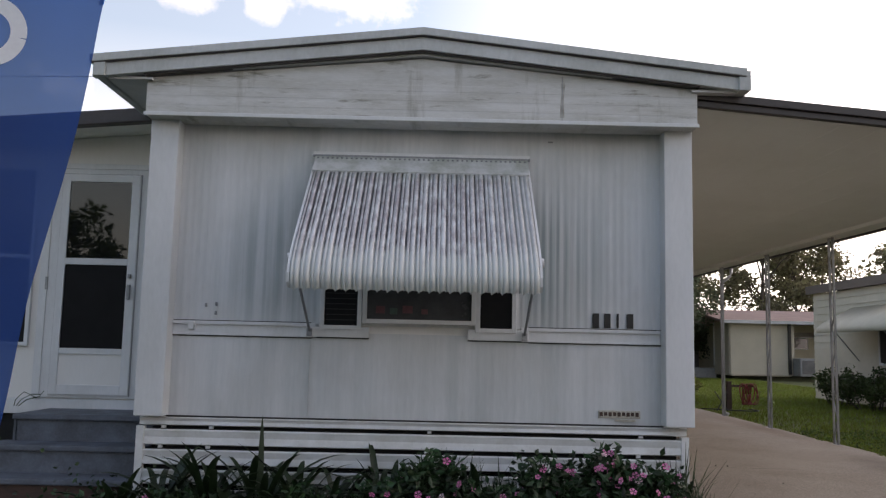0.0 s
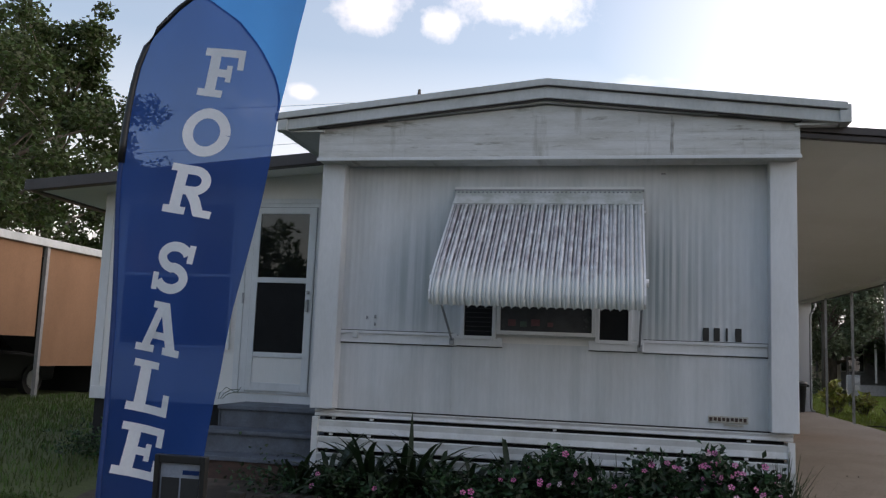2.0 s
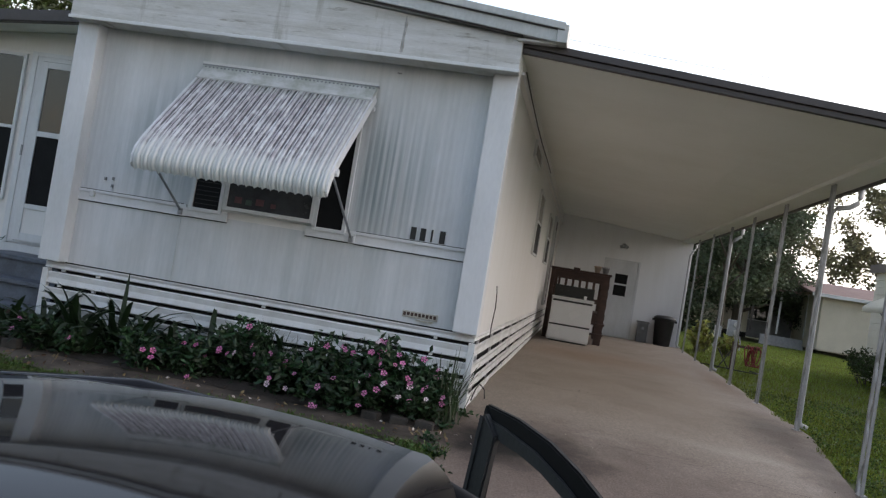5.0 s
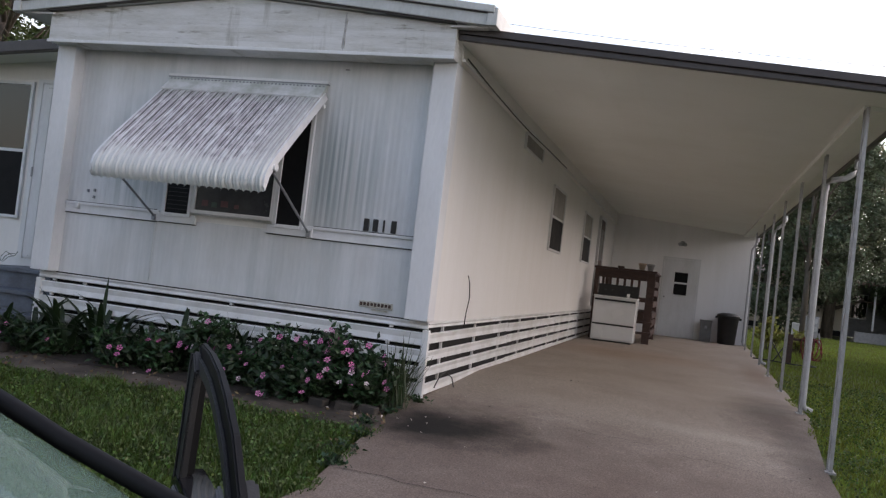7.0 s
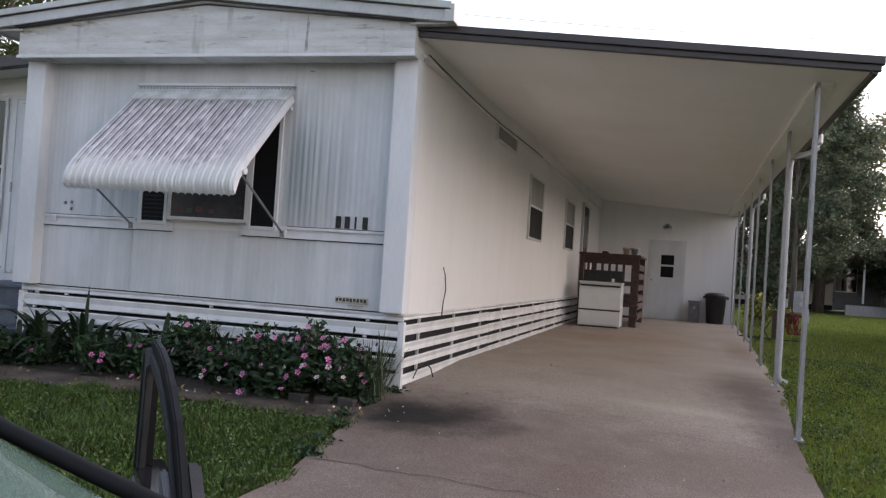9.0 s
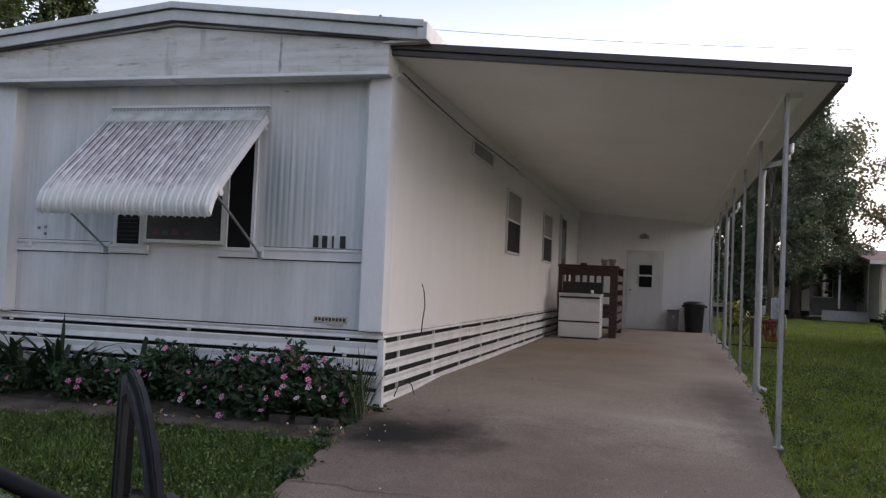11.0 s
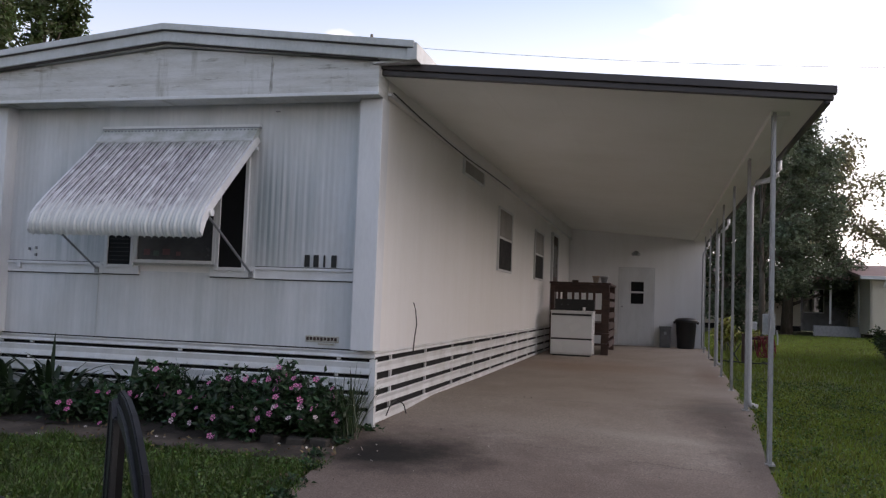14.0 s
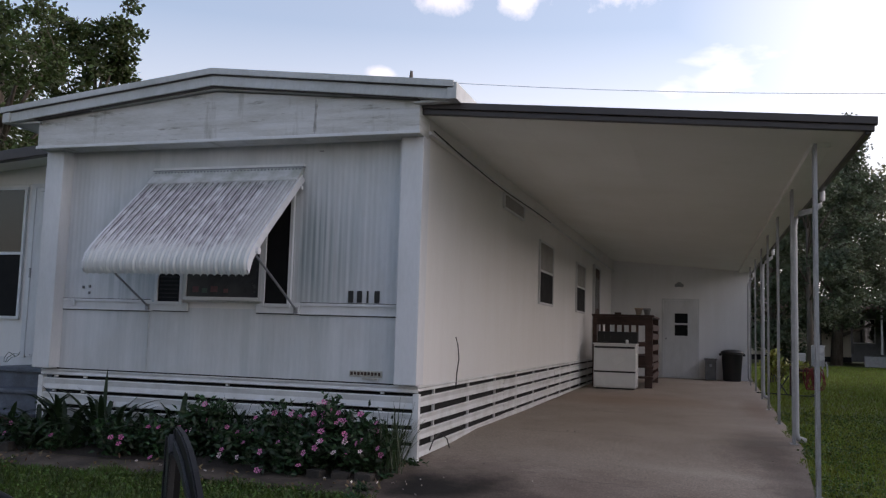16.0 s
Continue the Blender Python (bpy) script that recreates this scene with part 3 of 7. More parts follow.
def slab():
    rows = [(-5.5, 1.75, 6.2), (-4.4, 1.9, 5.95), (-3.4, 2.12, 5.7), (-2.6, 2.25, 5.58), (-1.6, 2.15, 5.55), (-0.9, 2.08, 5.55), (0.0, 2.0, 5.54), (0.4, 2.0, 5.55), (1.2, 2.0, 5.6), (2.2, 2.0, 5.66), (4, 2.0, 5.69), (6, 2.0, 5.72), (8, 2.0, 5.76), (10, 2.0, 5.8), (13, 2.0, 5.85), (17.3, 2.0, 5.92)]
    bm = bmesh.new()
    cols = 7
    top, low = [], []
    for y, a, b in rows:
        top.append([bm.verts.new((a + (b - a) * k / (cols - 1), y, gz(y) + tilt(a + (b - a) * k / (cols - 1), y) + 0.012)) for k in range(cols)])
        low.append([bm.verts.new((a + (b - a) * k / (cols - 1), y, gz(y) - 0.2)) for k in range(cols)])
    for r in range(len(rows) - 1):
        for c in range(cols - 1):
            bm.faces.new((top[r][c], top[r][c + 1], top[r + 1][c + 1], top[r + 1][c]))
        for c in (0, cols - 1):
            bm.faces.new((top[r][c], top[r + 1][c], low[r + 1][c], low[r][c]))
    bmesh.ops.recalc_face_normals(bm, faces=bm.faces[:])
    return bm


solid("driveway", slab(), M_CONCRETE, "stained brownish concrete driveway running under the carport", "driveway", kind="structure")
solid("expansion_joint", joint_strip(), M_SOIL, "dirt-filled joints across the concrete driveway", "joint", kind="structure")
ragged = np.random.default_rng(23)
solid("walkway", sheet([(x, y + 0.04 * math.sin(x * 2.3) + ragged.normal(0, 0.022), gz(y) + 0.002 + ragged.uniform(0, 0.006)) for y in (-1.15, -1.0, -0.86, -0.7) for x in np.linspace(-3.9, 2.1, 60)], 4, 60), M_PATH, "sandy concrete walkway with dirt along its edges", "walkway", kind="structure", smooth=True)
solid("walkway", sheet([(x, y, gz(y) + 0.004) for y in (-0.72, -0.3, 0.1) for x in (-3.9, -3.1, -2.45)], 3, 3), M_PATH, "sandy concrete landing at the foot of the steps", "walkway", kind="structure")
solid("garden_bed", sheet([(x, y, gz(y) + 0.008 + 0.04 * (y + 0.72) + 0.02 * (y > -0.7) * math.sin(3 * x + 5 * y) ** 2) for y in (-0.72, -0.5, -0.25, 0.0) for x in np.linspace(-2.4, 2.02, 24)], 4, 24), M_SOIL, "dark soil of the flower bed before the house", "garden bed", kind="structure")

# ---- the mobile home ----
W, WALL0, WALL1 = 2.105, 0.83, 3.17
home = thing("mobile_home", (0, 7.5, 0.14), "white single-wide mobile home with ribbed metal siding and mildew streaks", "house")


def ribbed(x0, x1, z0, z1, y, step, depth, along="x"):
    """Sheet metal with shallow upright ribs."""
    n = max(2, round((x1 - x0) / step))
    pts = []
    for i in range(n):
        a = x0 + (x1 - x0) * i / n
        w = (x1 - x0) / n
        pts += [(a + w * k / 8, depth * (0.5 - 0.5 * math.cos(math.pi * k / 4)) ** 1.3) for k in range(8)]
    pts.append((x1, 0))
    rows = [[(p, y - q, z) if along == "x" else (y + q, p, z) for p, q in pts] for z in (z0, z1)]
    return sheet(rows[0] + rows[1], 2, len(pts))


part("wall", boxes((-W + 0.02, W - 0.02, 0.03, 17.24, 0.78, 3.3), bevel=0.004), M_SIDE, home)
part("siding_panel", ribbed(-1.95, 1.95, 1.56, 3.19, 0.0, 0.0575, 0.0028), M_WALL, home, "upper ribbed siding with green-grey mildew", True)
for a, b in ((-1.95, -0.845), (-0.84, 1.95)):
    part("siding_panel", ribbed(a, b, 0.80, 1.50, -0.002, 0.0575, 0.0009), M_WALL, home, "lower ribbed siding panel", True)
for s in (-1, 1):
    a, b = sorted((s * 1.925, s * 2.147))
    part("corner_post", prism([(a, -0.155), (b, -0.155), (b, 0.05), (a, 0.05)], "z", 0.835, 3.17, 0.008), M_TRIM, home, "smooth boxed corner post")
# belt moulding below the window, in two levels
for a, b, z in ((-1.94, -0.8, 1.56), (0.82, 1.92, 1.56)):
    part("belt_moulding", boxes((a, b, -0.03, 0.0, z - 0.015, z + 0.012), (a, b, -0.022, 0.0, z - 0.10, z - 0.085), (a, b, -0.014, 0.0, z - 0.09, z - 0.012), bevel=0.003), M_TRIM, home)
for a, b in ((-0.83, -0.38), (0.4, 0.88)):
    part("window_apron", boxes((a, b, -0.032, 0.0, 1.465, 1.55), bevel=0.004), M_TRIM, home)
# black strips paint the shadow lines at moulding joints and the panel foot
for a, b, z in ((-1.94, -0.83, 1.457), (0.88, 1.93, 1.457), (-0.83, -0.38, 1.462), (0.40, 0.88, 1.462), (-1.94, -0.84, 1.575), (0.88, 1.93, 1.575)):
    part("joint", boxes((a, b, -0.012, 0.0, z - 0.006, z + 0.004)), M_BLACK, home, "black strip for the joint and its shadow line")
part("joint", boxes((-1.94, 1.94, -0.014, 0.0, 0.822, 0.834)), M_BLACK, home, "black strip for the joint and its shadow line")
for x in (-0.8425,):
    part("joint", boxes((x - 0.002, x + 0.002, -0.009, 0.0, 0.84, 1.46)), M_EDGE, home, "panel joint")
# header with the gable above it
part("header_board", prism([(-2.15, 3.15), (2.15, 3.15), (2.15, 3.45), (0, 3.65), (-2.15, 3.45)], "y", -0.30, -0.02, 0.006), M_HEADER, home, "weathered header board with mildew lines")
part("header_joint", boxes((1.09, 1.095, -0.303, -0.3, 3.18, 3.53)), M_STEEL, home, "dark upright joint in the header")
part("joint_stain", prism([(1.075, 3.20), (1.11, 3.20), (1.105, 3.36), (1.115, 3.46), (1.10, 3.53), (1.08, 3.53), (1.083, 3.40)], "y", -0.3025, -0.2995), M_MILDEW, home, "mildew run down the header joint")
part("header_soffit", boxes((-1.95, 1.95, -0.29, 0.0, 3.165, 3.2)), M_TRIM, home)
part("header_drip", boxes((-2.16, 2.16, -0.315, -0.30, 3.145, 3.175), bevel=0.004), M_TRIM, home)
for z in (3.235, 3.31, 3.385):
    part("header_lap", boxes((-2.14, 2.14, -0.3022, -0.299, z, z + 0.05), bevel=0.001), M_HEADER, home)


def roof_line(x, lift=0.0):
    return 3.855 + lift - abs(x) * 0.108


def roof_strip(x0, x1, y0, y1, t0, t1):
    xs_ = [x0, 0, x1]
    return prism([(x, roof_line(x, t1)) for x in xs_] + [(x, roof_line(x, t0)) for x in xs_[::-1]], "y", y0, y1, 0.004)


part("roof", roof_strip(-2.5, 2.45, -0.36, 17.6, -0.035, 0.0), M_ROOF, home, "low gable roof with white coating")
part("roof_edge", roof_strip(-2.56, 2.5, -0.43, -0.36, -0.055, 0.006), M_EDGE, home, "grey-white upper roof edge")
part("roof_edge", roof_strip(-2.54, 2.48, -0.40, -0.33, -0.165, -0.064), M_EDGE, home, "grey-white lower roof edge")
# dark brown strips paint the shadow lines under both roof edges
part("edge_shade_strip", roof_strip(-2.555, 2.495, -0.424, -0.36, -0.064, -0.056), M_BROWN, home, "dark strip for the shadow under the upper roof edge")
part("edge_shade_strip", roof_strip(-2.15, 2.15, -0.385, -0.30, -0.175, -0.166), M_BROWN, home, "dark strip for the shadow under the lower roof edge")
part("rake_trim", prism([(-2.16, 3.455), (0, 3.662), (2.16, 3.455), (2.16, 3.475), (0, 3.69), (-2.16, 3.475)], "y", -0.34, -0.2, 0.003), M_EDGE, home)
for s in (-1, 1):
    part("roof_side_edge", boxes(tuple(sorted((s * 2.44, s * 2.53))) + (-0.42, 17.6 if s < 0 else 8.0, 3.42, 3.575), bevel=0.005), M_EDGE, home)
    part("soffit", boxes(tuple(sorted((s * 2.1, s * 2.46))) + (-0.34, 17.5 if s < 0 else 7.0, 3.42, 3.44)), M_TRIM, home)

# skirting: lapped boards with gaps; a near-black box paints the shade beneath
part("crawl_space", boxes((-2.06, 2.06, 0.06, 17.0, 0.0, 0.80)), M_DARK, home, "near-black box painting the crawl space's shade")
LEVELS = [(0.755, 0.83), (0.605, 0.733), (0.455, 0.580), (0.305, 0.428), (0.145, 0.280)]
for i, (a, b) in enumerate(LEVELS):
    b -= 0.006
    prof = [(-0.0, a), (-0.022, a + 0.008), (-0.012, (a + b) / 2), (-0.024, b - 0.012), (-0.006, b), (-0.001, b - 0.006), (0.004, a)]
    part("skirting_board", prism(prof, "x", -2.14, 2.12), M_SKIRT, home, "white lapped skirting board")
    for j, (y0, y1) in enumerate(((0.0, 3.55), (3.56, 7.6), (7.61, 11.2), (11.21, 14.4), (14.41, 17.24))):
        lift = (0.0, 0.005, -0.003, 0.004)[(i + j) % 4] * (i > 0)
        c, d = a + 0.012 + lift, b - (0.002, 0.010, 0.012, 0.012, 0.012)[i] + lift
        prof = [(W, c), (W + 0.022, c + 0.008), (W + 0.012, (c + d) / 2), (W + 0.024, d - 0.012), (W + 0.006, d), (W + 0.001, d - 0.006), (W - 0.004, c)]
        bm = prism(prof, "y", y0, y1)
        # the gaps close towards the back, and the lowest board hangs clear of the slab there
        for v in bm.verts:
            far = min(1.0, v.co.y / 5.0)
            v.co.z += 0.020 * far if v.co.z > (c + d) / 2 and 0 < i else 0.0
            v.co.z += 0.06 * far if v.co.z < (c + d) / 2 and i == 4 else 0.0
        part("skirting_board", bm, M_SKIRT, home, "white lapped skirting board")
part("corner_trim", boxes((2.075, 2.135, -0.03, 0.03, 0.13, 0.75), bevel=0.003), M_SKIRT, home)
part("corner_trim", boxes((-2.16, -2.10, -0.03, 0.03, 0.13, 0.75), bevel=0.003), M_SKIRT, home)
for x in (-1.97, -1.6, 0.1, 1.75):
    part("spacer", boxes((x, x + 0.03, -0.012, 0.02, 0.735, 0.756)), M_SKIRT, home)
    part("spacer", boxes((x - 0.02, x + 0.01, -0.012, 0.02, 0.583, 0.606)), M_SKIRT, home)
for i in range(13):
    y = 0.55 + i * 1.3
    part("stud", boxes((W - 0.026, W - 0.004, y, y + 0.03, 0.26, 0.80)), M_SKIRT, home, "white upright behind the boards")
# side wall: faint ribs and the joint strips
part("siding_panel", ribbed(0.06, 17.24, 0.80, 3.22, W, 0.205, 0.0010, along="y"), M_SIDE, home, "cream-white side wall siding", True)
part("wall_cap", boxes((W, W + 0.05, -0.018, 17.24, 3.2, 3.52), bevel=0.004), M_SIDE, home)
part("wall_cap_lip", boxes((W + 0.05, W + 0.075, -0.02, 17.24, 3.2, 3.225)), M_TRIM, home)


def sash(parent, x0, x1, z0, z1, y, mid=None, frame_w=0.035, axis="x", material=M_TRIM, upper=M_GLASSDARK, lower=M_GLASSDARK, out=-1):
    """A window: frame, panes and a meeting rail, on a wall that runs along axis."""
    def b(a0, a1, d0, d1, c0, c1):
        lo, hi = sorted((y + out * d0, y + out * d1))
        return (a0, a1, lo, hi, c0, c1) if axis == "x" else (lo, hi, a0, a1, c0, c1)
    w = frame_w
    win = part("window", boxes(b(x0, x1, 0.004, 0.01, z0, z1)), M_DARK, parent, "dark window opening")
    part("window_frame", boxes(b(x0 - w, x0, 0, 0.035, z0 - w, z1 + w), b(x1, x1 + w, 0, 0.035, z0 - w, z1 + w), b(x0, x1, 0, 0.035, z0 - w, z0), b(x0, x1, 0, 0.035, z1, z1 + w), bevel=0.003), material, win)
    if mid:
        part("meeting_rail", boxes(b(x0, x1, 0.0, 0.03, mid - 0.018, mid + 0.018), bevel=0.003), material, win)
        part("pane", boxes(b(x0, x1, 0.012, 0.018, mid + 0.018, z1)), upper, win)
        part("pane", boxes(b(x0, x1, 0.014, 0.02, z0, mid - 0.018)), lower, win)
    else:
        part("pane", boxes(b(x0, x1, 0.012, 0.018, z0, z1)), upper, win)
    return win


# the front window in three lights
sash(home, -0.735, -0.475, 1.56, 2.72, -0.008, upper=M_SCREEN)
sash(home, 0.495, 0.745, 1.56, 2.72, -0.008, upper=M_SCREEN)
sash(home, -0.40, 0.425, 1.615, 2.72, -0.008, upper=M_DIMPANE)
# strips and blocks on the outer faces, coloured dim as if seen through glass
for k in range(11):
    part("louvre", boxes((-0.73, -0.48, -0.030, -0.0265, 1.60 + k * 0.042, 1.606 + k * 0.042)), M_LOUVRE, home, "dim louvre edge laid on the screen's face")
for x, z, w, h, m in ((-0.33, 1.66, 0.07, 0.06, M_DULLRED), (-0.22, 1.655, 0.06, 0.05, M_DULLGREEN), (-0.12, 1.665, 0.08, 0.06, M_DULLRED), (0.03, 1.66, 0.05, 0.04, M_DULLRED)):
    part("window_ornament", boxes((x, x + w, -0.0295, -0.0262, z, z + h), bevel=0.001), m, home, "dim block on the pane's face, standing in for an ornament inside")
# side windows, narrow vent window, side door
sash(home, 5.95, 7.17, 1.86, 2.83, W + 0.004, 2.37, axis="y", out=1, upper=M_SHADE, lower=M_SCREEN)
sash(home, 10.1, 11.38, 1.86, 2.83, W + 0.004, 2.36, axis="y", out=1, upper=M_SHADE, lower=M_SCREEN)
sash(home, 3.33, 4.6, 3.01, 3.18, W + 0.004, axis="y", out=1, frame_w=0.025, upper=M_SHADE)
side_door = part("door", boxes((W + 0.005, W + 0.04, 13.0, 14.0, 0.95, 2.98), bevel=0.004), M_BROWNWOOD, home, "brown side door")
part("door_frame", boxes((W, W + 0.06, 12.9, 13.0, 0.9, 3.05), (W, W + 0.06, 14.0, 14.1, 0.9, 3.05), (W, W + 0.06, 13.0, 14.0, 2.98, 3.05)), M_TRIM, side_door)
part("pane", boxes((W + 0.042, W + 0.046, 13.18, 13.8, 2.0, 2.75)), M_GLASSDARK, side_door)
# number bars, builder's plate, fixtures and marks
for i, (x, h) in enumerate(((1.385, 0.115), (1.475, 0.115), (1.575, 0.115), (1.655, 0.115))):
    w = 0.018 if i == 2 else 0.052
    part("number_bar", boxes((x, x + w, -0.022, -0.008, 1.585, 1.585 + h), bevel=0.005), M_BLACK, home, "black raised bar in place of a numeral")
plate = part("name_plate", boxes((1.43, 1.76, -0.018, -0.006, 0.885, 0.945), bevel=0.004), M_PLATE, home, "worn gold maker's plate with plain bars")
for i in range(9):
    part("plate_bar", boxes((1.44 + i * 0.035, 1.465 + i * 0.035, -0.021, -0.017, 0.90 + 0.004 * (i % 2), 0.932)), M_BROWNWOOD, plate)
part("plate_bar", boxes((1.56, 1.72, -0.024, -0.005, 0.862, 0.876)), M_PLATE, plate)
part("hose_bib", boxes((-1.80, -1.75, -0.05, -0.01, 1.50, 1.57), bevel=0.01), M_TRIM, home)
for x, z in ((-1.68, 1.68), (-1.60, 1.69), (-1.60, 1.62)):
    part("wall_stub", boxes((x, x + 0.012, -0.03, 0.0, z, z + 0.03)), M_STEEL, home)
part("wall_stub", boxes((1.02, 1.06, -0.02, 0.0, 3.07, 3.08)), M_STEEL, home)
part("loose_cable", tube(bmesh.new(), [(W + 0.02, 1.19, 1.28), (W + 0.025, 1.26, 1.2), (W + 0.03, 1.30, 1.05), (W + 0.025, 1.25, 0.9), (W + 0.025, 1.22, 0.74)], 0.006, 6), M_CABLE, home)
part("loose_cable", tube(bmesh.new(), [(W + 0.03, 0.35, 0.2), (W + 0.05, 0.42, 0.3), (W + 0.07, 0.55, 0.34), (W + 0.11, 0.66, 0.28), (W + 0.12, 0.72, 0.185)], 0.006, 6), M_CABLE, home)
part("loose_cable", tube(bmesh.new(), [(W + 0.085, 0.02, 3.235), (W + 0.085, 1.0, 3.20), (W + 0.085, 2.2, 3.175), (W + 0.085, 3.3, 3.17), (W + 0.085, 4.8, 3.195), (W + 0.085, 6.5, 3.21)], 0.007, 6), M_CABLE, home, "black cable along the top of the wall")
part("roof_vent", lathe([(0.06, 3.6), (0.06, 3.95), (0.12, 3.96), (0.12, 4.0), (0.03, 4.03)], (2.0, 4.2), 12), M_STEEL, home)
part("roof_vent", boxes((2.2, 2.45, 0.9, 1.3, 3.5, 3.66), bevel=0.02), M_STEEL, home)

# ---- the awning over the front window ----
awning = thing("window_awning", (0, 0, 2.9), "white scalloped aluminium awning stained with grey-purple mildew", "awning")
PROF = [(-0.063, 2.835), (-0.168, 2.745), (-0.347, 2.585), (-0.525, 2.425), (-0.693, 2.275), (-0.83, 2.15), (-0.934, 2.047), (-1.002, 1.965), (-1.034, 1.885), (-1.030, 1.82), (-0.997, 1.785)]


def awning_material(other, mix, level):
    """White enamel with mildew that has settled on the sloping faces; the rolled lip is a duller grey-white."""
    m = mat("mildewed_aluminium", (0.72, 0.73, 0.74), 0.42, other=other, scale=4.5, mix=mix, fine=34, fine_mix=0.55, bump=0.06, stretch=(5.0, 1.5, 1.5), contrast=level, edge=0.15)
    by_piece(m, 0.05)
    nt = m.node_tree
    N, L = nt.nodes.new, nt.links.new
    b = nt.nodes["Principled BSDF"]
    src = b.inputs["Base Color"].links[0].from_socket
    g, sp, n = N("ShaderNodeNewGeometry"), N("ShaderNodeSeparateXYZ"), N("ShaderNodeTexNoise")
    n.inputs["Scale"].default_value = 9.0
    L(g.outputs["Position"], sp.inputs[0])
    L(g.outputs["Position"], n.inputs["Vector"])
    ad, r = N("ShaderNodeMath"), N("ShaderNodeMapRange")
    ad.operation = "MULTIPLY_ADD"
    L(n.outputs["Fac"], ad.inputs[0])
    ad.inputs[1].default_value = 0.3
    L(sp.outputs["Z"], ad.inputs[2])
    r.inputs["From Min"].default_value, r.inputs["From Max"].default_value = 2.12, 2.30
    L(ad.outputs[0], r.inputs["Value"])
    mx = N("ShaderNodeMix")
    mx.data_type = "RGBA"
    mx.inputs["A"].default_value = (0.60, 0.62, 0.605, 1)
    # the last slats have stayed cleaner
    clean, less = N("ShaderNodeMapRange"), N("ShaderNodeMath")
    clean.inputs["From Min"].default_value, clean.inputs["From Max"].default_value = 0.50, 0.76
    clean.inputs["To Min"].default_value, clean.inputs["To Max"].default_value = 1.0, 0.45
    L(sp.outputs["X"], clean.inputs["Value"])
    less.operation = "MULTIPLY"
    L(r.outputs[0], less.inputs[0])
    L(clean.outputs[0], less.inputs[1])
    L(less.outputs[0], mx.inputs["Factor"])
    L(src, mx.inputs["B"])
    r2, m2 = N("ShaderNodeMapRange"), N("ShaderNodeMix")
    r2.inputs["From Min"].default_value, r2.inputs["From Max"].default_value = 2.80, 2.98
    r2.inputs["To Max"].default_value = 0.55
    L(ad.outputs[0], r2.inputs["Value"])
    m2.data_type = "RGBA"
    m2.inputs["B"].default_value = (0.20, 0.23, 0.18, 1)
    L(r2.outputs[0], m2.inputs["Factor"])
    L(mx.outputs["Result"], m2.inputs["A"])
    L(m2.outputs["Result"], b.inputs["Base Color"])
    return m


def slat_mesh(width, grimy):
    shape = [(0.0, -0.016), (0.05, -0.012), (0.11, 0.007), (0.22, 0.012), (0.33, 0.010), (0.37, -0.004), (0.42, -0.004), (0.47, 0.012), (0.6, 0.018), (0.75, 0.018), (0.87, 0.012), (0.95, -0.010), (1.0, -0.016)]
    pts = []
    for i, (y, z) in enumerate(PROF):
        a, b = PROF[max(i - 1, 0)], PROF[min(i + 1, len(PROF) - 1)]
        d = Vector((b[0] - a[0], b[1] - a[1])).normalized()
        n = Vector((-abs(d.y), abs(d.x)))
        for s, q in shape:
            drop = 0.022 * math.sin(math.pi * s) if i >= len(PROF) - 1 else 0.0
            pts.append((s * width, y + n.x * q * 0.7, z + n.y * q * 0.7 - drop))
    bm = sheet(pts, len(PROF), len(shape))
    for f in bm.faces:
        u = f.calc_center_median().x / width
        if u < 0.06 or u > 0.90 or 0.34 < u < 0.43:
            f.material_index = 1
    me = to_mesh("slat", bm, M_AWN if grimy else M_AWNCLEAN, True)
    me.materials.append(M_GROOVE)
    return me


SLATS = 24
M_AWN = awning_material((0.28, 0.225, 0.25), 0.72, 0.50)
# near-black copy for the slats' creases and rims
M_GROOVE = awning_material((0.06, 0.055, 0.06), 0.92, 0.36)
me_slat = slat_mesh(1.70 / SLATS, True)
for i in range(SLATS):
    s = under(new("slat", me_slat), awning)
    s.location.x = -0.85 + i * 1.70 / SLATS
part("header_flashing", prism([(-0.005, 2.935), (-0.03, 2.918), (-0.085, 2.852), (-0.168, 2.772), (-0.162, 2.760), (-0.05, 2.82), (-0.005, 2.86)], "x", -0.855, 0.855), M_FLASH, awning, "smooth head flashing with a row of rivets")
part("head_rail", boxes((-0.87, 0.87, -0.045, 0.0, 2.925, 2.95), bevel=0.004), M_AWNCLEAN, awning)
bm = bmesh.new()
for i in range(44):
    x = -0.83 + i * 1.66 / 43
    box(bm, x - 0.008, x + 0.008, -0.056, -0.034, 2.890, 2.902)
tagged(part("rivet", bm, M_STEEL, awning, "row of dark rivets"), kind="stuff")
# grey strip paints a shadow line below the head rail
part("rail_shade_strip", boxes((-0.872, 0.872, -0.043, 0.0, 2.913, 2.926)), M_STEEL, awning, "dark strip for the shadow line under the head rail")
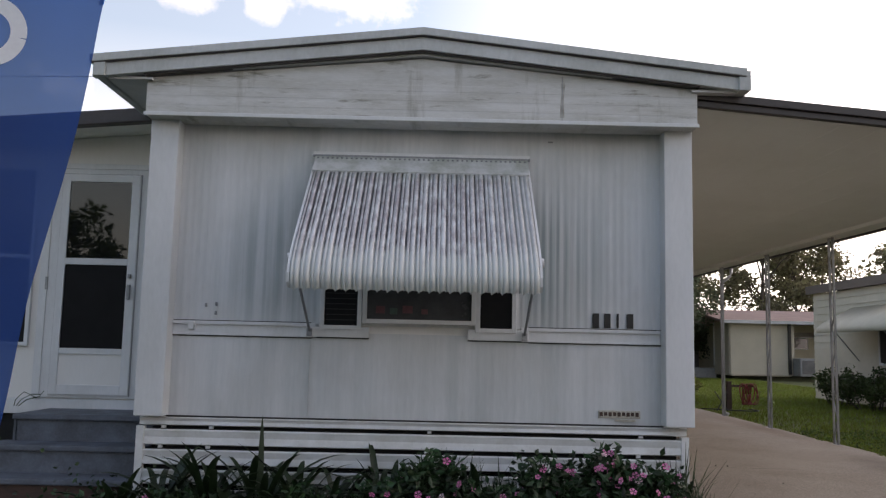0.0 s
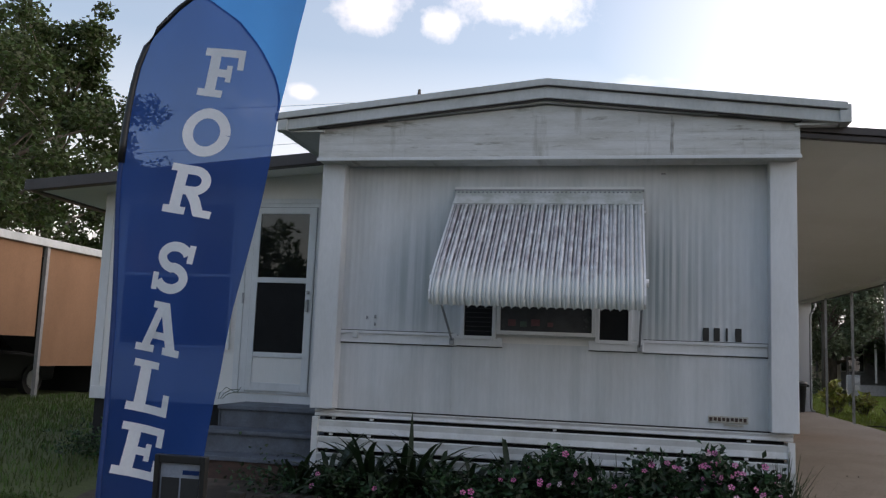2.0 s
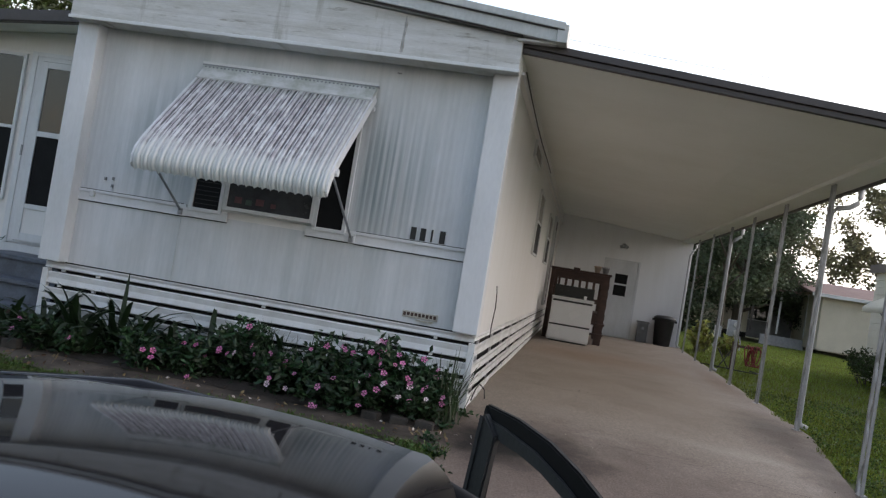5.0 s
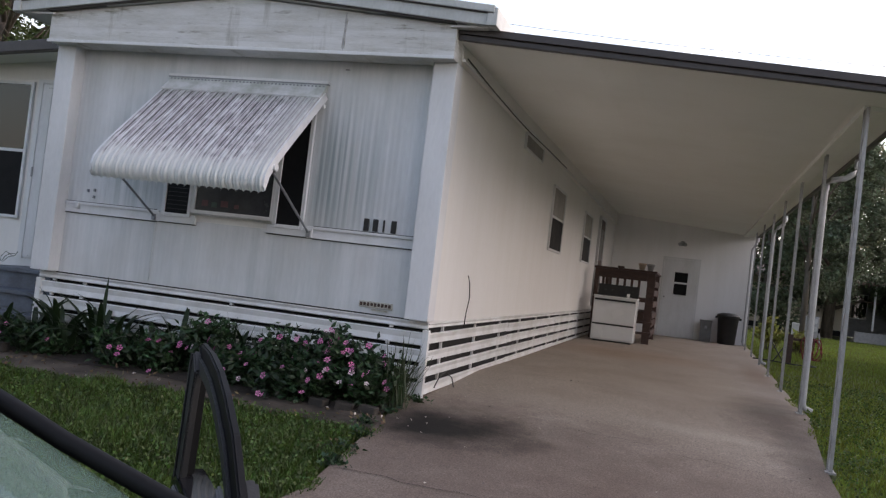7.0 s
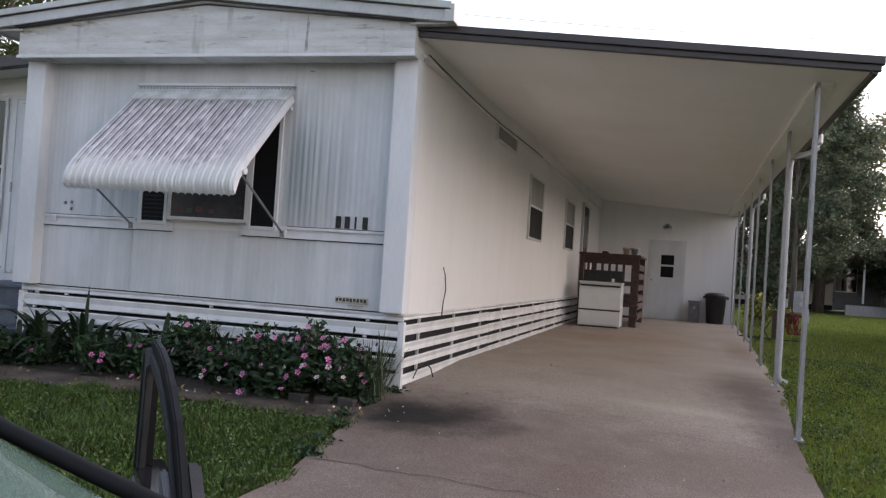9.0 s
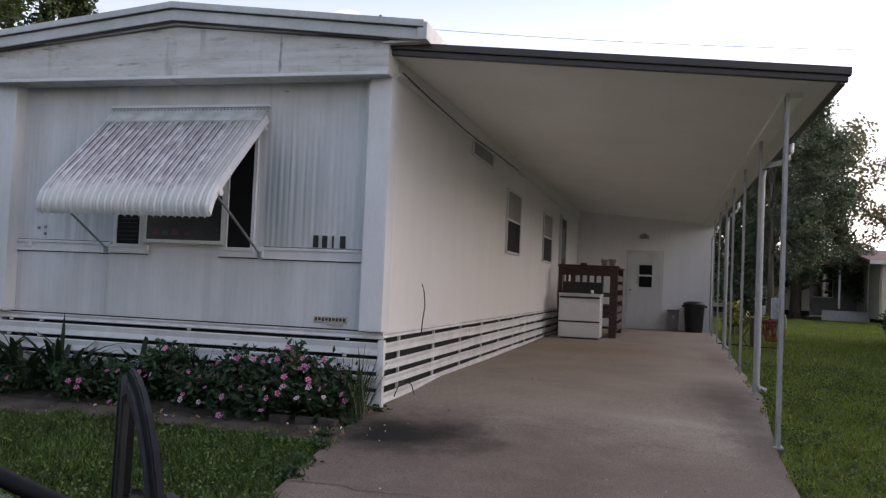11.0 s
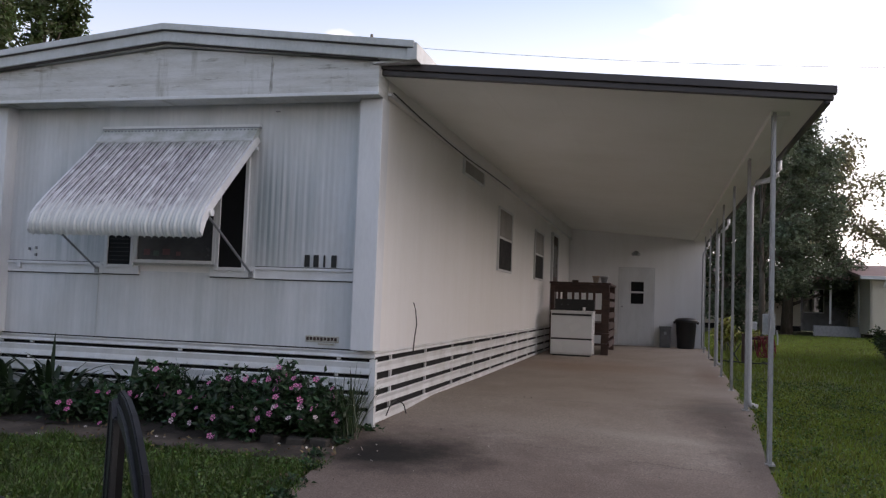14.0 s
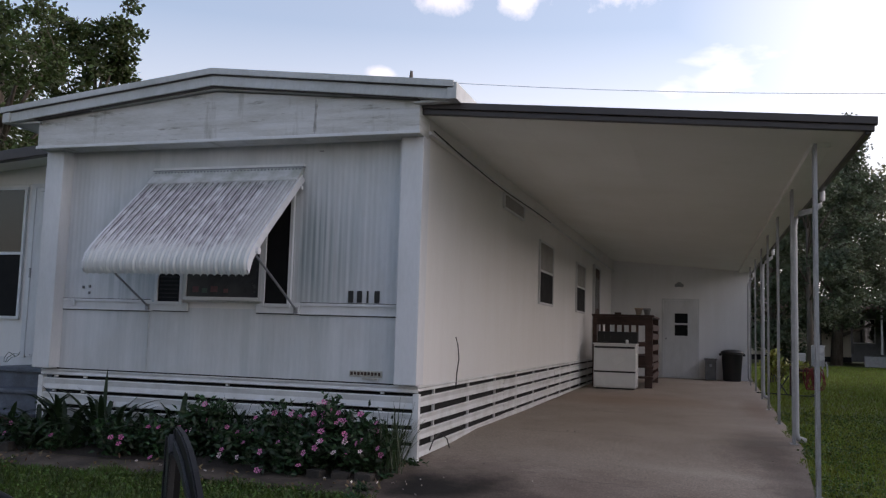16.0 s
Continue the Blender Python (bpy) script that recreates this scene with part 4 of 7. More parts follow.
for s in (-1, 1):
    side = [(y, z) for y, z in PROF] + [(y + 0.06, z - 0.05) for i, (y, z) in reversed(list(enumerate(PROF[:-3])))]
    a, b = sorted((s * 0.85, s * 0.866))
    part("side_flange", prism(side, "x", a, b), M_AWNCLEAN, awning, "white side flange")
    part("arm", tube(bmesh.new(), [(s * 0.845, -0.86, 1.96), (s * 0.845, -0.02, 1.50)], 0.011), M_STEEL, awning, "grey folding arm")
    part("arm_bracket", boxes(tuple(sorted((s * 0.825, s * 0.868))) + (-0.05, 0.0, 1.47, 1.53), bevel=0.006), M_STEEL, awning)
    part("knob", tube(bmesh.new(), [(s * 0.86, -0.885, 2.0), (s * 0.89, -0.885, 2.0)], 0.032, 12), M_AWNCLEAN, awning, "round end knob")
    part("knob", tube(bmesh.new(), [(s * 0.86, -0.09, 2.70), (s * 0.885, -0.09, 2.70)], 0.02, 10), M_AWNCLEAN, awning)

# ---- the sunroom beside it ----
room = thing("sunroom", (-3.7, 3, 0.1), "white sunroom addition with a dark brown eave", "sunroom")
Y = 1.22


def eave(x):
    return 3.44 + (x + 2.7) * 0.085


part("wall", prism([(-5.3, 0.72), (-2.11, 0.72), (-2.11, 3.42), (-5.3, 3.15)], "y", Y, 9.0), M_SIDE, room)
# shade below the sill is put into this base's colour
part("wall_base", boxes((-5.28, -2.12, Y + 0.02, 8.9, 0.05, 0.73)), M_DARK, room, "wall base painted near-black for its shade")
part("sill_band", boxes((-5.32, -2.15, Y - 0.03, Y, 0.72, 0.86), bevel=0.004), M_TRIM, room)
part("frieze", prism([(-5.3, 3.06), (-2.15, 3.06), (-2.15, 3.40), (-5.3, 3.14)], "y", Y - 0.012, Y), M_SIDE, room)
part("roof", prism([(-5.95, eave(-5.95) - 0.08), (-2.1, eave(-2.1) - 0.08), (-2.1, eave(-2.1) + 0.02), (-5.95, eave(-5.95) + 0.02)], "y", 0.80, 9.2), M_CEIL, room, "flat sloping roof with pale soffit")
part("gutter", prism([(-5.98, eave(-5.98) - 0.10), (-2.15, eave(-2.15) - 0.10), (-2.15, eave(-2.15) + 0.03), (-5.98, eave(-5.98) + 0.03)], "y", 0.69, 0.80, 0.01), M_BROWN, room, "dark brown eave gutter")
part("gutter", boxes((-6.06, -5.95, 0.69, 9.2, eave(-6) - 0.10, eave(-6) + 0.03), bevel=0.01), M_BROWN, room, "dark brown eave gutter")
door = part("door", boxes((-3.490, -2.610, Y - 0.035, Y - 0.002, 0.87, 3.01), bevel=0.004), M_TRIM, room, "white storm door with two dark panes")
part("door_leaf", boxes((-3.400, -3.330, Y - 0.06, Y - 0.03, 0.9, 2.955), (-2.750, -2.670, Y - 0.06, Y - 0.03, 0.9, 2.955), (-3.330, -2.750, Y - 0.06, Y - 0.03, 2.885, 2.955), (-3.330, -2.750, Y - 0.06, Y - 0.03, 2.10, 2.16), (-3.330, -2.750, Y - 0.06, Y - 0.03, 1.27, 1.325), (-3.330, -2.750, Y - 0.06, Y - 0.03, 0.9, 0.99), bevel=0.004), M_TRIM, door)
part("leaf_gap", boxes((-3.408, -3.400, Y - 0.042, Y - 0.034, 0.89, 2.963), (-2.670, -2.662, Y - 0.042, Y - 0.034, 0.89, 2.963), (-3.400, -2.670, Y - 0.042, Y - 0.034, 2.955, 2.963)), M_STEEL, door, "dark gap round the door leaf")
part("casing", boxes((-3.56, -3.490, Y - 0.045, Y, 0.86, 3.06), (-2.610, -2.54, Y - 0.045, Y, 0.86, 3.06), (-3.490, -2.610, Y - 0.045, Y, 3.01, 3.06), bevel=0.004), M_TRIM, door)
part("kick_panel", boxes((-3.330, -2.750, Y - 0.046, Y - 0.036, 0.99, 1.27)), M_SIDE, door)
part("pane", boxes((-3.330, -2.750, Y - 0.046, Y - 0.037, 2.16, 2.885)), M_GLASSDARK, door, "dark upper pane")
part("pane", boxes((-3.330, -2.750, Y - 0.044, Y - 0.037, 1.325, 2.10)), M_SCREEN, door, "black screened lower pane")
part("door_handle", boxes((-2.730, -2.700, Y - 0.10, Y - 0.06, 1.78, 1.92), bevel=0.008), M_STEEL, door)
part("door_handle", boxes((-2.730, -2.700, Y - 0.09, Y - 0.06, 1.98, 2.02), bevel=0.008), M_STEEL, door)
part("hinge", boxes((-3.505, -3.485, Y - 0.05, Y - 0.03, 1.86, 1.98)), M_STEEL, door)
sash(room, -5.0, -3.67, 1.37, 2.99, Y - 0.004, 2.17, upper=M_GLASSDARK, lower=M_SCREEN)
part("corner_board", boxes((-5.33, -5.22, Y - 0.02, Y, 0.72, 3.13)), M_TRIM, room)

steps = thing("front_steps", (-2.9, 0.5, 0.12), "three painted blue-grey wooden steps, worn at the edges", "steps")
for i, (z, y0, xl) in enumerate(((0.775, 0.52, -3.36), (0.555, 0.23, -3.44), (0.335, -0.06, -3.52))):
    y1 = 1.18 if i == 0 else y0 + 0.32
    part("tread", boxes((xl - 0.02, -2.18, y0 - 0.03, y1, z - 0.045, z), bevel=0.01), M_STEP, steps)
    part("riser", boxes((xl, -2.20, y0 + 0.01, y0 + 0.04, max(z - 0.225, 0.10), z - 0.045)), M_STEP if i < 2 else M_BROWNWOOD, steps, "" if i < 2 else "bare brown lowest riser")
part("side_board", prism([(-0.08, 0.11), (1.18, 0.11), (1.18, 0.73), (0.53, 0.73), (0.53, 0.51), (0.24, 0.51), (0.24, 0.29), (-0.08, 0.29)], "x", -3.38, -3.35), M_STEP, steps)
bm = bmesh.new()
for k in range(3):
    tube(bm, [(-3.62 + 0.02 * k, 1.0, 0.80), (-3.60 + 0.05 * k, 0.98, 0.86), (-3.52 + 0.07 * k, 0.96, 0.93 - 0.02 * k), (-3.40 + 0.03 * k, 0.95, 0.88 + 0.03 * k)], 0.004, 5)
solid("vine_shoots", bm, M_LILY, "thin creeping vine shoots beside the steps", "vine")

# ---- the carport ----
carport = thing("carport", (3.9, 7.5, 0.2), "attached carport with cream panel ceiling, dark gutters and lattice posts", "carport")


def cz(x, y=0.0):
    return 3.35 + 0.0102 * y - 0.083 * (x - 2.1)


def tilted(bm):
    """Lifts what runs under the roof with the roof's slight rise to the rear."""
    for v in bm.verts:
        v.co.z += 0.0102 * v.co.y
    return bm


part("ceiling_panel", tilted(prism([(2.14, cz(2.14)), (5.89, cz(5.89)), (5.89, cz(5.89) + 0.06), (2.14, cz(2.14) + 0.06)], "y", -0.16, 17.25)), M_CEIL, carport, "cream flat pan ceiling")
for i in range(1, 12):
    x = 2.14 + i * 0.305
    part("pan_seam", tilted(boxes((x, x + 0.006, -0.15, 17.25, cz(x) - 0.001, cz(x) + 0.01))), M_CEIL, carport)
part("front_fascia", tilted(prism([(2.12, cz(2.12) + 0.0), (5.96, cz(5.96) - 0.0), (5.96, cz(5.96) + 0.075), (2.12, cz(2.12) + 0.075)], "y", -0.22, -0.165, 0.006)), M_BROWN, carport, "dark brown front fascia")
part("front_fascia", tilted(prism([(2.10, cz(2.1) + 0.05), (5.98, cz(5.98) + 0.05), (5.98, cz(5.98) + 0.115), (2.10, cz(2.1) + 0.115)], "y", -0.25, -0.165, 0.006)), M_BROWN, carport, "dark brown upper fascia lip")
part("side_gutter", tilted(boxes((5.895, 5.94, -0.2, 17.6, cz(5.9) - 0.03, cz(5.9) + 0.115), bevel=0.012)), M_BROWN, carport, "dark brown side gutter")
part("post_beam", tilted(boxes((5.55, 5.70, 0.3, 17.2, cz(5.6) - 0.045, cz(5.6) + 0.01), bevel=0.004)), M_CEIL, carport)


def post_mesh():
    """Two slim uprights joined by a wavy flat bar, along y."""
    bm = bmesh.new()
    h = 1.0
    for y in (-0.06, 0.06):
        box(bm, -0.014, 0.014, y - 0.010, y + 0.010, 0.0, h)
    n = 84
    path = [(0.047 * math.sin(12 * math.pi * k / n), h * k / n) for k in range(n + 1)]
    for p, q in zip(path, path[1:]):
        ends = [[bm.verts.new((dx, y + dy, z)) for dx, dy in ((-0.011, -0.0035), (0.011, -0.0035), (0.011, 0.0035), (-0.011, 0.0035))] for y, z in (p, q)]
        for k in range(4):
            bm.faces.new((ends[0][k], ends[0][(k + 1) % 4], ends[1][(k + 1) % 4], ends[1][k]))
    return to_mesh("post", bm, M_POST)


me_post = post_mesh()
for x, y in ((5.565, 0.25), (5.60, 2.66), (5.635, 5.08), (5.665, 7.5), (5.71, 9.95), (5.735, 12.5), (5.75, 15.0)):
    p = under(new("post", me_post), carport)
    z = gz(y) + float(tilt(x, y)) + 0.005
    p.matrix_basis = Matrix.Translation((x, y, z)) @ Matrix.Diagonal((1, 1, cz(x, y) - 0.035 - z, 1))
    part("post_foot", boxes((x - 0.04, x + 0.04, y - 0.09, y + 0.09, z - 0.006, z + 0.008)), M_POST, carport)
for x, y in ((5.635, 2.76), (5.74, 10.05), (5.80, 17.0)):
    z = cz(5.93, y)
    bm = bmesh.new()
    tube(bm, [(5.93, y, z - 0.02), (5.93, y, z - 0.12), (5.91, y, z - 0.18), (5.87, y, z - 0.21), (5.83, y, z - 0.24), (x + 0.06, y, z - 0.27), (x + 0.01, y, z - 0.33), (x, y, z - 0.42), (x, y, gz(y) + 0.12), (x + 0.02, y, gz(y) + 0.06), (x + 0.10, y, gz(y) + 0.035)], 0.032, 10)
    part("downspout", bm, M_SPOUT, carport, "white round-cornered downspout", True)

# ---- the store room that closes the carport ----
store = thing("store_room", (4, 16.5, 0.35), "white store room closing the end of the carport", "shed")
YB = 17.25
part("wall", ribbed(2.09, 5.88, 0.22, 3.2, YB, 0.41, 0.003), M_STORE, store)
part("wall", prism([(2.06, 0.1), (5.86, 0.1), (5.86, cz(5.86, YB)), (2.06, cz(2.06, YB))], "y", YB + 0.01, 20.4), M_STORE, store)
part("wall_top", prism([(2.09, 3.19), (5.87, 3.19), (5.87, cz(5.87, YB)), (2.09, cz(2.09, YB))], "y", YB - 0.004, YB + 0.02), M_STORE, store)
part("roof", boxes((2.1, 5.95, 17.62, 20.6, 3.5, 3.62)), M_ROOF, store)
bdoor = part("door", boxes((3.56, 4.47, YB - 0.035, YB - 0.008, 0.27, 2.40), bevel=0.004), M_TRIM, store, "plain white door with a small two-pane window")
part("door_frame", boxes((3.51, 3.555, YB - 0.045, YB, 0.24, 2.45), (4.475, 4.52, YB - 0.045, YB, 0.24, 2.45), (3.555, 4.475, YB - 0.045, YB, 2.405, 2.45)), M_TRIM, bdoor)
part("pane", boxes((3.865, 4.215, YB - 0.044, YB - 0.036, 1.77, 2.04)), M_SCREEN, bdoor, "black glazed pane")
part("pane", boxes((3.865, 4.215, YB - 0.044, YB - 0.036, 1.42, 1.72)), M_SCREEN, bdoor, "black glazed pane")
part("pane_frame", boxes((3.835, 3.865, YB - 0.05, YB - 0.03, 1.39, 2.07), (4.215, 4.245, YB - 0.05, YB - 0.03, 1.39, 2.07), (3.865, 4.215, YB - 0.05, YB - 0.03, 2.04, 2.07), (3.865, 4.215, YB - 0.05, YB - 0.03, 1.72, 1.77), (3.865, 4.215, YB - 0.05, YB - 0.03, 1.39, 1.42)), M_TRIM, bdoor)
part("door_handle", tube(bmesh.new(), [(3.63, YB - 0.035, 1.33), (3.63, YB - 0.08, 1.33)], 0.025, 10), M_STEEL, bdoor)
lamp = thing("wall_lamp", (3.985, YB, 2.8), "small grey twin floodlight on the white wall", "lamp")
part("base", tube(bmesh.new(), [(3.985, YB - 0.004, 2.85), (3.985, YB - 0.05, 2.85)], 0.07, 14), M_STEEL, lamp)
for s in (-1, 1):
    part("lamp_head", tube(bmesh.new(), [(3.985 + s * 0.02, YB - 0.05, 2.85), (3.985 + s * 0.05, YB - 0.1, 2.84), (3.985 + s * 0.08, YB - 0.16, 2.81)], 0.03, 12, 0.05), M_METER, lamp)

# ---- range, landing and bins under the carport ----
stove = thing("kitchen_range", (2.859, 11.140, 0.28), "old white kitchen range with a black backguard, standing on the slab", "stove")
g = gz(11) + 0.012
part("body", boxes((2.406, 3.289, 10.840, 11.480, g + 0.03, 1.17), bevel=0.008), M_ENAMEL, stove)
part("cooktop", boxes((2.395, 3.300, 10.800, 11.490, 1.17, 1.20), bevel=0.008), M_ENAMEL, stove)
od = part("oven_door", boxes((2.418, 3.277, 10.810, 10.840, 0.62, 1.13), bevel=0.006), M_ENAMEL, stove)
part("handle", boxes((2.43, 3.265, 10.770, 10.790, 1.095, 1.135), (2.474, 2.508, 10.780, 10.820, 1.095, 1.135), (3.187, 3.221, 10.780, 10.820, 1.095, 1.135)), M_PLASTIC, od, "black bar handle")
part("drawer", boxes((2.418, 3.277, 10.812, 10.840, g + 0.06, 0.585), bevel=0.006), M_ENAMEL, stove)
part("gap", boxes((2.418, 3.277, 10.830, 10.842, 0.585, 0.62)), M_BLACK, stove, "dark gap above the drawer")
part("foot_rail", boxes((2.452, 3.243, 10.880, 11.440, g, g + 0.035)), M_BLACK, stove)
part("backguard", boxes((2.418, 3.277, 11.400, 11.480, 1.20, 1.45), bevel=0.01), M_BLACK, stove, "black control panel")
for x in (2.553, 2.700, 2.995, 3.142):
    part("knob", tube(bmesh.new(), [(x, 11.400, 1.33), (x, 11.375, 1.33)], 0.022, 12), M_PLASTIC, stove)
for x in (2.610, 3.062):
    for y in (11.000, 11.260):
        part("burner", lathe([(0.085, 1.2), (0.085, 1.212), (0.07, 1.216)], (x, y), 18), M_BLACK, stove)
solid("cup", lathe([(0.028, 1.202), (0.033, 1.28), (0.028, 1.28)], (3.096, 10.900), 14), M_ENAMEL, "small white cup on the range", "cup", smooth=True)

deck = thing("entry_landing", (2.9, 13.0, 0.22), "dark brown wooden entry landing with a slatted railing", "landing")
g = gz(12)
X0, X1, Y0, Y1 = 2.27, 3.57, 11.72, 14.3
for x in (X0, X1 - 0.16):
    for y in (Y0, Y1 - 0.09):
        part("post", boxes((x, x + (0.16 if x > X0 else 0.09), y, y + 0.09, g, 1.79), bevel=0.004), M_BROWNWOOD, deck)
part("top_rail", boxes((X0 - 0.02, X1 + 0.03, Y0 - 0.03, Y0 + 0.12, 1.79, 1.835), bevel=0.006), M_BROWNWOOD, deck)
part("top_rail", boxes((X1 - 0.13, X1 + 0.03, Y0 + 0.12, Y1, 1.79, 1.835), bevel=0.006), M_BROWNWOOD, deck)
part("rail", boxes((X0 + 0.091, X1 - 0.161, Y0 + 0.004, Y0 + 0.045, 1.60, 1.789)), M_BROWNWOOD, deck)
part("rail", boxes((X0 + 0.091, X1 - 0.161, Y0 + 0.004, Y0 + 0.045, 1.14, 1.24)), M_BROWNWOOD, deck)
for i in range(6):
    x = X0 + 0.17 + i * 0.155
    part("baluster", boxes((x, x + 0.055, Y0 + 0.005, Y0 + 0.04, 1.24, 1.60)), M_BROWNWOOD, deck)
for i in range(16):
    y = Y0 + i * 0.158
    part("deck_board", boxes((X0 + 0.092, X1 - 0.035, y + 0.05, y + 0.195, 0.9, 0.94)), M_BROWNWOOD, deck)
for z in (0.40, 0.62, 0.80, 1.05, 1.30, 1.5):
    part("side_board", boxes((X1 - 0.03, X1 + 0.012, Y0 + 0.05, Y1, z, z + 0.13)), M_BROWNWOOD, deck)
part("joist", boxes((X0 + 0.092, X1 - 0.162, Y0 + 0.02, Y0 + 0.06, 0.72, 0.9)), M_BROWNWOOD, deck)
for k, z in enumerate((0.45, 0.68)):
    part("step_tread", boxes((X1 - 0.42, X1 + 0.03, Y0 - 0.12 + 0.02 * k, Y0 + 0.02, z, z + 0.045)), M_BROWNWOOD, deck)
for k, (x, r) in enumerate(((3.27, 0.08), (3.45, 0.085))):
    pot = thing("flower_pot", (x, Y0 + 0.05, 1.835), ("beige clay flower pot on the landing rail", "pale grey flower pot on the landing rail")[k], "pot", group="pots on the rail")
    part("pot_body", lathe([(r * 0.65, 1.835), (r * 0.95, 1.95), (r * 1.1, 1.95), (r * 1.1, 1.985), (r * 0.95, 1.985), (r * 0.85, 1.95)], (x, Y0 + 0.05), 18), (M_TERRA, M_METER)[k], pot, smooth=True)
solid("wooden_block", boxes((2.75, 2.89, Y0 - 0.01, Y0 + 0.1, 1.836, 1.88), bevel=0.01), M_BROWNWOOD, "small dark block on the landing rail", "block")

can = thing("trash_can", (5.37, 16.8, 0.25), "large black plastic trash can with a domed lid", "trash can")
g = gz(16.8) + 0.012
part("body", lathe([(0.215, g), (0.225, g + 0.02), (0.27, g + 0.69), (0.285, g + 0.70), (0.285, g + 0.735)], (5.37, 16.8)), M_PLASTIC, can, smooth=True)
part("lid", lathe([(0.295, g + 0.73), (0.30, g + 0.765), (0.27, g + 0.80), (0.17, g + 0.83), (0.05, g + 0.84)], (5.37, 16.8)), M_PLASTIC, can, smooth=True)
for s in (-1, 1):
    part("handle", boxes(tuple(sorted((5.37 + s * 0.275, 5.37 + s * 0.335))) + (16.74, 16.86, g + 0.67, g + 0.735), bevel=0.012), M_PLASTIC, can)
bin_ = thing("waste_bin", (4.81, 17.0, 0.25), "small grey plastic waste bin", "bin")
part("body", prism([(4.675, 16.87), (4.965, 16.87), (4.965, 17.16), (4.675, 17.16)], "z", gz(17) + 0.012, 0.785, 0.015), M_GREYBIN, bin_)
part("rim", boxes((4.65, 4.99, 16.845, 17.185, 0.785, 0.825), bevel=0.012), M_GREYBIN, bin_)
part("sticker", boxes((4.79, 4.86, 16.863, 16.868, 0.6, 0.68)), M_METER, bin_, "pale sticker")

# ---- the parked car, its driver's door open ----
car = thing("car", (2.6, -6.33, -0.39), "glossy black hatchback parked along the street with one door open", "car")
CY, CZ = -6.33, -0.39


def loft(stations):
    """Body shell from stations of x, half width, sill, shoulder and deck heights."""
    bm = bmesh.new()
    rings = []
    for x, w, s, h, t in stations:
        half = [(0.86 * w, s), (0.97 * w, s + 0.12), (w, (s + h) / 2), (0.985 * w, h - 0.06), (0.93 * w, h), (0.6 * w, t - 0.01), (0.25 * w, t)]
        ring = [(-a, b) for a, b in half] + [(a, b) for a, b in half[::-1]]
        rings.append([bm.verts.new((x, CY + a, CZ + b)) for a, b in ring])
    n = len(rings[0])
    for a, b in zip(rings, rings[1:]):
        for k in range(n):
            bm.faces.new((a[k], b[k], b[(k + 1) % n], a[(k + 1) % n]))
    bm.faces.new(rings[0]), bm.faces.new(rings[-1][::-1])
    bmesh.ops.recalc_face_normals(bm, faces=bm.faces[:])
    return bm


part("body", loft([(0.55, 0.66, 0.36, 0.66, 0.72), (0.60, 0.8, 0.26, 0.86, 0.94), (0.78, 0.86, 0.22, 0.91, 0.96), (1.1, 0.875, 0.2, 0.91, 0.95), (1.6, 0.875, 0.19, 0.9, 0.92), (2.6, 0.875, 0.19, 0.89, 0.92), (3.4, 0.87, 0.2, 0.88, 0.95), (3.9, 0.865, 0.2, 0.85, 0.93), (4.35, 0.83, 0.22, 0.76, 0.83), (4.58, 0.72, 0.26, 0.62, 0.68), (4.64, 0.58, 0.32, 0.54, 0.58)]), M_PAINTCAR, car, smooth=True)


def roof_z(x, v):
    return CZ + 1.408 - 0.03 * abs(v / 0.6) ** 2.6 - 0.135 * (x - 2.2) ** 2


nx, ny = 16, 15
pts = [(1.2 + f * (1.64 - 0.14 * (v / 0.6) ** 2), CY + v, roof_z(1.2 + f * (1.64 - 0.14 * (v / 0.6) ** 2), v)) for f in np.linspace(0, 1, nx) for v in np.linspace(-0.6, 0.6, ny)]
part("roof", sheet(pts, nx, ny), M_PAINTCAR, car, "glossy black roof panel", True)


def slope(x0, x1, z0, z1, w0, w1):
    """A curved pane between the roof and the deck."""
    p = []
    for i in range(8):
        f = i / 7
        x, w = x0 + (x1 - x0) * f, w0 + (w1 - w0) * f
        z = z0 + (z1 - z0) * f
        p += [(x - (0.10 * (v / w) ** 2 if x1 > x0 else -0.1 * (v / w) ** 2), CY + v, z - 0.09 * (v / w) ** 2) for v in np.linspace(-w, w, 9)]
    return sheet(p, 8, 9)


part("windshield", slope(2.84, 4.0, CZ + 1.365, CZ + 0.88, 0.57, 0.73), M_WINDSHIELD, car, "green-tinted windshield", True)
part("rear_window", slope(1.18, 0.66, CZ + 1.285, CZ + 0.96, 0.57, 0.68), M_GLASSDARK, car, "dark rear window", True)
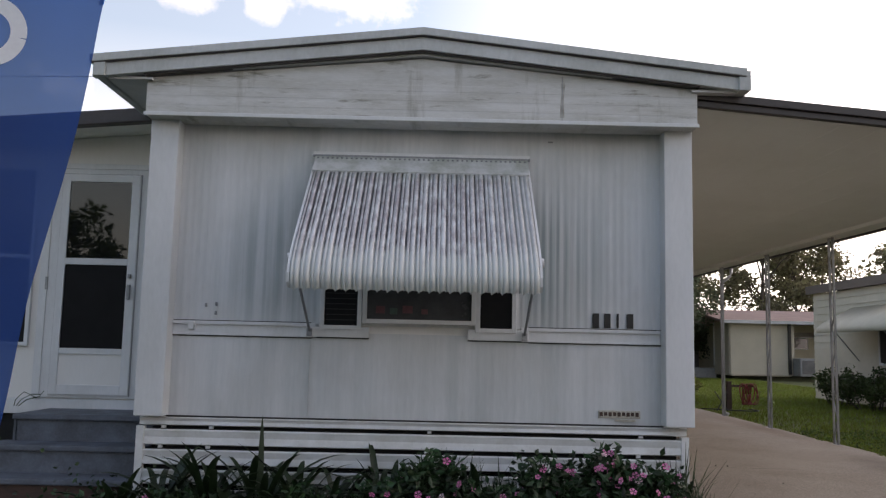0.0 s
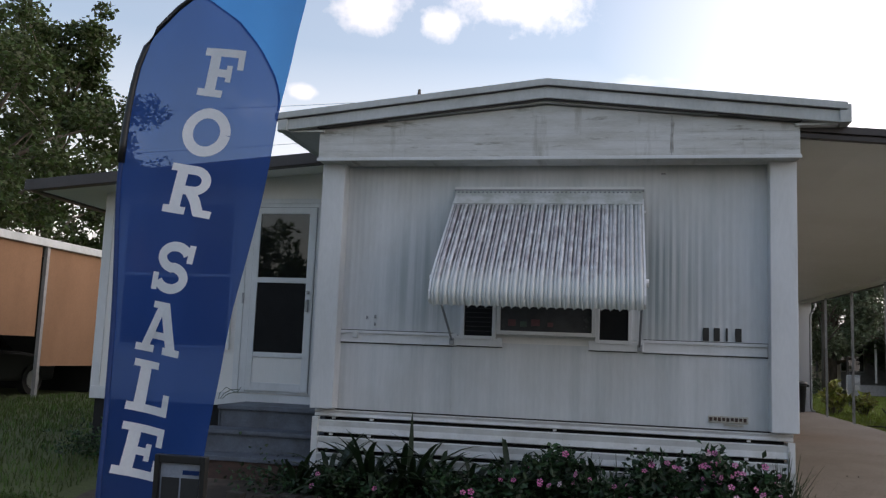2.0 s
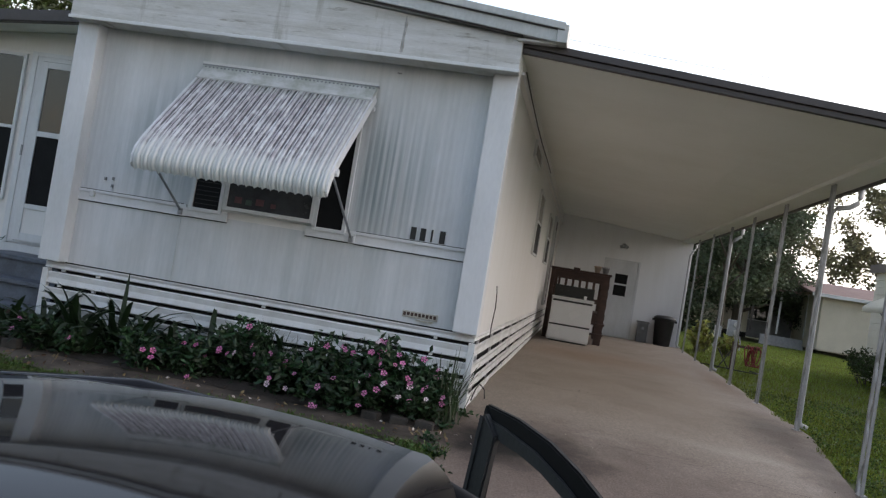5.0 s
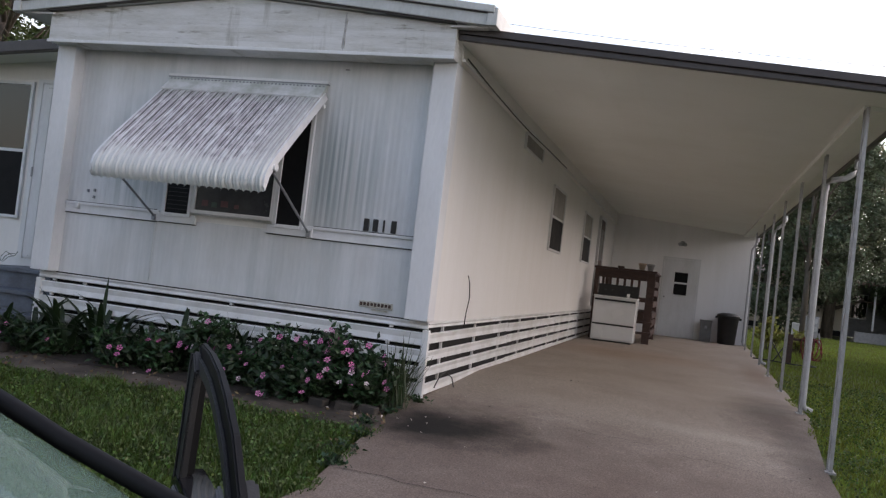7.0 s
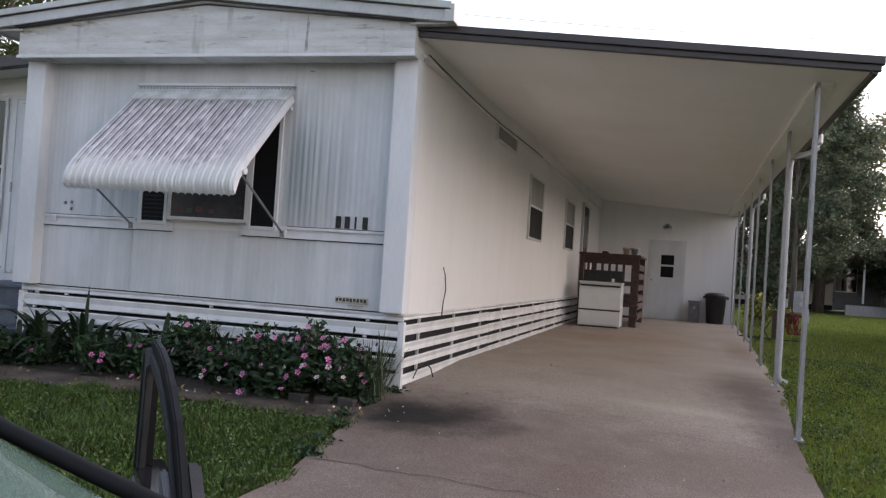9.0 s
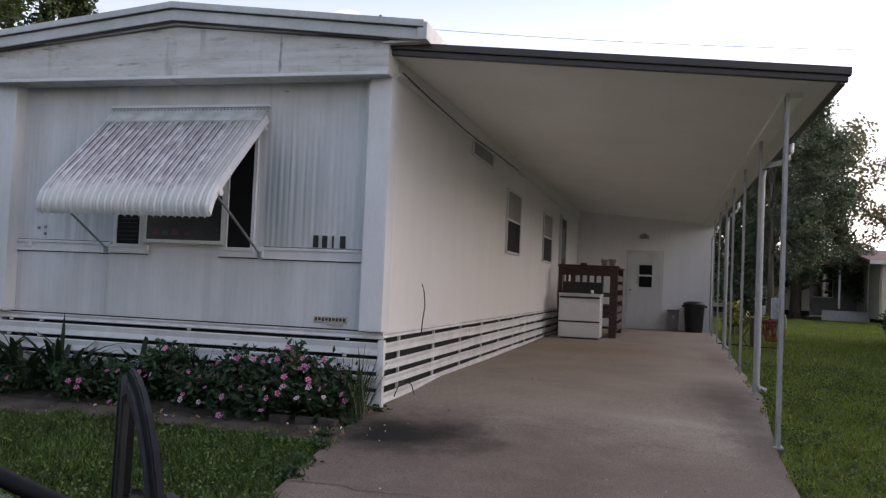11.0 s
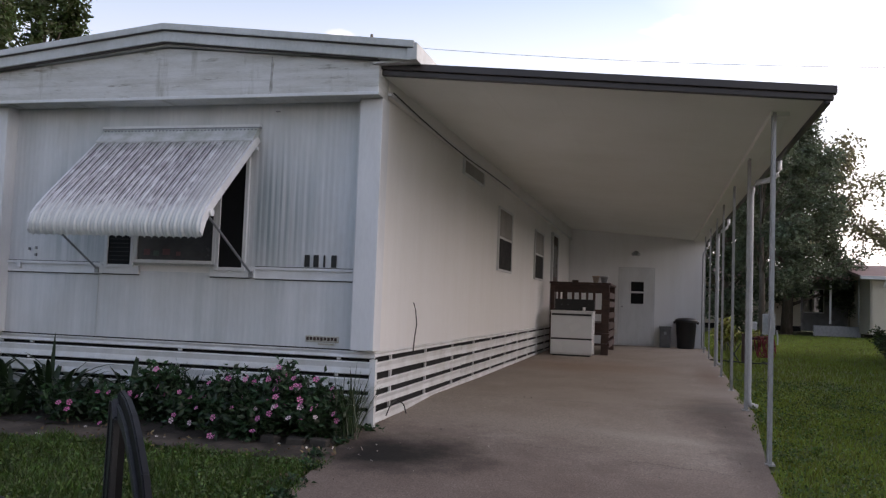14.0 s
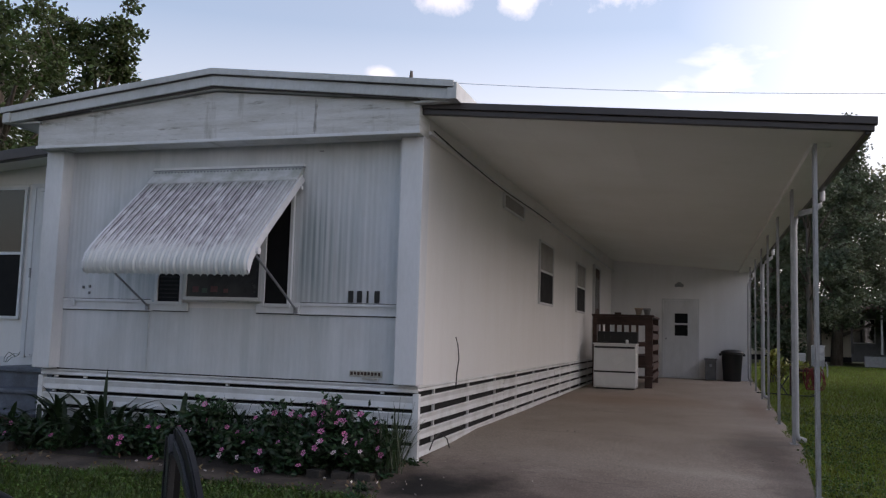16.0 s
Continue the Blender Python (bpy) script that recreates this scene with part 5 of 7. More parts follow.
for s in (-1, 1):
    part("pillar", tube(bmesh.new(), [(2.58, CY + s * 0.60, CZ + 1.335), (2.85, CY + s * 0.625, CZ + 1.235), (2.98, CY + s * 0.635, CZ + 1.185), (3.22, CY + s * 0.66, CZ + 1.105), (3.45, CY + s * 0.69, CZ + 1.03), (3.95, CY + s * 0.76, CZ + 0.86)], 0.024, 8), M_SEAL, car, "black windshield pillar", True)
    part("pillar", tube(bmesh.new(), [(1.25, CY + s * 0.60, CZ + 1.22), (0.98, CY + s * 0.66, CZ + 1.11), (0.72, CY + s * 0.72, CZ + 0.93)], 0.05, 8), M_PAINTCAR, car, "", True)
    part("pillar", tube(bmesh.new(), [(1.98, CY + s * 0.61, CZ + 1.34), (1.92, CY + s * 0.80, CZ + 0.89)], 0.04, 8), M_PAINTCAR, car, "", True)
    part("roof_rail", tube(bmesh.new(), [(1.22, CY + s * 0.60, CZ + 1.22), (1.6, CY + s * 0.605, CZ + 1.31), (2.0, CY + s * 0.605, CZ + 1.36), (2.62, CY + s * 0.60, CZ + 1.33)], 0.028, 8), M_PAINTCAR, car, "", True)
    if s < 0:
        part("side_window", sheet([(1.96, CY - 0.62, CZ + 1.32), (2.62, CY - 0.62, CZ + 1.29), (1.92, CY - 0.80, CZ + 0.90), (3.7, CY - 0.80, CZ + 0.90)], 2, 2), M_GLASSDARK, car)
    part("side_window", sheet([(1.25, CY + s * 0.62, CZ + 1.20), (1.94, CY + s * 0.62, CZ + 1.32), (0.95, CY + s * 0.80, CZ + 0.92), (1.90, CY + s * 0.80, CZ + 0.90)], 2, 2), M_GLASSDARK, car)
    for x in (1.15, 3.6):
        wheel = part("wheel", tube(bmesh.new(), [(x, CY + s * 0.70, CZ + 0.315), (x, CY + s * 0.89, CZ + 0.315)], 0.315, 28), M_RUBBER, car, "black tyre on an alloy wheel", True)
        part("rim", tube(bmesh.new(), [(x, CY + s * 0.86, CZ + 0.315), (x, CY + s * 0.90, CZ + 0.315)], 0.2, 20), M_RIM, wheel)
    part("headlight", boxes((4.35, 4.52, *sorted((CY + s * 0.5, CY + s * 0.78)), CZ + 0.6, CZ + 0.72), bevel=0.03), M_ENAMEL, car)
for x in (1.15, 2.15):
    part("seat", boxes((x, x + 0.5, CY - 0.6, CY + 0.6, CZ + 0.35, CZ + 0.6), (x - 0.1, x + 0.1, CY - 0.6, CY + 0.6, CZ + 0.5, CZ + 1.1), bevel=0.05), M_GREYBIN, car, "grey car seats")
part("dashboard", boxes((3.2, 3.85, CY - 0.7, CY + 0.7, CZ + 0.7, CZ + 0.93), bevel=0.05), M_PLASTIC, car)
ant = part("antenna", tube(bmesh.new(), [(1.612, -6.656, 1.03), (1.58, -6.661, 1.08), (1.551, -6.667, 1.11)], 0.008, 10, 0.004), M_RUBBER, car, "short black roof antenna", True)
part("whip", tube(bmesh.new(), [(1.553, -6.667, 1.108), (1.505, -6.692, 1.164), (1.43, -6.725, 1.25)], 0.0026, 8, 0.0018), M_RUBBER, ant, "thin black whip")
fin = [(1.596, 0.96), (1.594, 1.034), (1.602, 1.055), (1.614, 1.063), (1.643, 1.066), (1.670, 1.064), (1.690, 1.058), (1.703, 1.050), (1.707, 1.042), (1.700, 1.02), (1.67, 0.96)]
part("antenna_base", prism(fin, "y", -6.69, -6.635, 0.010), M_SEAL, ant, "rounded black antenna foot", True)
# the open door stands out towards the lawn
HX, HY = 3.39, CY + 0.85
DD = Vector((-0.654, 0.757, 0)).normalized()
DN = Vector((DD.y, -DD.x, 0))


def door_prism(outline, t0, t1, bevel=0.006):
    bm = bmesh.new()
    rows = [[bm.verts.new(Vector((HX, HY, CZ)) + DD * s + DN * t + Vector((0, 0, z))) for s, z in outline] for t in (t0, t1)]
    n = len(outline)
    bm.faces.new(rows[0]), bm.faces.new(rows[1][::-1])
    for i in range(n):
        bm.faces.new((rows[0][i], rows[1][i], rows[1][(i + 1) % n], rows[0][(i + 1) % n]))
    bmesh.ops.recalc_face_normals(bm, faces=bm.faces[:])
    if bevel:
        bmesh.ops.bevel(bm, geom=bm.edges[:], offset=bevel, segments=2, affect="EDGES")
    return bm


cdoor = part("door", door_prism([(0.0, 0.28), (1.08, 0.26), (1.12, 0.5), (1.06, 0.88), (0.02, 0.86)], -0.05, 0.06), M_PAINTCAR, car, "open black car door")
UP = [(0.02, 0.90), (0.15, 1.04), (0.32, 1.165), (0.5, 1.245), (0.65, 1.295), (0.82, 1.325), (1.0, 1.335)]
LOW = [(0.12, 0.90), (0.22, 1.0), (0.36, 1.10), (0.52, 1.175), (0.66, 1.225), (0.80, 1.25), (0.925, 1.26)]
part("window_frame", door_prism(UP + LOW[::-1], -0.018, 0.008), M_SEAL, cdoor, "black window frame")
part("window_frame", door_prism([(1.0, 1.335), (1.05, 0.88), (0.96, 0.88), (0.925, 1.26)], -0.022, 0.008), M_SEAL, cdoor, "black window frame")
IN_UP = [(s + 0.045, z - 0.04) for s, z in UP[:-1]] + [(0.965, 1.294)]
IN_LOW = [(0.13, 0.88), (0.25, 1.0), (0.39, 1.09), (0.53, 1.155), (0.66, 1.20), (0.78, 1.225), (0.885, 1.235)]
part("inner_frame", door_prism(IN_UP + IN_LOW[::-1], -0.030, -0.0185, 0.004), M_PLASTIC, cdoor, "dark grey inner window frame")
part("inner_frame", door_prism([(0.966, 1.312), (1.025, 0.86), (0.945, 0.86), (0.886, 1.25)], -0.046, -0.0185, 0.006), M_PLASTIC, cdoor, "dark grey inner window frame")
part("sail_panel", door_prism([(0.02, 0.87), (0.30, 0.87), (0.30, 1.03), (0.20, 0.99)], -0.05, -0.03), M_GREYBIN, cdoor, "grey corner panel behind the mirror")
part("weatherstrip", door_prism([(0.975, 1.30), (1.03, 0.86), (1.012, 0.86), (0.957, 1.30)], -0.052, -0.0465, 0), M_RUBBER, cdoor)
part("trim_panel", door_prism([(0.1, 0.35), (1.0, 0.33), (1.0, 0.84), (0.1, 0.83)], -0.058, -0.049), M_GREYBIN, cdoor, "grey inner trim")
mir = part("mirror", door_prism([(0.02, 0.84), (0.20, 0.83), (0.22, 0.87), (0.20, 0.92), (0.14, 0.945), (0.05, 0.93)], 0.06, 0.27, 0.02), M_PLASTIC, cdoor, "black side mirror")
part("mirror_foot", door_prism([(0.06, 0.86), (0.34, 0.86), (0.33, 0.98), (0.26, 1.06), (0.14, 0.98)], 0.009, 0.058, 0.012), M_PLASTIC, mir, "black mirror foot")

# ---- plants ----
def leaf_cloud(name, centres, length, width, material, up=0.2, jitter=0.5, seed=1, fold=0.15):
    """Many small pointed leaves, each of four triangles, turned every way."""
    r = np.random.default_rng(seed)
    n = len(centres)
    d = r.normal(size=(n, 3))
    d[:, 2] = d[:, 2] * 0.6 + up
    d /= np.linalg.norm(d, axis=1)[:, None]
    s = np.cross(d, r.normal(size=(n, 3)))
    s /= np.linalg.norm(s, axis=1)[:, None]
    nn = np.cross(d, s)
    ln = (length * (1 - jitter / 2 + jitter * r.random(n)))[:, None]
    wd = (width * (1 - jitter / 2 + jitter * r.random(n)))[:, None]
    a, b = centres, centres + d * ln
    m1, m2 = centres + d * ln * 0.45 + s * wd / 2 + nn * wd * fold, centres + d * ln * 0.45 - s * wd / 2 + nn * wd * fold
    mid = centres + d * ln * 0.5
    v = np.stack([a, m1, b, m2, mid], 1).reshape(-1, 3)
    f = (np.array([[0, 1, 4], [1, 2, 4], [2, 3, 4], [3, 0, 4]])[None] + 5 * np.arange(n)[:, None, None]).reshape(-1, 3)
    return cloud_mesh(name, v.tolist(), f.tolist(), material)


def strap(bm, root, heading, length, rise, width, droop, segs=7):
    """One arching strap leaf."""
    h = Vector((math.cos(heading), math.sin(heading), 0))
    side = Vector((-h.y, h.x, 0))
    last = None
    for i in range(segs + 1):
        f = i / segs
        p = Vector(root) + h * (length * (f * math.cos(rise) + 0.25 * droop * f * f)) + Vector((0, 0, length * (f * math.sin(rise) - droop * f * f)))
        w = width * (0.75 + 0.5 * f) * (1 - f ** 3) * 0.5 + 0.001
        row = [bm.verts.new(p - side * w + Vector((0, 0, w * 0.4))), bm.verts.new(p), bm.verts.new(p + side * w + Vector((0, 0, w * 0.4)))]
        if last:
            for k in (0, 1):
                bm.faces.new((last[k], last[k + 1], row[k + 1], row[k]))
        last = row


R = random.Random(11)


def lily(x, y, leaves, size, label):
    t = thing("strap_leaf_lily", (x, y, gz(y)), label, "plant", group="lilies in the flower bed")
    for i in range(leaves):
        bm = bmesh.new()
        strap(bm, (x + R.uniform(-0.06, 0.06), y + R.uniform(-0.05, 0.05), gz(y) + 0.02), R.uniform(0, 6.283), size * R.uniform(0.8, 1.2), R.uniform(0.7, 1.42), R.uniform(0.045, 0.07), R.uniform(0.28, 0.7))
        part("leaf", bm, M_LILY, t, smooth=True)


for x, y, n, s in ((-1.85, -0.30, 20, 0.74), (-1.5, -0.36, 24, 0.84), (-1.15, -0.28, 24, 0.88), (-0.85, -0.36, 20, 0.8), (-0.55, -0.24, 14, 0.7), (-1.3, -0.52, 16, 0.66), (-1.7, -0.55, 14, 0.6), (-2.12, -0.42, 12, 0.55), (-0.2, -0.26, 18, 0.78), (0.12, -0.3, 16, 0.76), (0.45, -0.24, 14, 0.72)):
    lily(x, y, n, s, "dark green strap-leaved lily clump in the flower bed")
spear = bmesh.new()
strap(spear, (-1.13, -0.26, gz(-0.26)), 1.9, 0.78, 1.5, 0.05, 0.02)
solid("strap_leaf_lily", spear, M_LILY, "single upright lily spear among the clumps", "plant", group="lilies in the flower bed", smooth=True)


def tuft(x, y, n, size, mat_, spread=0.12):
    bm = bmesh.new()
    for i in range(n):
        strap(bm, (x + R.gauss(0, spread * 0.5), y + R.gauss(0, spread * 0.4), gz(y) + 0.02), R.uniform(0, 6.283), size * R.uniform(0.6, 1.1), R.uniform(1.0, 1.5), 0.009, R.uniform(0.05, 0.35), 5)
    solid("grass_tuft", bm, mat_, "fine-bladed ornamental grass tuft in the flower bed", "grass tuft", group="tufts in the flower bed")


for x, y, n, s, m in ((0.32, -0.22, 70, 0.62, M_LILY), (0.1, -0.3, 40, 0.55, M_LILY), (1.98, -0.28, 70, 0.62, M_TUFT), (2.05, -0.48, 45, 0.52, M_TUFT), (1.8, -0.15, 30, 0.6, M_TUFT), (0.62, -0.15, 25, 0.5, M_LILY)):
    tuft(x, y, n, s, m)


def flower_mesh(material):
    bm = bmesh.new()
    c = bm.verts.new((0, 0, 0))
    for k in range(5):
        a = k * 2 * math.pi / 5
        ring = [bm.verts.new((r * math.cos(a + o), r * math.sin(a + o), z)) for r, o, z in ((0.010, -0.30, 0.002), (0.021, -0.52, 0.006), (0.025, 0.0, 0.004), (0.021, 0.52, 0.006), (0.010, 0.30, 0.002))]
        bm.faces.new([c] + ring)
    return to_mesh("flower", bm, material)


ME_FLOWER, ME_FLOWER_PALE = flower_mesh(M_PINK), flower_mesh(M_PALE)


def periwinkle(x, y, rx, ry, h, leaves, flowers, label, seed):
    """A leafy bush with rising stems, whorls of leaves and open flowers."""
    r = np.random.default_rng(seed)
    t = thing("periwinkle_bush", (x, y, gz(y)), label, "flowering bush", group="periwinkles in the flower bed")
    stems, cents = bmesh.new(), []
    heads = []
    for i in range(max(8, leaves // 60)):
        a, q = r.uniform(0, 6.283), math.sqrt(r.random())
        bx, by = x + 0.45 * rx * q * math.cos(a), y + 0.45 * ry * q * math.sin(a)
        top = Vector((x + rx * q * math.cos(a), y + ry * q * math.sin(a), gz(y) + h * (1.0 - 0.5 * q * q) * r.uniform(0.75, 1.1)))
        base = Vector((bx, by, gz(y)))
        mid = (base + top) / 2 + Vector((0, 0, 0.05))
        tube(stems, [base, mid, top], 0.006, 4, 0.003)
        heads.append(top)
        for k in range(60):
            f = r.random() ** 0.6
            p = base.lerp(mid, f * 2) if f < 0.5 else mid.lerp(top, f * 2 - 1)
            cents.append((p.x + r.normal(0, 0.05), p.y + r.normal(0, 0.05), max(p.z + r.normal(0, 0.035), gz(y) + 0.02)))
    tagged(part("stem", stems, M_LILY, t), kind="stuff")
    ob = under(new("foliage", leaf_cloud("foliage", np.array(cents), 0.07, 0.034, M_VINCA, 0.3, 0.6, seed)), t)
    for i in range(flowers):
        p = heads[int(r.integers(len(heads)))]
        front = r.random()
        fl = under(new("flower", ME_FLOWER if r.random() < 0.86 else ME_FLOWER_PALE), t)
        d = Vector((r.normal(0, 0.5), -1.0 + r.normal(0, 0.3), 0.75 + r.normal(0, 0.3)))
        fl.matrix_basis = Matrix.Translation((p.x + r.normal(0, 0.03), p.y - 0.08 - 0.12 * front, p.z + 0.03 - 0.22 * r.random() ** 2)) @ d.to_track_quat("Z", "Y").to_matrix().to_4x4() @ Matrix.Diagonal((*(3 * [r.uniform(0.85, 1.3)]), 1))


for k, (x, y, rx, ry, h, lv, fl) in enumerate(((0.95, -0.42, 0.34, 0.3, 0.54, 1700, 20), (1.38, -0.45, 0.36, 0.32, 0.55, 2000, 28), (1.78, -0.46, 0.3, 0.3, 0.47, 1500, 20), (0.5, -0.52, 0.3, 0.26, 0.45, 1100, 10), (0.08, -0.36, 0.3, 0.3, 0.58, 1100, 7), (-0.28, -0.5, 0.28, 0.25, 0.4, 900, 6), (-0.75, -0.6, 0.3, 0.2, 0.36, 700, 4), (-1.6, -0.6, 0.34, 0.18, 0.32, 700, 4), (1.15, -0.68, 0.4, 0.16, 0.34, 1000, 7))):
    periwinkle(x, y, rx, ry, h, lv, fl, "pink-flowered periwinkle bush with glossy dark leaves", 100 + k)

# low leaves that cover the soil between the bushes
r = np.random.default_rng(17)
n = 2200
c = np.stack([r.uniform(-2.35, 2.0, n), -0.10 - 0.46 * r.random(n) ** 0.9, np.zeros(n)], 1)
c[:, 2] = gz(c[:, 1]) + 0.02 + 0.17 * r.random(n) * (0.6 + 0.4 * np.sin(c[:, 0] * 5.0))
tagged(new("ground_cover", leaf_cloud("ground_cover", c, 0.06, 0.026, M_VINCA, 0.3, 0.6, 18)), "low dark leaves covering the soil of the flower bed", "ground cover", kind="stuff")

# low edging and weeds round the bed
for x in (-2.55, -2.315, -2.08, -1.845, 1.46, 1.69, 1.91):
    m = boxes((-0.075, 0.075, -0.05, 0.05, 0.0, 0.07 + 0.03 * R.random()), bevel=0.014)
    ob = tagged(new("edging_stone", to_mesh("edging_stone", m, M_BRICK)), "weathered brown edging stone at the bed", "stone", group="edging stones")
    ob.matrix_world = pose(x, -0.74 + R.uniform(-0.03, 0.03), gz(-0.74) - 0.01, R.uniform(-6, 6), R.uniform(-6, 6), R.uniform(-16, 16))
for x, y, n in ((2.12, -1.4, 60), (2.17, -1.78, 45), (2.2, -2.1, 80), (2.06, -0.62, 30), (2.02, -1.05, 50), (2.14, -0.1, 40), (-3.75, 0.6, 700), (-4.3, 0.75, 900), (-4.8, 0.7, 800), (-2.3, -0.35, 400)):
    r = np.random.default_rng(int(x * 31 + 500))
    s = 0.05 if n < 300 else 0.26
    c = np.stack([x + r.normal(0, s, n), y + r.normal(0, s * 0.6, n), gz(y) + np.abs(r.normal(0, 0.03 if n < 300 else 0.14, n))], 1)
    tagged(new("weed_clump", leaf_cloud("weed_clump", c, 0.05, 0.03, M_VINCA, 0.4, 0.6, 3)), "low green weeds at the edge of the paving" if n < 300 else "leafy green shrub at the house's foot", "weeds", kind="stuff")
r = np.random.default_rng(5)
c = np.stack([r.uniform(-2.4, 2.2, 260), -0.95 + r.normal(0, 0.2, 260), np.zeros(260)], 1)
c = np.concatenate([c, np.stack([2.0 + r.normal(0, 0.07, 160), r.uniform(-1.9, 0.0, 160), np.zeros(160)], 1)])
c[:, 2] = [gz(v) + 0.008 for v in c[:, 1]]
M_DRY = leafy("dry_leaves", (0.22, 0.15, 0.08), (0.12, 0.08, 0.05), 0.8, 0.4, 0.05)
tagged(new("fallen_leaves", leaf_cloud("fallen_leaves", c, 0.045, 0.022, M_DRY, 0.0, 0.6, 8, 0.05)), "dry brown fallen leaves on the walkway", "leaves", kind="stuff")


r = np.random.default_rng(15)
c = np.stack([r.uniform(-2.2, 2.6, 22), -0.72 - 0.5 * r.random(22), np.zeros(22)], 1)
c[:, 2] = [gz(v) + 0.014 for v in c[:, 1]]
M_PETAL = leafy("faded_petals", (0.62, 0.55, 0.52), (0.5, 0.42, 0.38), 0.8, 0.25, 0.1)
tagged(new("fallen_petals", leaf_cloud("fallen_petals", c, 0.035, 0.03, M_PETAL, 0.0, 0.6, 9, 0.08)), "pale fallen petals on the soil and the walkway", "petals", kind="stuff")


r = np.random.default_rng(29)
c = np.stack([r.uniform(2.3, 5.4, 70), r.uniform(-3.6, 2.5, 70), np.zeros(70)], 1)
c[:, 2] = [gz(v) + float(tilt(u, v)) + 0.016 for u, v in c[:, :2]]
M_CHIP = leafy("pale_chips", (0.5, 0.45, 0.4), (0.12, 0.09, 0.07), 0.8, 0.6, 0.05, 5.0)
tagged(new("litter", leaf_cloud("litter", c, 0.022, 0.016, M_CHIP, 0.0, 0.8, 30, 0.1)), "tiny pale chips and crumbs scattered on the driveway", "litter", kind="stuff")


def grass(name, x0, x1, y0, y1, count, height, seed, skip=None, material=None, label="short green lawn grass with mixed blades"):
    r = np.random.default_rng(seed)
    x, y = r.uniform(x0, x1, count), r.uniform(y0, y1, count)
    if skip is not None:
        k = ~skip(x, y)
        x, y = x[k], y[k]
    n = len(x)
    z = (gz(y) + tilt(x, y)) - 0.03
    patch = 0.5 + 0.5 * (np.sin(x * 2.1 + 1.3 * np.sin(y * 1.7)) * np.cos(y * 2.6) * 0.5 + 0.5) + 0.45 * (np.sin(x * 9.3 + 2.0 * np.sin(y * 6.1)) * np.sin(y * 8.3 + 1.5 * np.sin(x * 5.0)) * 0.5 + 0.5)
    h = height * patch * r.uniform(0.5, 1.25, n)
    a = r.uniform(0, 6.283, n)
    lean = r.uniform(0.1, 0.8, n) * h
    b = r.uniform(0, 6.283, n)
    w = r.uniform(0.0022, 0.005, n) * (1 + height * 6)
    base = np.stack([x, y, z], 1)
    s = np.stack([np.cos(a), np.sin(a), 0 * a], 1) * w[:, None]
    l = np.stack([np.cos(b) * lean, np.sin(b) * lean, h], 1)
    mid = base + l * np.array([0.4, 0.4, 0.6])
    v = np.stack([base - s, base + s, mid + s * 0.8, mid - s * 0.8, base + l], 1).reshape(-1, 3)
    f = (np.array([[0, 1, 2], [0, 2, 3], [3, 2, 4]])[None] + 5 * np.arange(n)[:, None, None]).reshape(-1, 3)
    return tagged(new(name, cloud_mesh(name, v.tolist(), f.tolist(), material or M_GRASSBLADE)), label, "grass", kind="stuff")


left_edge = lambda x, y: (x > 2.27 - 0.10 * np.abs(y + 2.6) + 0.06 * np.sin(y * 9)) | (y > -1.12 + 0.05 * np.sin(x * 2.3) + 0.03 * np.sin(x * 17) + 0.09 * np.sin(x * 7.0) * np.sin(x * 3.1))
grass("lawn_grass", -4.6, 2.4, -5.4, -0.95, 150000, 0.075, 21, left_edge)
right_edge = lambda x, y: x < 5.58 + 0.021 * np.clip(y, 0, 20) + 0.05 * np.sin(y * 3.0) + 0.03 * np.sin(y * 11)
grass("lawn_grass", 5.5, 8.5, -3.2, 6.0, 60000, 0.07, 22, right_edge, M_LITGRASS, "yellow-green grass beside the carport, coloured brighter for the light there")
grass("lawn_grass", 5.5, 14.0, 6.0, 32.0, 100000, 0.075, 23, right_edge, M_LITGRASS, "yellow-green grass beside the carport, coloured brighter for the light there")
grass("lawn_grass", -11.0, -4.2, -3.0, 9.0, 26000, 0.08, 24, lambda x, y: (x > -5.4) & (y > 1.2))


def clover(x0, x1, y0, y1, count, seed, skip):
    r = np.random.default_rng(seed)
    cx, cy = r.uniform(x0, x1, count // 45), r.uniform(y0, y1, count // 45)
    k = r.integers(0, len(cx), count)
    x, y = cx[k] + r.normal(0, 0.13, count), cy[k] + r.normal(0, 0.13, count)
    ok = ~skip(x, y)
    x, y = x[ok], y[ok]
    z = (gz(y) + tilt(x, y)) + r.uniform(-0.01, 0.05, len(x))
    tagged(new("clover", leaf_cloud("clover", np.stack([x, y, z], 1), 0.026, 0.022, M_CLOVER, 0.15, 0.6, seed, 0.05)), "patches of bright green clover in the lawn", "clover", kind="stuff")


clover(-4.2, 2.4, -4.6, -1.1, 24000, 31, left_edge)
clover(5.5, 7.4, -3.0, 7.0, 13000, 32, right_edge)


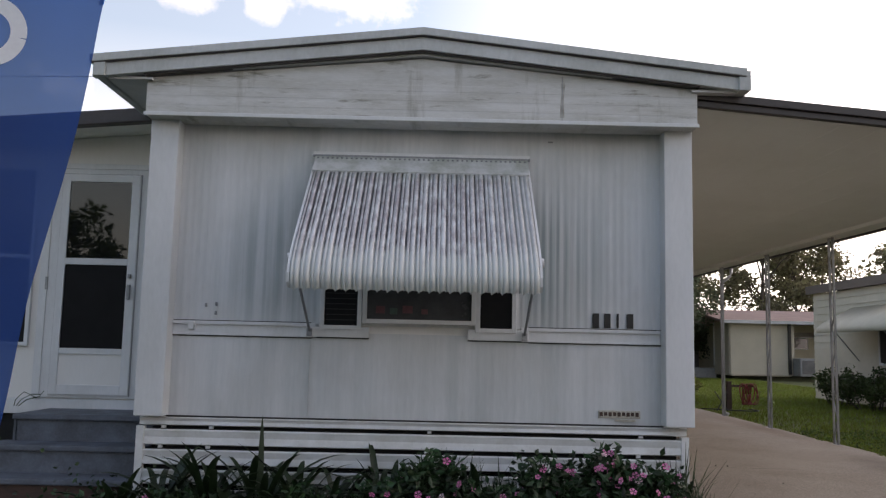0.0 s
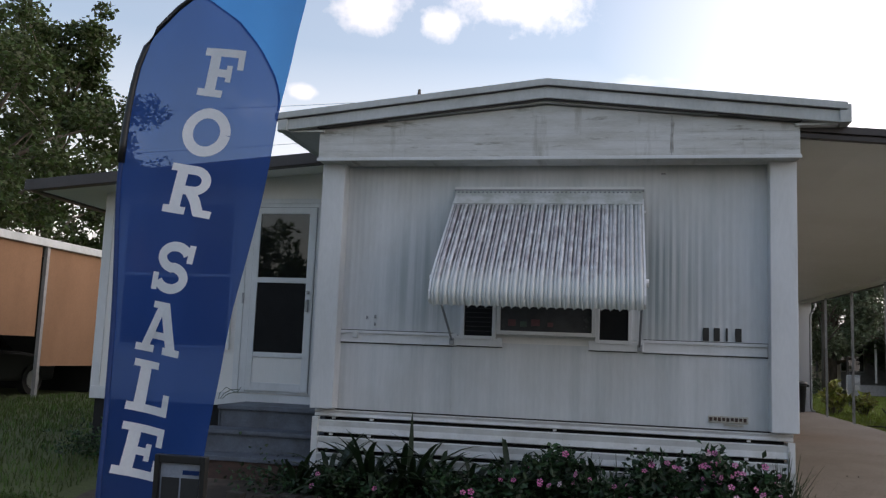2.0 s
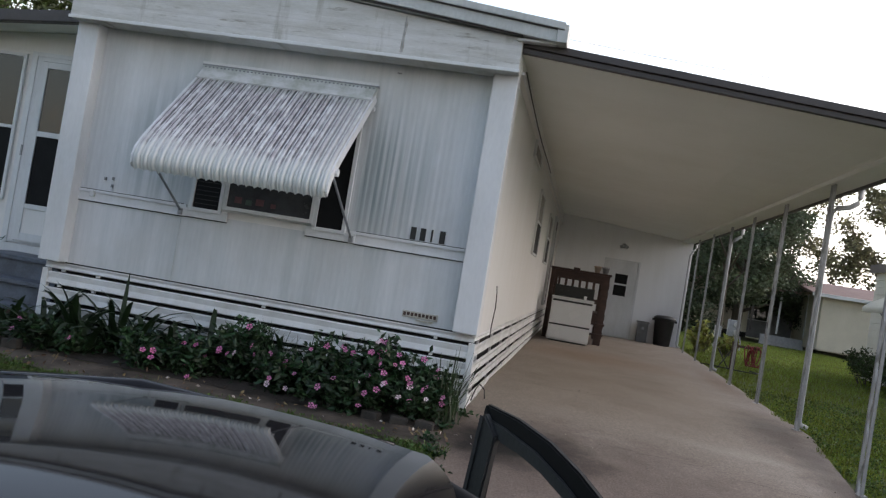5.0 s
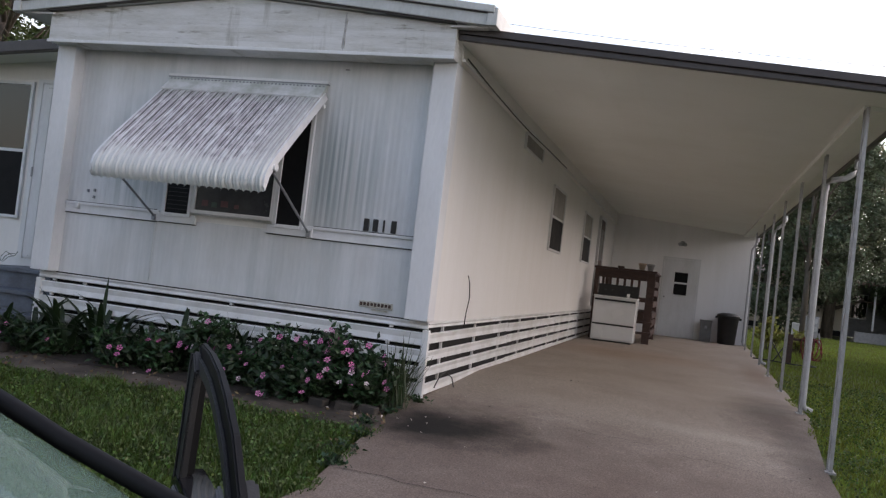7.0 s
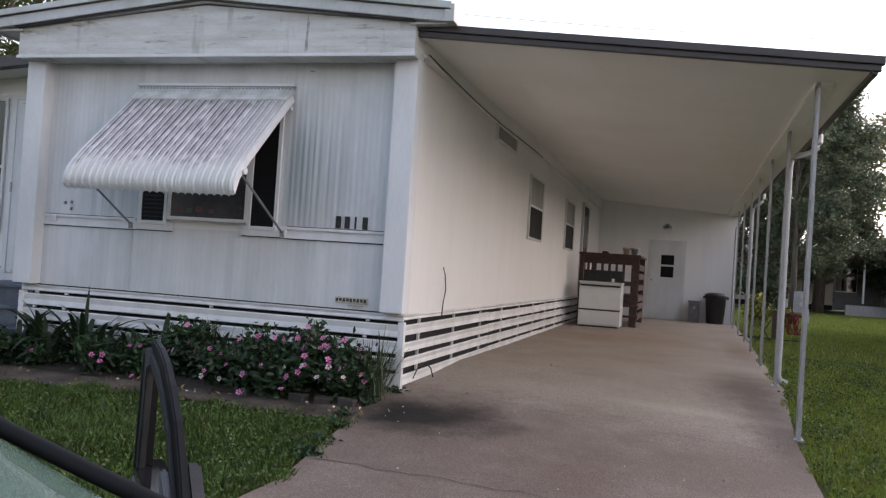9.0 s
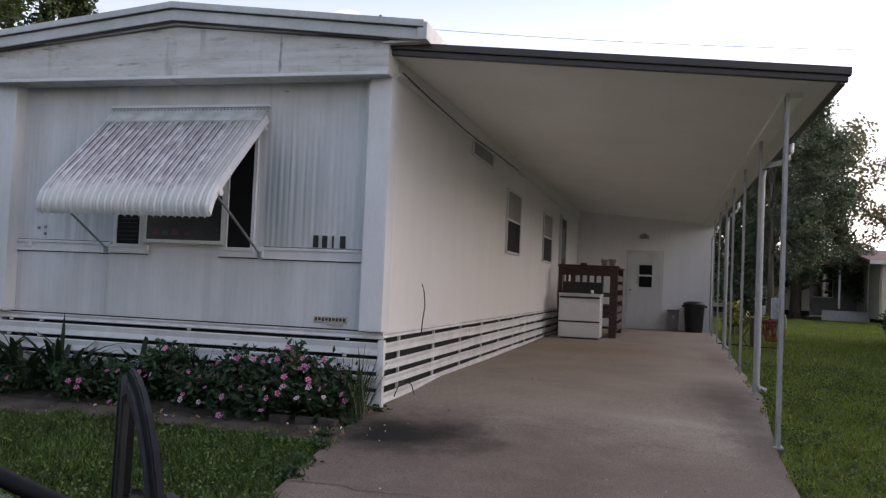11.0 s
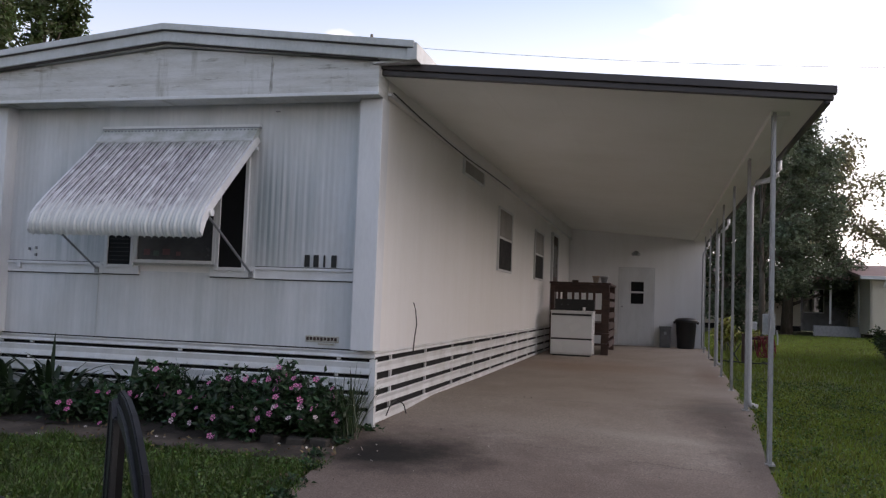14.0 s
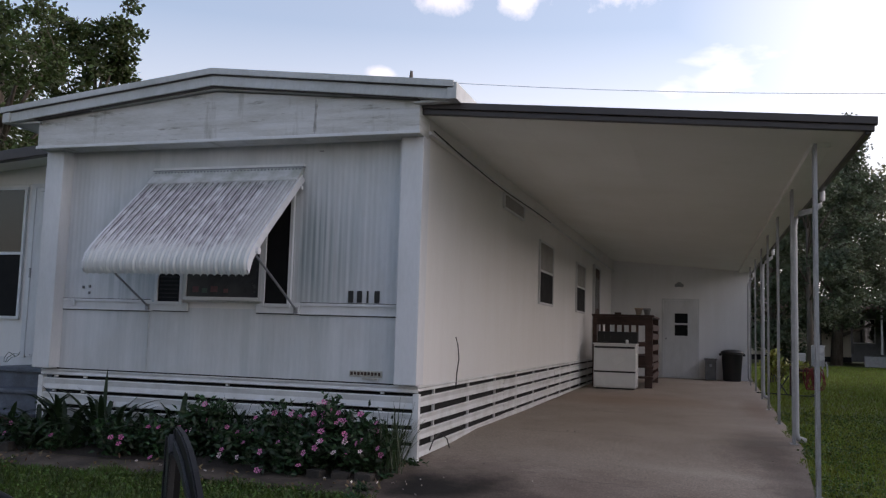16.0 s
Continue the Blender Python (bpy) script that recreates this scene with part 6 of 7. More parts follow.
# ---- trees ----
def tree(name, x, y, height, spread, leaves, label, base=0.3, seed=1, leaf=0.3, material=None, trunk=0.25, cone=False, lobes=14, ground_z=None, clump=1.0):
    """A tapered trunk with limbs, and a crown of leaf clumps round their ends."""
    r = np.random.default_rng(seed)
    z0 = gz(y) - 0.05 if ground_z is None else ground_z
    t = thing(name, (x, y, z0), label, "tree")
    bm = bmesh.new()
    top = z0 + height * 0.8
    lean = r.normal(0, 0.02 * height, 2)
    tube(bm, [(x, y, z0), (x + lean[0] * 0.3, y + lean[1] * 0.3, z0 + height * 0.25), (x + lean[0], y + lean[1], z0 + height * 0.5), (x + lean[0] * 1.3, y + lean[1] * 1.3, top)], trunk, 9, trunk * 0.2)
    clumps = []
    for i in range(lobes):
        f = (i + r.random()) / lobes
        h = base + (1 - base) * f
        if cone:
            q = spread * (1.05 - f) ** 0.6 * r.uniform(0.45, 0.9)
        else:
            q = spread * math.sin(math.pi * (0.18 + 0.72 * f)) * r.uniform(0.35, 0.95)
        a = i * 2.4 + r.normal(0, 0.3)
        c = Vector((x + lean[0] + q * math.cos(a), y + lean[1] + q * math.sin(a), z0 + height * (h - 0.05)))
        s = Vector((x + lean[0] * h, y + lean[1] * h, z0 + height * max(0.12, h * 0.72 - 0.06)))
        tube(bm, [s, s.lerp(c, 0.5) + Vector((0, 0, 0.03 * height)), c], trunk * 0.32, 5, trunk * 0.06)
        for k in range(4):
            e = c + Vector(r.normal(0, 0.16 * spread, 3))
            tube(bm, [c, e], trunk * 0.07, 4, trunk * 0.02)
            clumps.append((e, clump * spread * r.uniform(0.16, 0.3)))
        clumps.append((c, clump * spread * r.uniform(0.2, 0.34)))
    part("trunk", bm, M_BARK, t, smooth=True)
    w = np.array([q ** 2 for _, q in clumps])
    k = r.choice(len(clumps), leaves, p=w / w.sum())
    c = np.array([clumps[i][0][:] for i in k])
    q = np.array([clumps[i][1] for i in k])
    d = r.normal(size=(leaves, 3))
    d /= np.linalg.norm(d, axis=1)[:, None]
    c = c + d * (q * r.random(leaves) ** 0.45)[:, None] * np.array([1, 1, 0.75])
    under(new("crown", leaf_cloud("crown", c, leaf, leaf * 0.62, material or M_LEAF, 0.0, 0.7, seed + 1)), t)


tree("oak_tree", -27.7, 25, 17, 7.6, 25000, "large dark green oak behind the neighbouring carport", 0.28, 41, 0.27, M_LEAF, 0.45, lobes=26, clump=0.52)
tree("oak_tree", -21.5, 31, 9.5, 4.5, 12000, "smaller oak beyond the neighbouring carport", 0.15, 42, 0.26, M_LEAF, 0.25, clump=0.6)
tree("oak_tree", -32.3, 36, 21.0, 4.9, 25000, "tall oak further back", 0.2, 43, 0.34, M_LEAF, 0.4, lobes=30, clump=0.72)
tree("cypress_tree", 10.4, 35, 11.0, 2.8, 34000, "tall dense dark green tree on the lawn", 0.2, 44, 0.16, M_LEAFDARK, 0.28, cone=True, lobes=30)
tree("cypress_tree", 8.5, 27.5, 9.0, 2.3, 18000, "slender dark tree near the meter post", 0.36, 45, 0.16, M_LEAFDARK, 0.14, lobes=12)
tree("cypress_tree", 7.4, 31, 9.5, 3.0, 26000, "broad dark tree behind the store room", 0.1, 46, 0.17, M_LEAFDARK, 0.2, lobes=22)
r = np.random.default_rng(77)
for i in range(17):
    x = 4 + i * 4.2 + r.uniform(-1, 1)
    y = 58 + r.uniform(-6, 10) - 0.25 * x
    tree("background_tree", x, y, r.uniform(8.5, 12.5), r.uniform(3.0, 4.6), 8500, "distant olive-green tree against the bright sky", 0.22, 200 + i, 0.27, M_LEAFHAZY, 0.2, lobes=17, clump=0.95)
for i, (x, y, h, s) in enumerate(((20, 27, 9.5, 3.2), (26, 24, 8.5, 3.0), (-16, 46, 9, 4), (-6, 52, 9, 4))):
    tree("background_tree", x, y, h, s, 7000, "leafy tree behind the neighbouring house", 0.3, 300 + i, 0.22, M_LEAFHAZY, 0.2, lobes=12)
# trees across the street, which the glass mirrors
for i in range(1, 9):
    tree("street_tree", -26 + i * 6.5 + r.uniform(-1.5, 1.5), -34 + r.uniform(-4, 4), r.uniform(5.5, 8.5), r.uniform(2.6, 3.6), 3600, "leafy green tree across the street", 0.2, 400 + i, 0.4, M_LEAF, 0.25, lobes=12, ground_z=-0.42)


def bush(name, x, y, rx, ry, h, n, leaf, material, label, seed):
    r = np.random.default_rng(seed)
    t = thing(name, (x, y, gz(y) - 0.03), label, "bush")
    bm = bmesh.new()
    tips = []
    for i in range(16):
        a, q = r.uniform(0, 6.283), math.sqrt(r.random())
        p = Vector((x + rx * q * math.cos(a), y + ry * q * math.sin(a), gz(y) + h * (1 - 0.45 * q * q) * r.uniform(0.7, 1.05)))
        tube(bm, [(x + 0.3 * rx * math.cos(a), y + 0.3 * ry * math.sin(a), gz(y) - 0.03), p], 0.012, 4, 0.005)
        tips.append(p)
    tagged(part("stem", bm, M_BARK, t), kind="stuff")
    k = r.integers(0, len(tips), n)
    c = np.array([tips[i][:] for i in k])
    f = r.random(n)[:, None] ** 0.5
    root = np.array([x, y, gz(y)])
    c = root + (c - root) * (0.35 + 0.65 * f) + r.normal(0, 0.09 * max(rx, 0.6), (n, 3))
    c[:, 2] = np.maximum(c[:, 2], gz(y) + 0.02)
    under(new("foliage", leaf_cloud("foliage", c, leaf, leaf * 0.5, material, 0.3, 0.6, seed)), t)


bush("croton_bush", 6.47, 17.4, 0.36, 0.38, 0.85, 420, 0.17, M_YELLOW, "yellow-green croton bush beside the carport slab", 61)
bush("croton_bush", 7.2, 17.3, 0.3, 0.3, 0.55, 260, 0.17, M_YELLOW, "low yellow-green croton beside the slab", 62)
for i, y in enumerate((8.2, 9.8, 11.4, 13.0, 14.6)):
    bush("hedge_bush", 10.1, y, 0.75, 0.9, 0.95, 2600, 0.08, M_LEAF, "dark green hedge bush before the neighbouring house", 70 + i)

# ---- the feather flag and the notice board on the lawn ----
flag = thing("feather_flag", (-1.66, -4.0, gz(-4.0) - 0.03), "tall blue feather flag lettered FOR SALE on a black pole", "flag")
FL = ([0.42, 1.2, 1.7, 2.12, 2.5, 2.76, 2.94, 3.08, 3.28, 3.45, 3.56], [-1.655, -1.69, -1.70, -1.71, -1.69, -1.66, -1.59, -1.42, -1.15, -0.92, -0.78])
FR = ([0.42, 0.77, 0.95, 1.17, 1.49, 1.79, 2.01, 2.23, 2.48, 2.68, 2.88, 3.05, 3.56], [-1.20, -1.15, -1.12, -1.08, -1.05, -1.0, -0.96, -0.92, -0.88, -0.83, -0.80, -0.77, -0.74])
FS = ([2.50, 2.57, 2.65, 2.80, 2.95, 3.08, 3.15], [-0.872, -0.876, -0.90, -0.99, -1.12, -1.30, -1.42])


def flag_y(x, z):
    return -4.0 + 0.022 * math.sin(3.1 * z + 5 * x) + 0.012 * math.sin(9 * x + 2.2 * z) + 0.006 * math.sin(23 * x - 2.0 * z)


def cloth(name, base, lights, grain):
    m = mat(name, base, 0.45, other=[v * 0.75 for v in base], scale=1.5, mix=0.5, fine=160, fine_mix=0.08, bump=0.03)
    nt = m.node_tree
    N, L = nt.nodes.new, nt.links.new
    b, out = nt.nodes["Principled BSDF"], nt.nodes["Material Output"]
    tr, mx = N("ShaderNodeBsdfTransparent"), N("ShaderNodeMixShader")
    tl, m2 = N("ShaderNodeBsdfTranslucent"), N("ShaderNodeMixShader")
    tr.inputs["Color"].default_value = (*lights, 1)
    tl.inputs["Color"].default_value = (*[min(1.0, 1.8 * v) for v in base], 1)
    m2.inputs[0].default_value = 0.5
    L(b.outputs[0], m2.inputs[1])
    L(tl.outputs[0], m2.inputs[2])
    mx.inputs[0].default_value = grain
    L(m2.outputs[0], mx.inputs[1])
    L(tr.outputs[0], mx.inputs[2])
    L(mx.outputs[0], out.inputs[0])
    return m


M_FLAG = cloth("blue_flag_cloth", (0.008, 0.040, 0.18), (0.38, 0.54, 0.78), 0.18)
M_FLAGTOP = cloth("light_blue_flag_cloth", (0.02, 0.17, 0.45), (0.35, 0.65, 0.95), 0.14)
M_SLEEVE = mat("navy_sleeve_cloth", (0.007, 0.04, 0.17), 0.6, scale=3, mix=0.4, bump=0.03)
M_SHEET = mat("grey_blue_print", (0.25, 0.28, 0.33), 0.6, other=(0.16, 0.18, 0.22), scale=9, mix=0.6, bump=0.02)
M_LETTER = mat("white_print", (0.78, 0.78, 0.80), 0.6, scale=3, mix=0.15, bump=0.02)


def flag_panel(left, right, z0, z1, rows=48, cols=12, back=0.0):
    p = []
    for z in np.linspace(z0, z1, rows):
        a, b = left(z), right(z)
        p += [(x, flag_y(x, z) + back, z) for x in np.linspace(a, b, cols)]
    return sheet(p, rows, cols)


def eased(z, table):
    """Interpolates a table with its corners rounded off."""
    z = float(z)
    return float(np.mean(np.interp(np.clip(z + np.linspace(-0.09, 0.09, 9), table[0][0], table[0][-1]), *table)))


f_left = lambda z: eased(z, FL)
f_right = lambda z: eased(z, FR)
f_split = lambda z: min(f_right(z), max(f_left(z), float(np.interp(z, *FS)))) if z > 2.50 else f_right(z)
part("cloth", flag_panel(f_left, f_split, 0.42, 3.12), M_FLAG, flag, "translucent deep blue cloth", True)
part("cloth_top", flag_panel(lambda z: f_split(z) - 0.015, f_right, 2.48, 3.56, back=0.004), M_FLAGTOP, flag, "lighter blue upper corner", True)
pole_pts = [(-1.665, -3.995, gz(-4.0) - 0.09), (-1.665, -3.995, 0.42)] + [(f_left(z) - 0.006, flag_y(f_left(z), z), z) for z in np.linspace(0.6, 3.55, 30)]
split_at = next(i for i, p in enumerate(pole_pts) if p[2] > 2.55)
part("pole", tube(bmesh.new(), pole_pts[:2], 0.013, 8), M_BLACK, flag, "black pole foot", True)
part("pole_sleeve", tube(bmesh.new(), pole_pts[1:split_at + 1], 0.014, 8, 0.012), M_SLEEVE, flag, "navy cloth sleeve round the pole", True)
part("pole", tube(bmesh.new(), pole_pts[split_at - 4:], 0.020, 8, 0.009), M_BLACK, flag, "curved black pole tip in its dark sleeve", True)


def ribbon(points, width):
    """A flat stroke along points, as an outline."""
    lft, rgt = [], []
    for i, p in enumerate(points):
        a, b = points[max(i - 1, 0)], points[min(i + 1, len(points) - 1)]
        d = Vector((b[0] - a[0], b[1] - a[1])).normalized()
        lft.append((p[0] - d.y * width / 2, p[1] + d.x * width / 2))
        rgt.append((p[0] + d.y * width / 2, p[1] - d.x * width / 2))
    return lft, rgt


def arc(cx, cy, rx, ry, a0, a1, n=14):
    return [(cx + rx * math.cos(radians(a0 + (a1 - a0) * i / n)), cy + ry * math.sin(radians(a0 + (a1 - a0) * i / n))) for i in range(n + 1)]


RECTS = {
    "F": [(0.14, 0.38, 0, 1), (0.0, 0.92, 0.84, 1), (0.38, 0.64, 0.42, 0.58), (0.0, 0.55, 0, 0.15), (0.78, 0.92, 0.60, 0.84), (0.56, 0.68, 0.33, 0.67)],
    "O": [],
    "R": [(0.12, 0.35, 0, 1), (0.0, 0.48, 0, 0.15), (0.0, 0.35, 0.85, 1), (0.68, 1.0, 0, 0.15)],
    "S": [(0.76, 0.88, 0.62, 0.98), (0.06, 0.18, 0.02, 0.36)],
    "A": [(0.27, 0.74, 0.27, 0.41), (-0.04, 0.36, 0, 0.14), (0.58, 1.0, 0, 0.14), (0.22, 0.6, 0.87, 1.0)],
    "L": [(0.14, 0.38, 0, 1), (0.0, 0.55, 0.86, 1), (0.0, 0.92, 0, 0.16), (0.77, 0.92, 0.16, 0.42)],
    "E": [(0.14, 0.38, 0, 1), (0.0, 0.9, 0.85, 1), (0.76, 0.9, 0.64, 0.85), (0.38, 0.62, 0.42, 0.57), (0.55, 0.67, 0.33, 0.66), (0.0, 0.92, 0, 0.16), (0.78, 0.92, 0.16, 0.38)],
}
CURVES = {
    "O": [(arc(0.47, 0.5, 0.385, 0.40, 0, 360, 36), 0.21)],
    "R": [([(0.34, 0.91)] + arc(0.52, 0.70, 0.24, 0.21, 90, -90) + [(0.34, 0.49)], 0.18), ([(0.5, 0.47), (0.64, 0.3), (0.76, 0.06)], 0.21)],
    "S": [(arc(0.49, 0.70, 0.29, 0.215, 20, 260, 18) + arc(0.47, 0.29, 0.30, 0.215, 80, -160, 18), 0.19)],
    "A": [([(0.15, 0.05), (0.44, 0.95)], 0.17), ([(0.80, 0.05), (0.50, 0.95)], 0.23)],
}


def letter(ch, cx, cz_, size):
    """A slab-serif capital, laid on the cloth."""
    bm = bmesh.new()
    lean = radians(-8.5)
    lift = [0.006]

    def put(u, v):
        a, b = (u - 0.46) * size, (v - 0.5) * size
        x, z = cx + a * math.cos(lean) - b * math.sin(lean), cz_ + a * math.sin(lean) + b * math.cos(lean)
        return bm.verts.new((x, flag_y(x, z) - lift[0], z))
    for a, b, c, d in RECTS[ch]:
        n = 5
        for i in range(n):
            for j in range(n):
                f = [(a + (b - a) * (i + di) / n, c + (d - c) * (j + dj) / n) for di, dj in ((0, 0), (1, 0), (1, 1), (0, 1))]
                bm.faces.new([put(*q) for q in f])
        lift[0] += 0.0004
    for pts_, w in CURVES.get(ch, []):
        lf, rg = ribbon(pts_, w)
        for i in range(len(lf) - 1):
            bm.faces.new([put(*q) for q in (lf[i], rg[i], rg[i + 1], lf[i + 1])])
        lift[0] += 0.0004
    part("letter", bm, M_LETTER, flag, "white slab-serif letter " + ch)


for ch, cx, cz_ in (("F", -1.21, 2.69), ("O", -1.27, 2.385), ("R", -1.32, 2.085), ("S", -1.37, 1.70), ("A", -1.42, 1.405), ("L", -1.46, 1.115), ("E", -1.495, 0.81)):
    letter(ch, cx, cz_, 0.25)

flag.location += Vector((-0.11, 0.0, 0.04))

board = thing("notice_board", (-1.21, -4.17, gz(-4.17) - 0.03), "small black-framed notice board with a printed sheet", "notice board")
part("stake", boxes((-1.225, -1.195, -4.15, -4.13, gz(-4.15) - 0.1, 0.5)), M_BLACK, board)
part("frame", boxes((-1.335, -1.31, -4.19, -4.15, 0.36, 0.80), (-1.11, -1.085, -4.19, -4.15, 0.36, 0.80), (-1.31, -1.11, -4.19, -4.15, 0.765, 0.80), (-1.31, -1.11, -4.19, -4.15, 0.36, 0.39), bevel=0.004), M_BLACK, board, "black frame")
part("sheet", boxes((-1.31, -1.11, -4.17, -4.16, 0.39, 0.765)), M_SHEET, board, "grey-blue printed sheet")
for x0, x1, z0, z1 in ((-1.30, -1.215, 0.60, 0.70), (-1.205, -1.12, 0.60, 0.70), (-1.30, -1.215, 0.48, 0.585), (-1.205, -1.12, 0.48, 0.585)):
    part("photo", boxes((x0, x1, -4.174, -4.169, z0, z1)), M_PLASTIC, board, "dark photograph")
part("title_bar", boxes((-1.20, -1.12, -4.174, -4.169, 0.715, 0.735)), M_FLAG, board, "blue printed bar")

board.location += Vector((-0.07, 0.0, 0.07))

# ---- hose reel, meters ----
reel = thing("hose_reel", (6.17, 11.68, gz(11.68)), "red garden hose coiled on a dark wooden post", "hose reel")
g = gz(11.68) - 0.03
part("post", boxes((6.09, 6.19, 11.68, 11.78, g, g + 0.62), bevel=0.006), M_BROWNWOOD, reel)
part("crossbar", boxes((6.15, 6.67, 11.70, 11.74, g + 0.5, g + 0.55)), M_BROWNWOOD, reel)
for k in range(7):
    a = 0.17 + 0.012 * k
    part("hose_loop", tube(bmesh.new(), [(6.40 + 0.045 * k + (0.05 + 0.009 * k) * math.cos(t) + 0.022 * math.sin(2 * t + 1.7 * k), 11.62 + 0.016 * k, g + 0.36 + (a + 0.05 - 0.012 * k) * math.sin(t)) for t in np.linspace(0, 6.283, 20)], 0.013, 6), M_RED, reel, "red hose loop", True)
for s in (-1, 1):
    part("leg", tube(bmesh.new(), [(5.92 - 0.12 * s, 11.48, g), (5.92 + 0.14 * s, 11.58, g + 0.42)], 0.012, 6), M_BLACK, reel, "black folding leg")
part("hose_end", tube(bmesh.new(), [(6.47, 11.48, g + 0.05), (6.62, 11.28, g + 0.04), (6.52, 11.13, g + 0.035), (6.17, 11.23, g + 0.035), (5.67, 11.28, gz(11.28) + 0.025), (5.42, 11.33, gz(11.28) + 0.025)], 0.013, 6), M_BLACK, reel, "black hose end on the slab", True)
reel.location += Vector((0.27, 0.0, 0.03))

meter = thing("meter_post", (8.10, 21.95, gz(21.95)), "grey electric meter boxes with two round dials", "electric meter")
g = gz(21.95) - 0.03
part("leg", boxes((7.97, 8.01, 21.95, 22.00, g, g + 0.4), (8.21, 8.25, 21.95, 22.00, g, g + 0.4)), M_METER, meter)
part("box", boxes((7.91, 8.29, 21.89, 22.05, g + 0.35, g + 1.02), bevel=0.02), M_METER, meter)
for z in (0.62, 0.87):
    part("dial", tube(bmesh.new(), [(8.17, 21.89, g + z), (8.17, 21.81, g + z)], 0.085, 18), M_SPOUT, meter, "round glass dial")
part("conduit", tube(bmesh.new(), [(8.33, 21.95, g + 0.5), (8.37, 21.95, g + 0.3), (8.37, 21.95, g)], 0.025, 8), M_METER, meter)
pedestal = thing("utility_pedestal", (7.65, 22.15, gz(22.15)), "pale utility pedestal on the lawn", "pedestal")
part("box", boxes((7.55, 7.75, 22.05, 22.25, gz(22.15) - 0.03, gz(22.15) + 0.68), bevel=0.03), M_SPOUT, pedestal)
part("cap", boxes((7.54, 7.76, 22.04, 22.26, gz(22.15) + 0.62, gz(22.15) + 0.72), bevel=0.03), M_SPOUT, pedestal)


# ---- neighbouring houses ----
def lap_wall(owner, x0, x1, z0, z1, y, axis="x", out=-1, step=0.2):
    """Lapped siding: each board leans out at its foot."""
    core = part("wall", boxes((x0, x1, y - 0.04, y + 0.04, z0, z1) if axis == "x" else (y - 0.04, y + 0.04, x0, x1, z0, z1)), M_CREAM, owner)
    n = max(1, round((z1 - z0) / step))
    for i in range(n):
        a, b = z0 + (z1 - z0) * i / n, z0 + (z1 - z0) * (i + 1) / n
        p = [(y + out * 0.075, a), (y + out * 0.05, b), (y + out * 0.03, b), (y + out * 0.03, a)]
        part("board", prism(p, "x" if axis == "x" else "y", x0, x1) if axis == "x" else prism([(u, v) for u, v in p], "y", x0, x1), M_CREAM, core)


east = thing("neighbouring_house", (14, 11, 0.2), "cream lap-sided house with a window awning across the lawn", "house")
lap_wall(east, 1.0, 19.0, 0.25, 3.2, 12.0, axis="y", out=-1)
lap_wall(east, 12.0, 16.0, 0.25, 3.2, 19.0, out=1)
part("wall", boxes((12.06, 16.0, 1.0, 18.95, 0.1, 3.2)), M_CREAM, east)
part("roof", boxes((11.85, 16.2, 0.8, 19.2, 3.33, 3.43)), M_PINKROOF, east)
part("fascia", boxes((11.8, 11.87, 0.8, 19.2, 3.2, 3.43)), M_BROWN, east, "dark roof edge")
part("vent", lathe([(0.16, 3.42), (0.16, 3.55), (0.26, 3.56), (0.22, 3.68), (0.08, 3.72)], (13.0, 16.2), 14), M_SPOUT, east, smooth=True)
sash(east, 12.4, 15.25, 1.30, 2.45, 11.915, None, axis="y", out=-1, frame_w=0.06, upper=M_SCREEN)
for y in (13.35, 14.3):
    part("mullion", boxes((11.87, 11.90, y, y + 0.06, 1.30, 2.45)), M_TRIM, east)
aw = part("awning", prism([(12.0, 2.75), (11.15, 2.28), (11.0, 2.16), (10.97, 2.02), (11.0, 2.02), (11.06, 2.14), (11.2, 2.24), (12.0, 2.68)], "y", 11.9, 16.7), M_AWNTAN, east, "cream window awning", True)
for y in (12.3, 14.0, 16.4):
    part("awning_arm", tube(bmesh.new(), [(11.2, y, 2.22), (11.97, y, 1.3)], 0.014, 6), M_STEEL, aw)

east.location += Vector((-1.0, -1.2, 0))

north = thing("neighbouring_house", (13, 36, 0.6), "low cream house with a faded red roof and a screened porch", "house")
lap_wall(north, 13.4, 16.3, 0.55, 2.95, 32.2)
lap_wall(north, 32.2, 36.0, 0.55, 2.95, 13.4, axis="y", out=-1)
part("wall", boxes((13.5, 16.2, 32.3, 37.0, 0.5, 2.95)), M_CREAM, north)
lap_wall(north, 16.3, 26.0, 0.55, 2.95, 35.5)
lap_wall(north, 2.0, 11.3, 0.55, 3.0, 37.0)
part("wall", boxes((9.8, 26.0, 37.4, 40.0, 0.5, 2.95)), M_CREAM, north)
part("roof", prism([(31.8, 3.0), (37.5, 3.75), (41.0, 3.2), (41.0, 3.1), (37.5, 3.6), (31.8, 2.9)], "x", 12.9, 26.5), M_PINKROOF, north, "faded red roof")
part("roof", prism([(34.0, 3.0), (38.5, 3.6), (42.0, 3.1), (42.0, 3.0), (38.5, 3.45), (34.0, 2.88)], "x", 1.5, 12.9), M_PINKROOF, north, "faded red porch roof")
part("eave_gutter", boxes((12.85, 26.5, 31.7, 31.82, 2.86, 3.0)), M_TRIM, north)
part("downspout", boxes((16.0, 16.12, 32.02, 32.12, 0.6, 2.9)), M_BLACK, north, "black downspout")
part("porch_kerb", boxes((11.45, 13.4, 34.2, 34.4, 0.3, 0.8)), M_METER, north, "low porch wall coloured dim grey")
for x in (9.6, 10.9, 12.1, 13.3):
    part("porch_post", boxes((x, x + 0.08, 34.2, 34.28, 0.9, 2.95)), M_TRIM if x > 11 else M_BROWN, north)
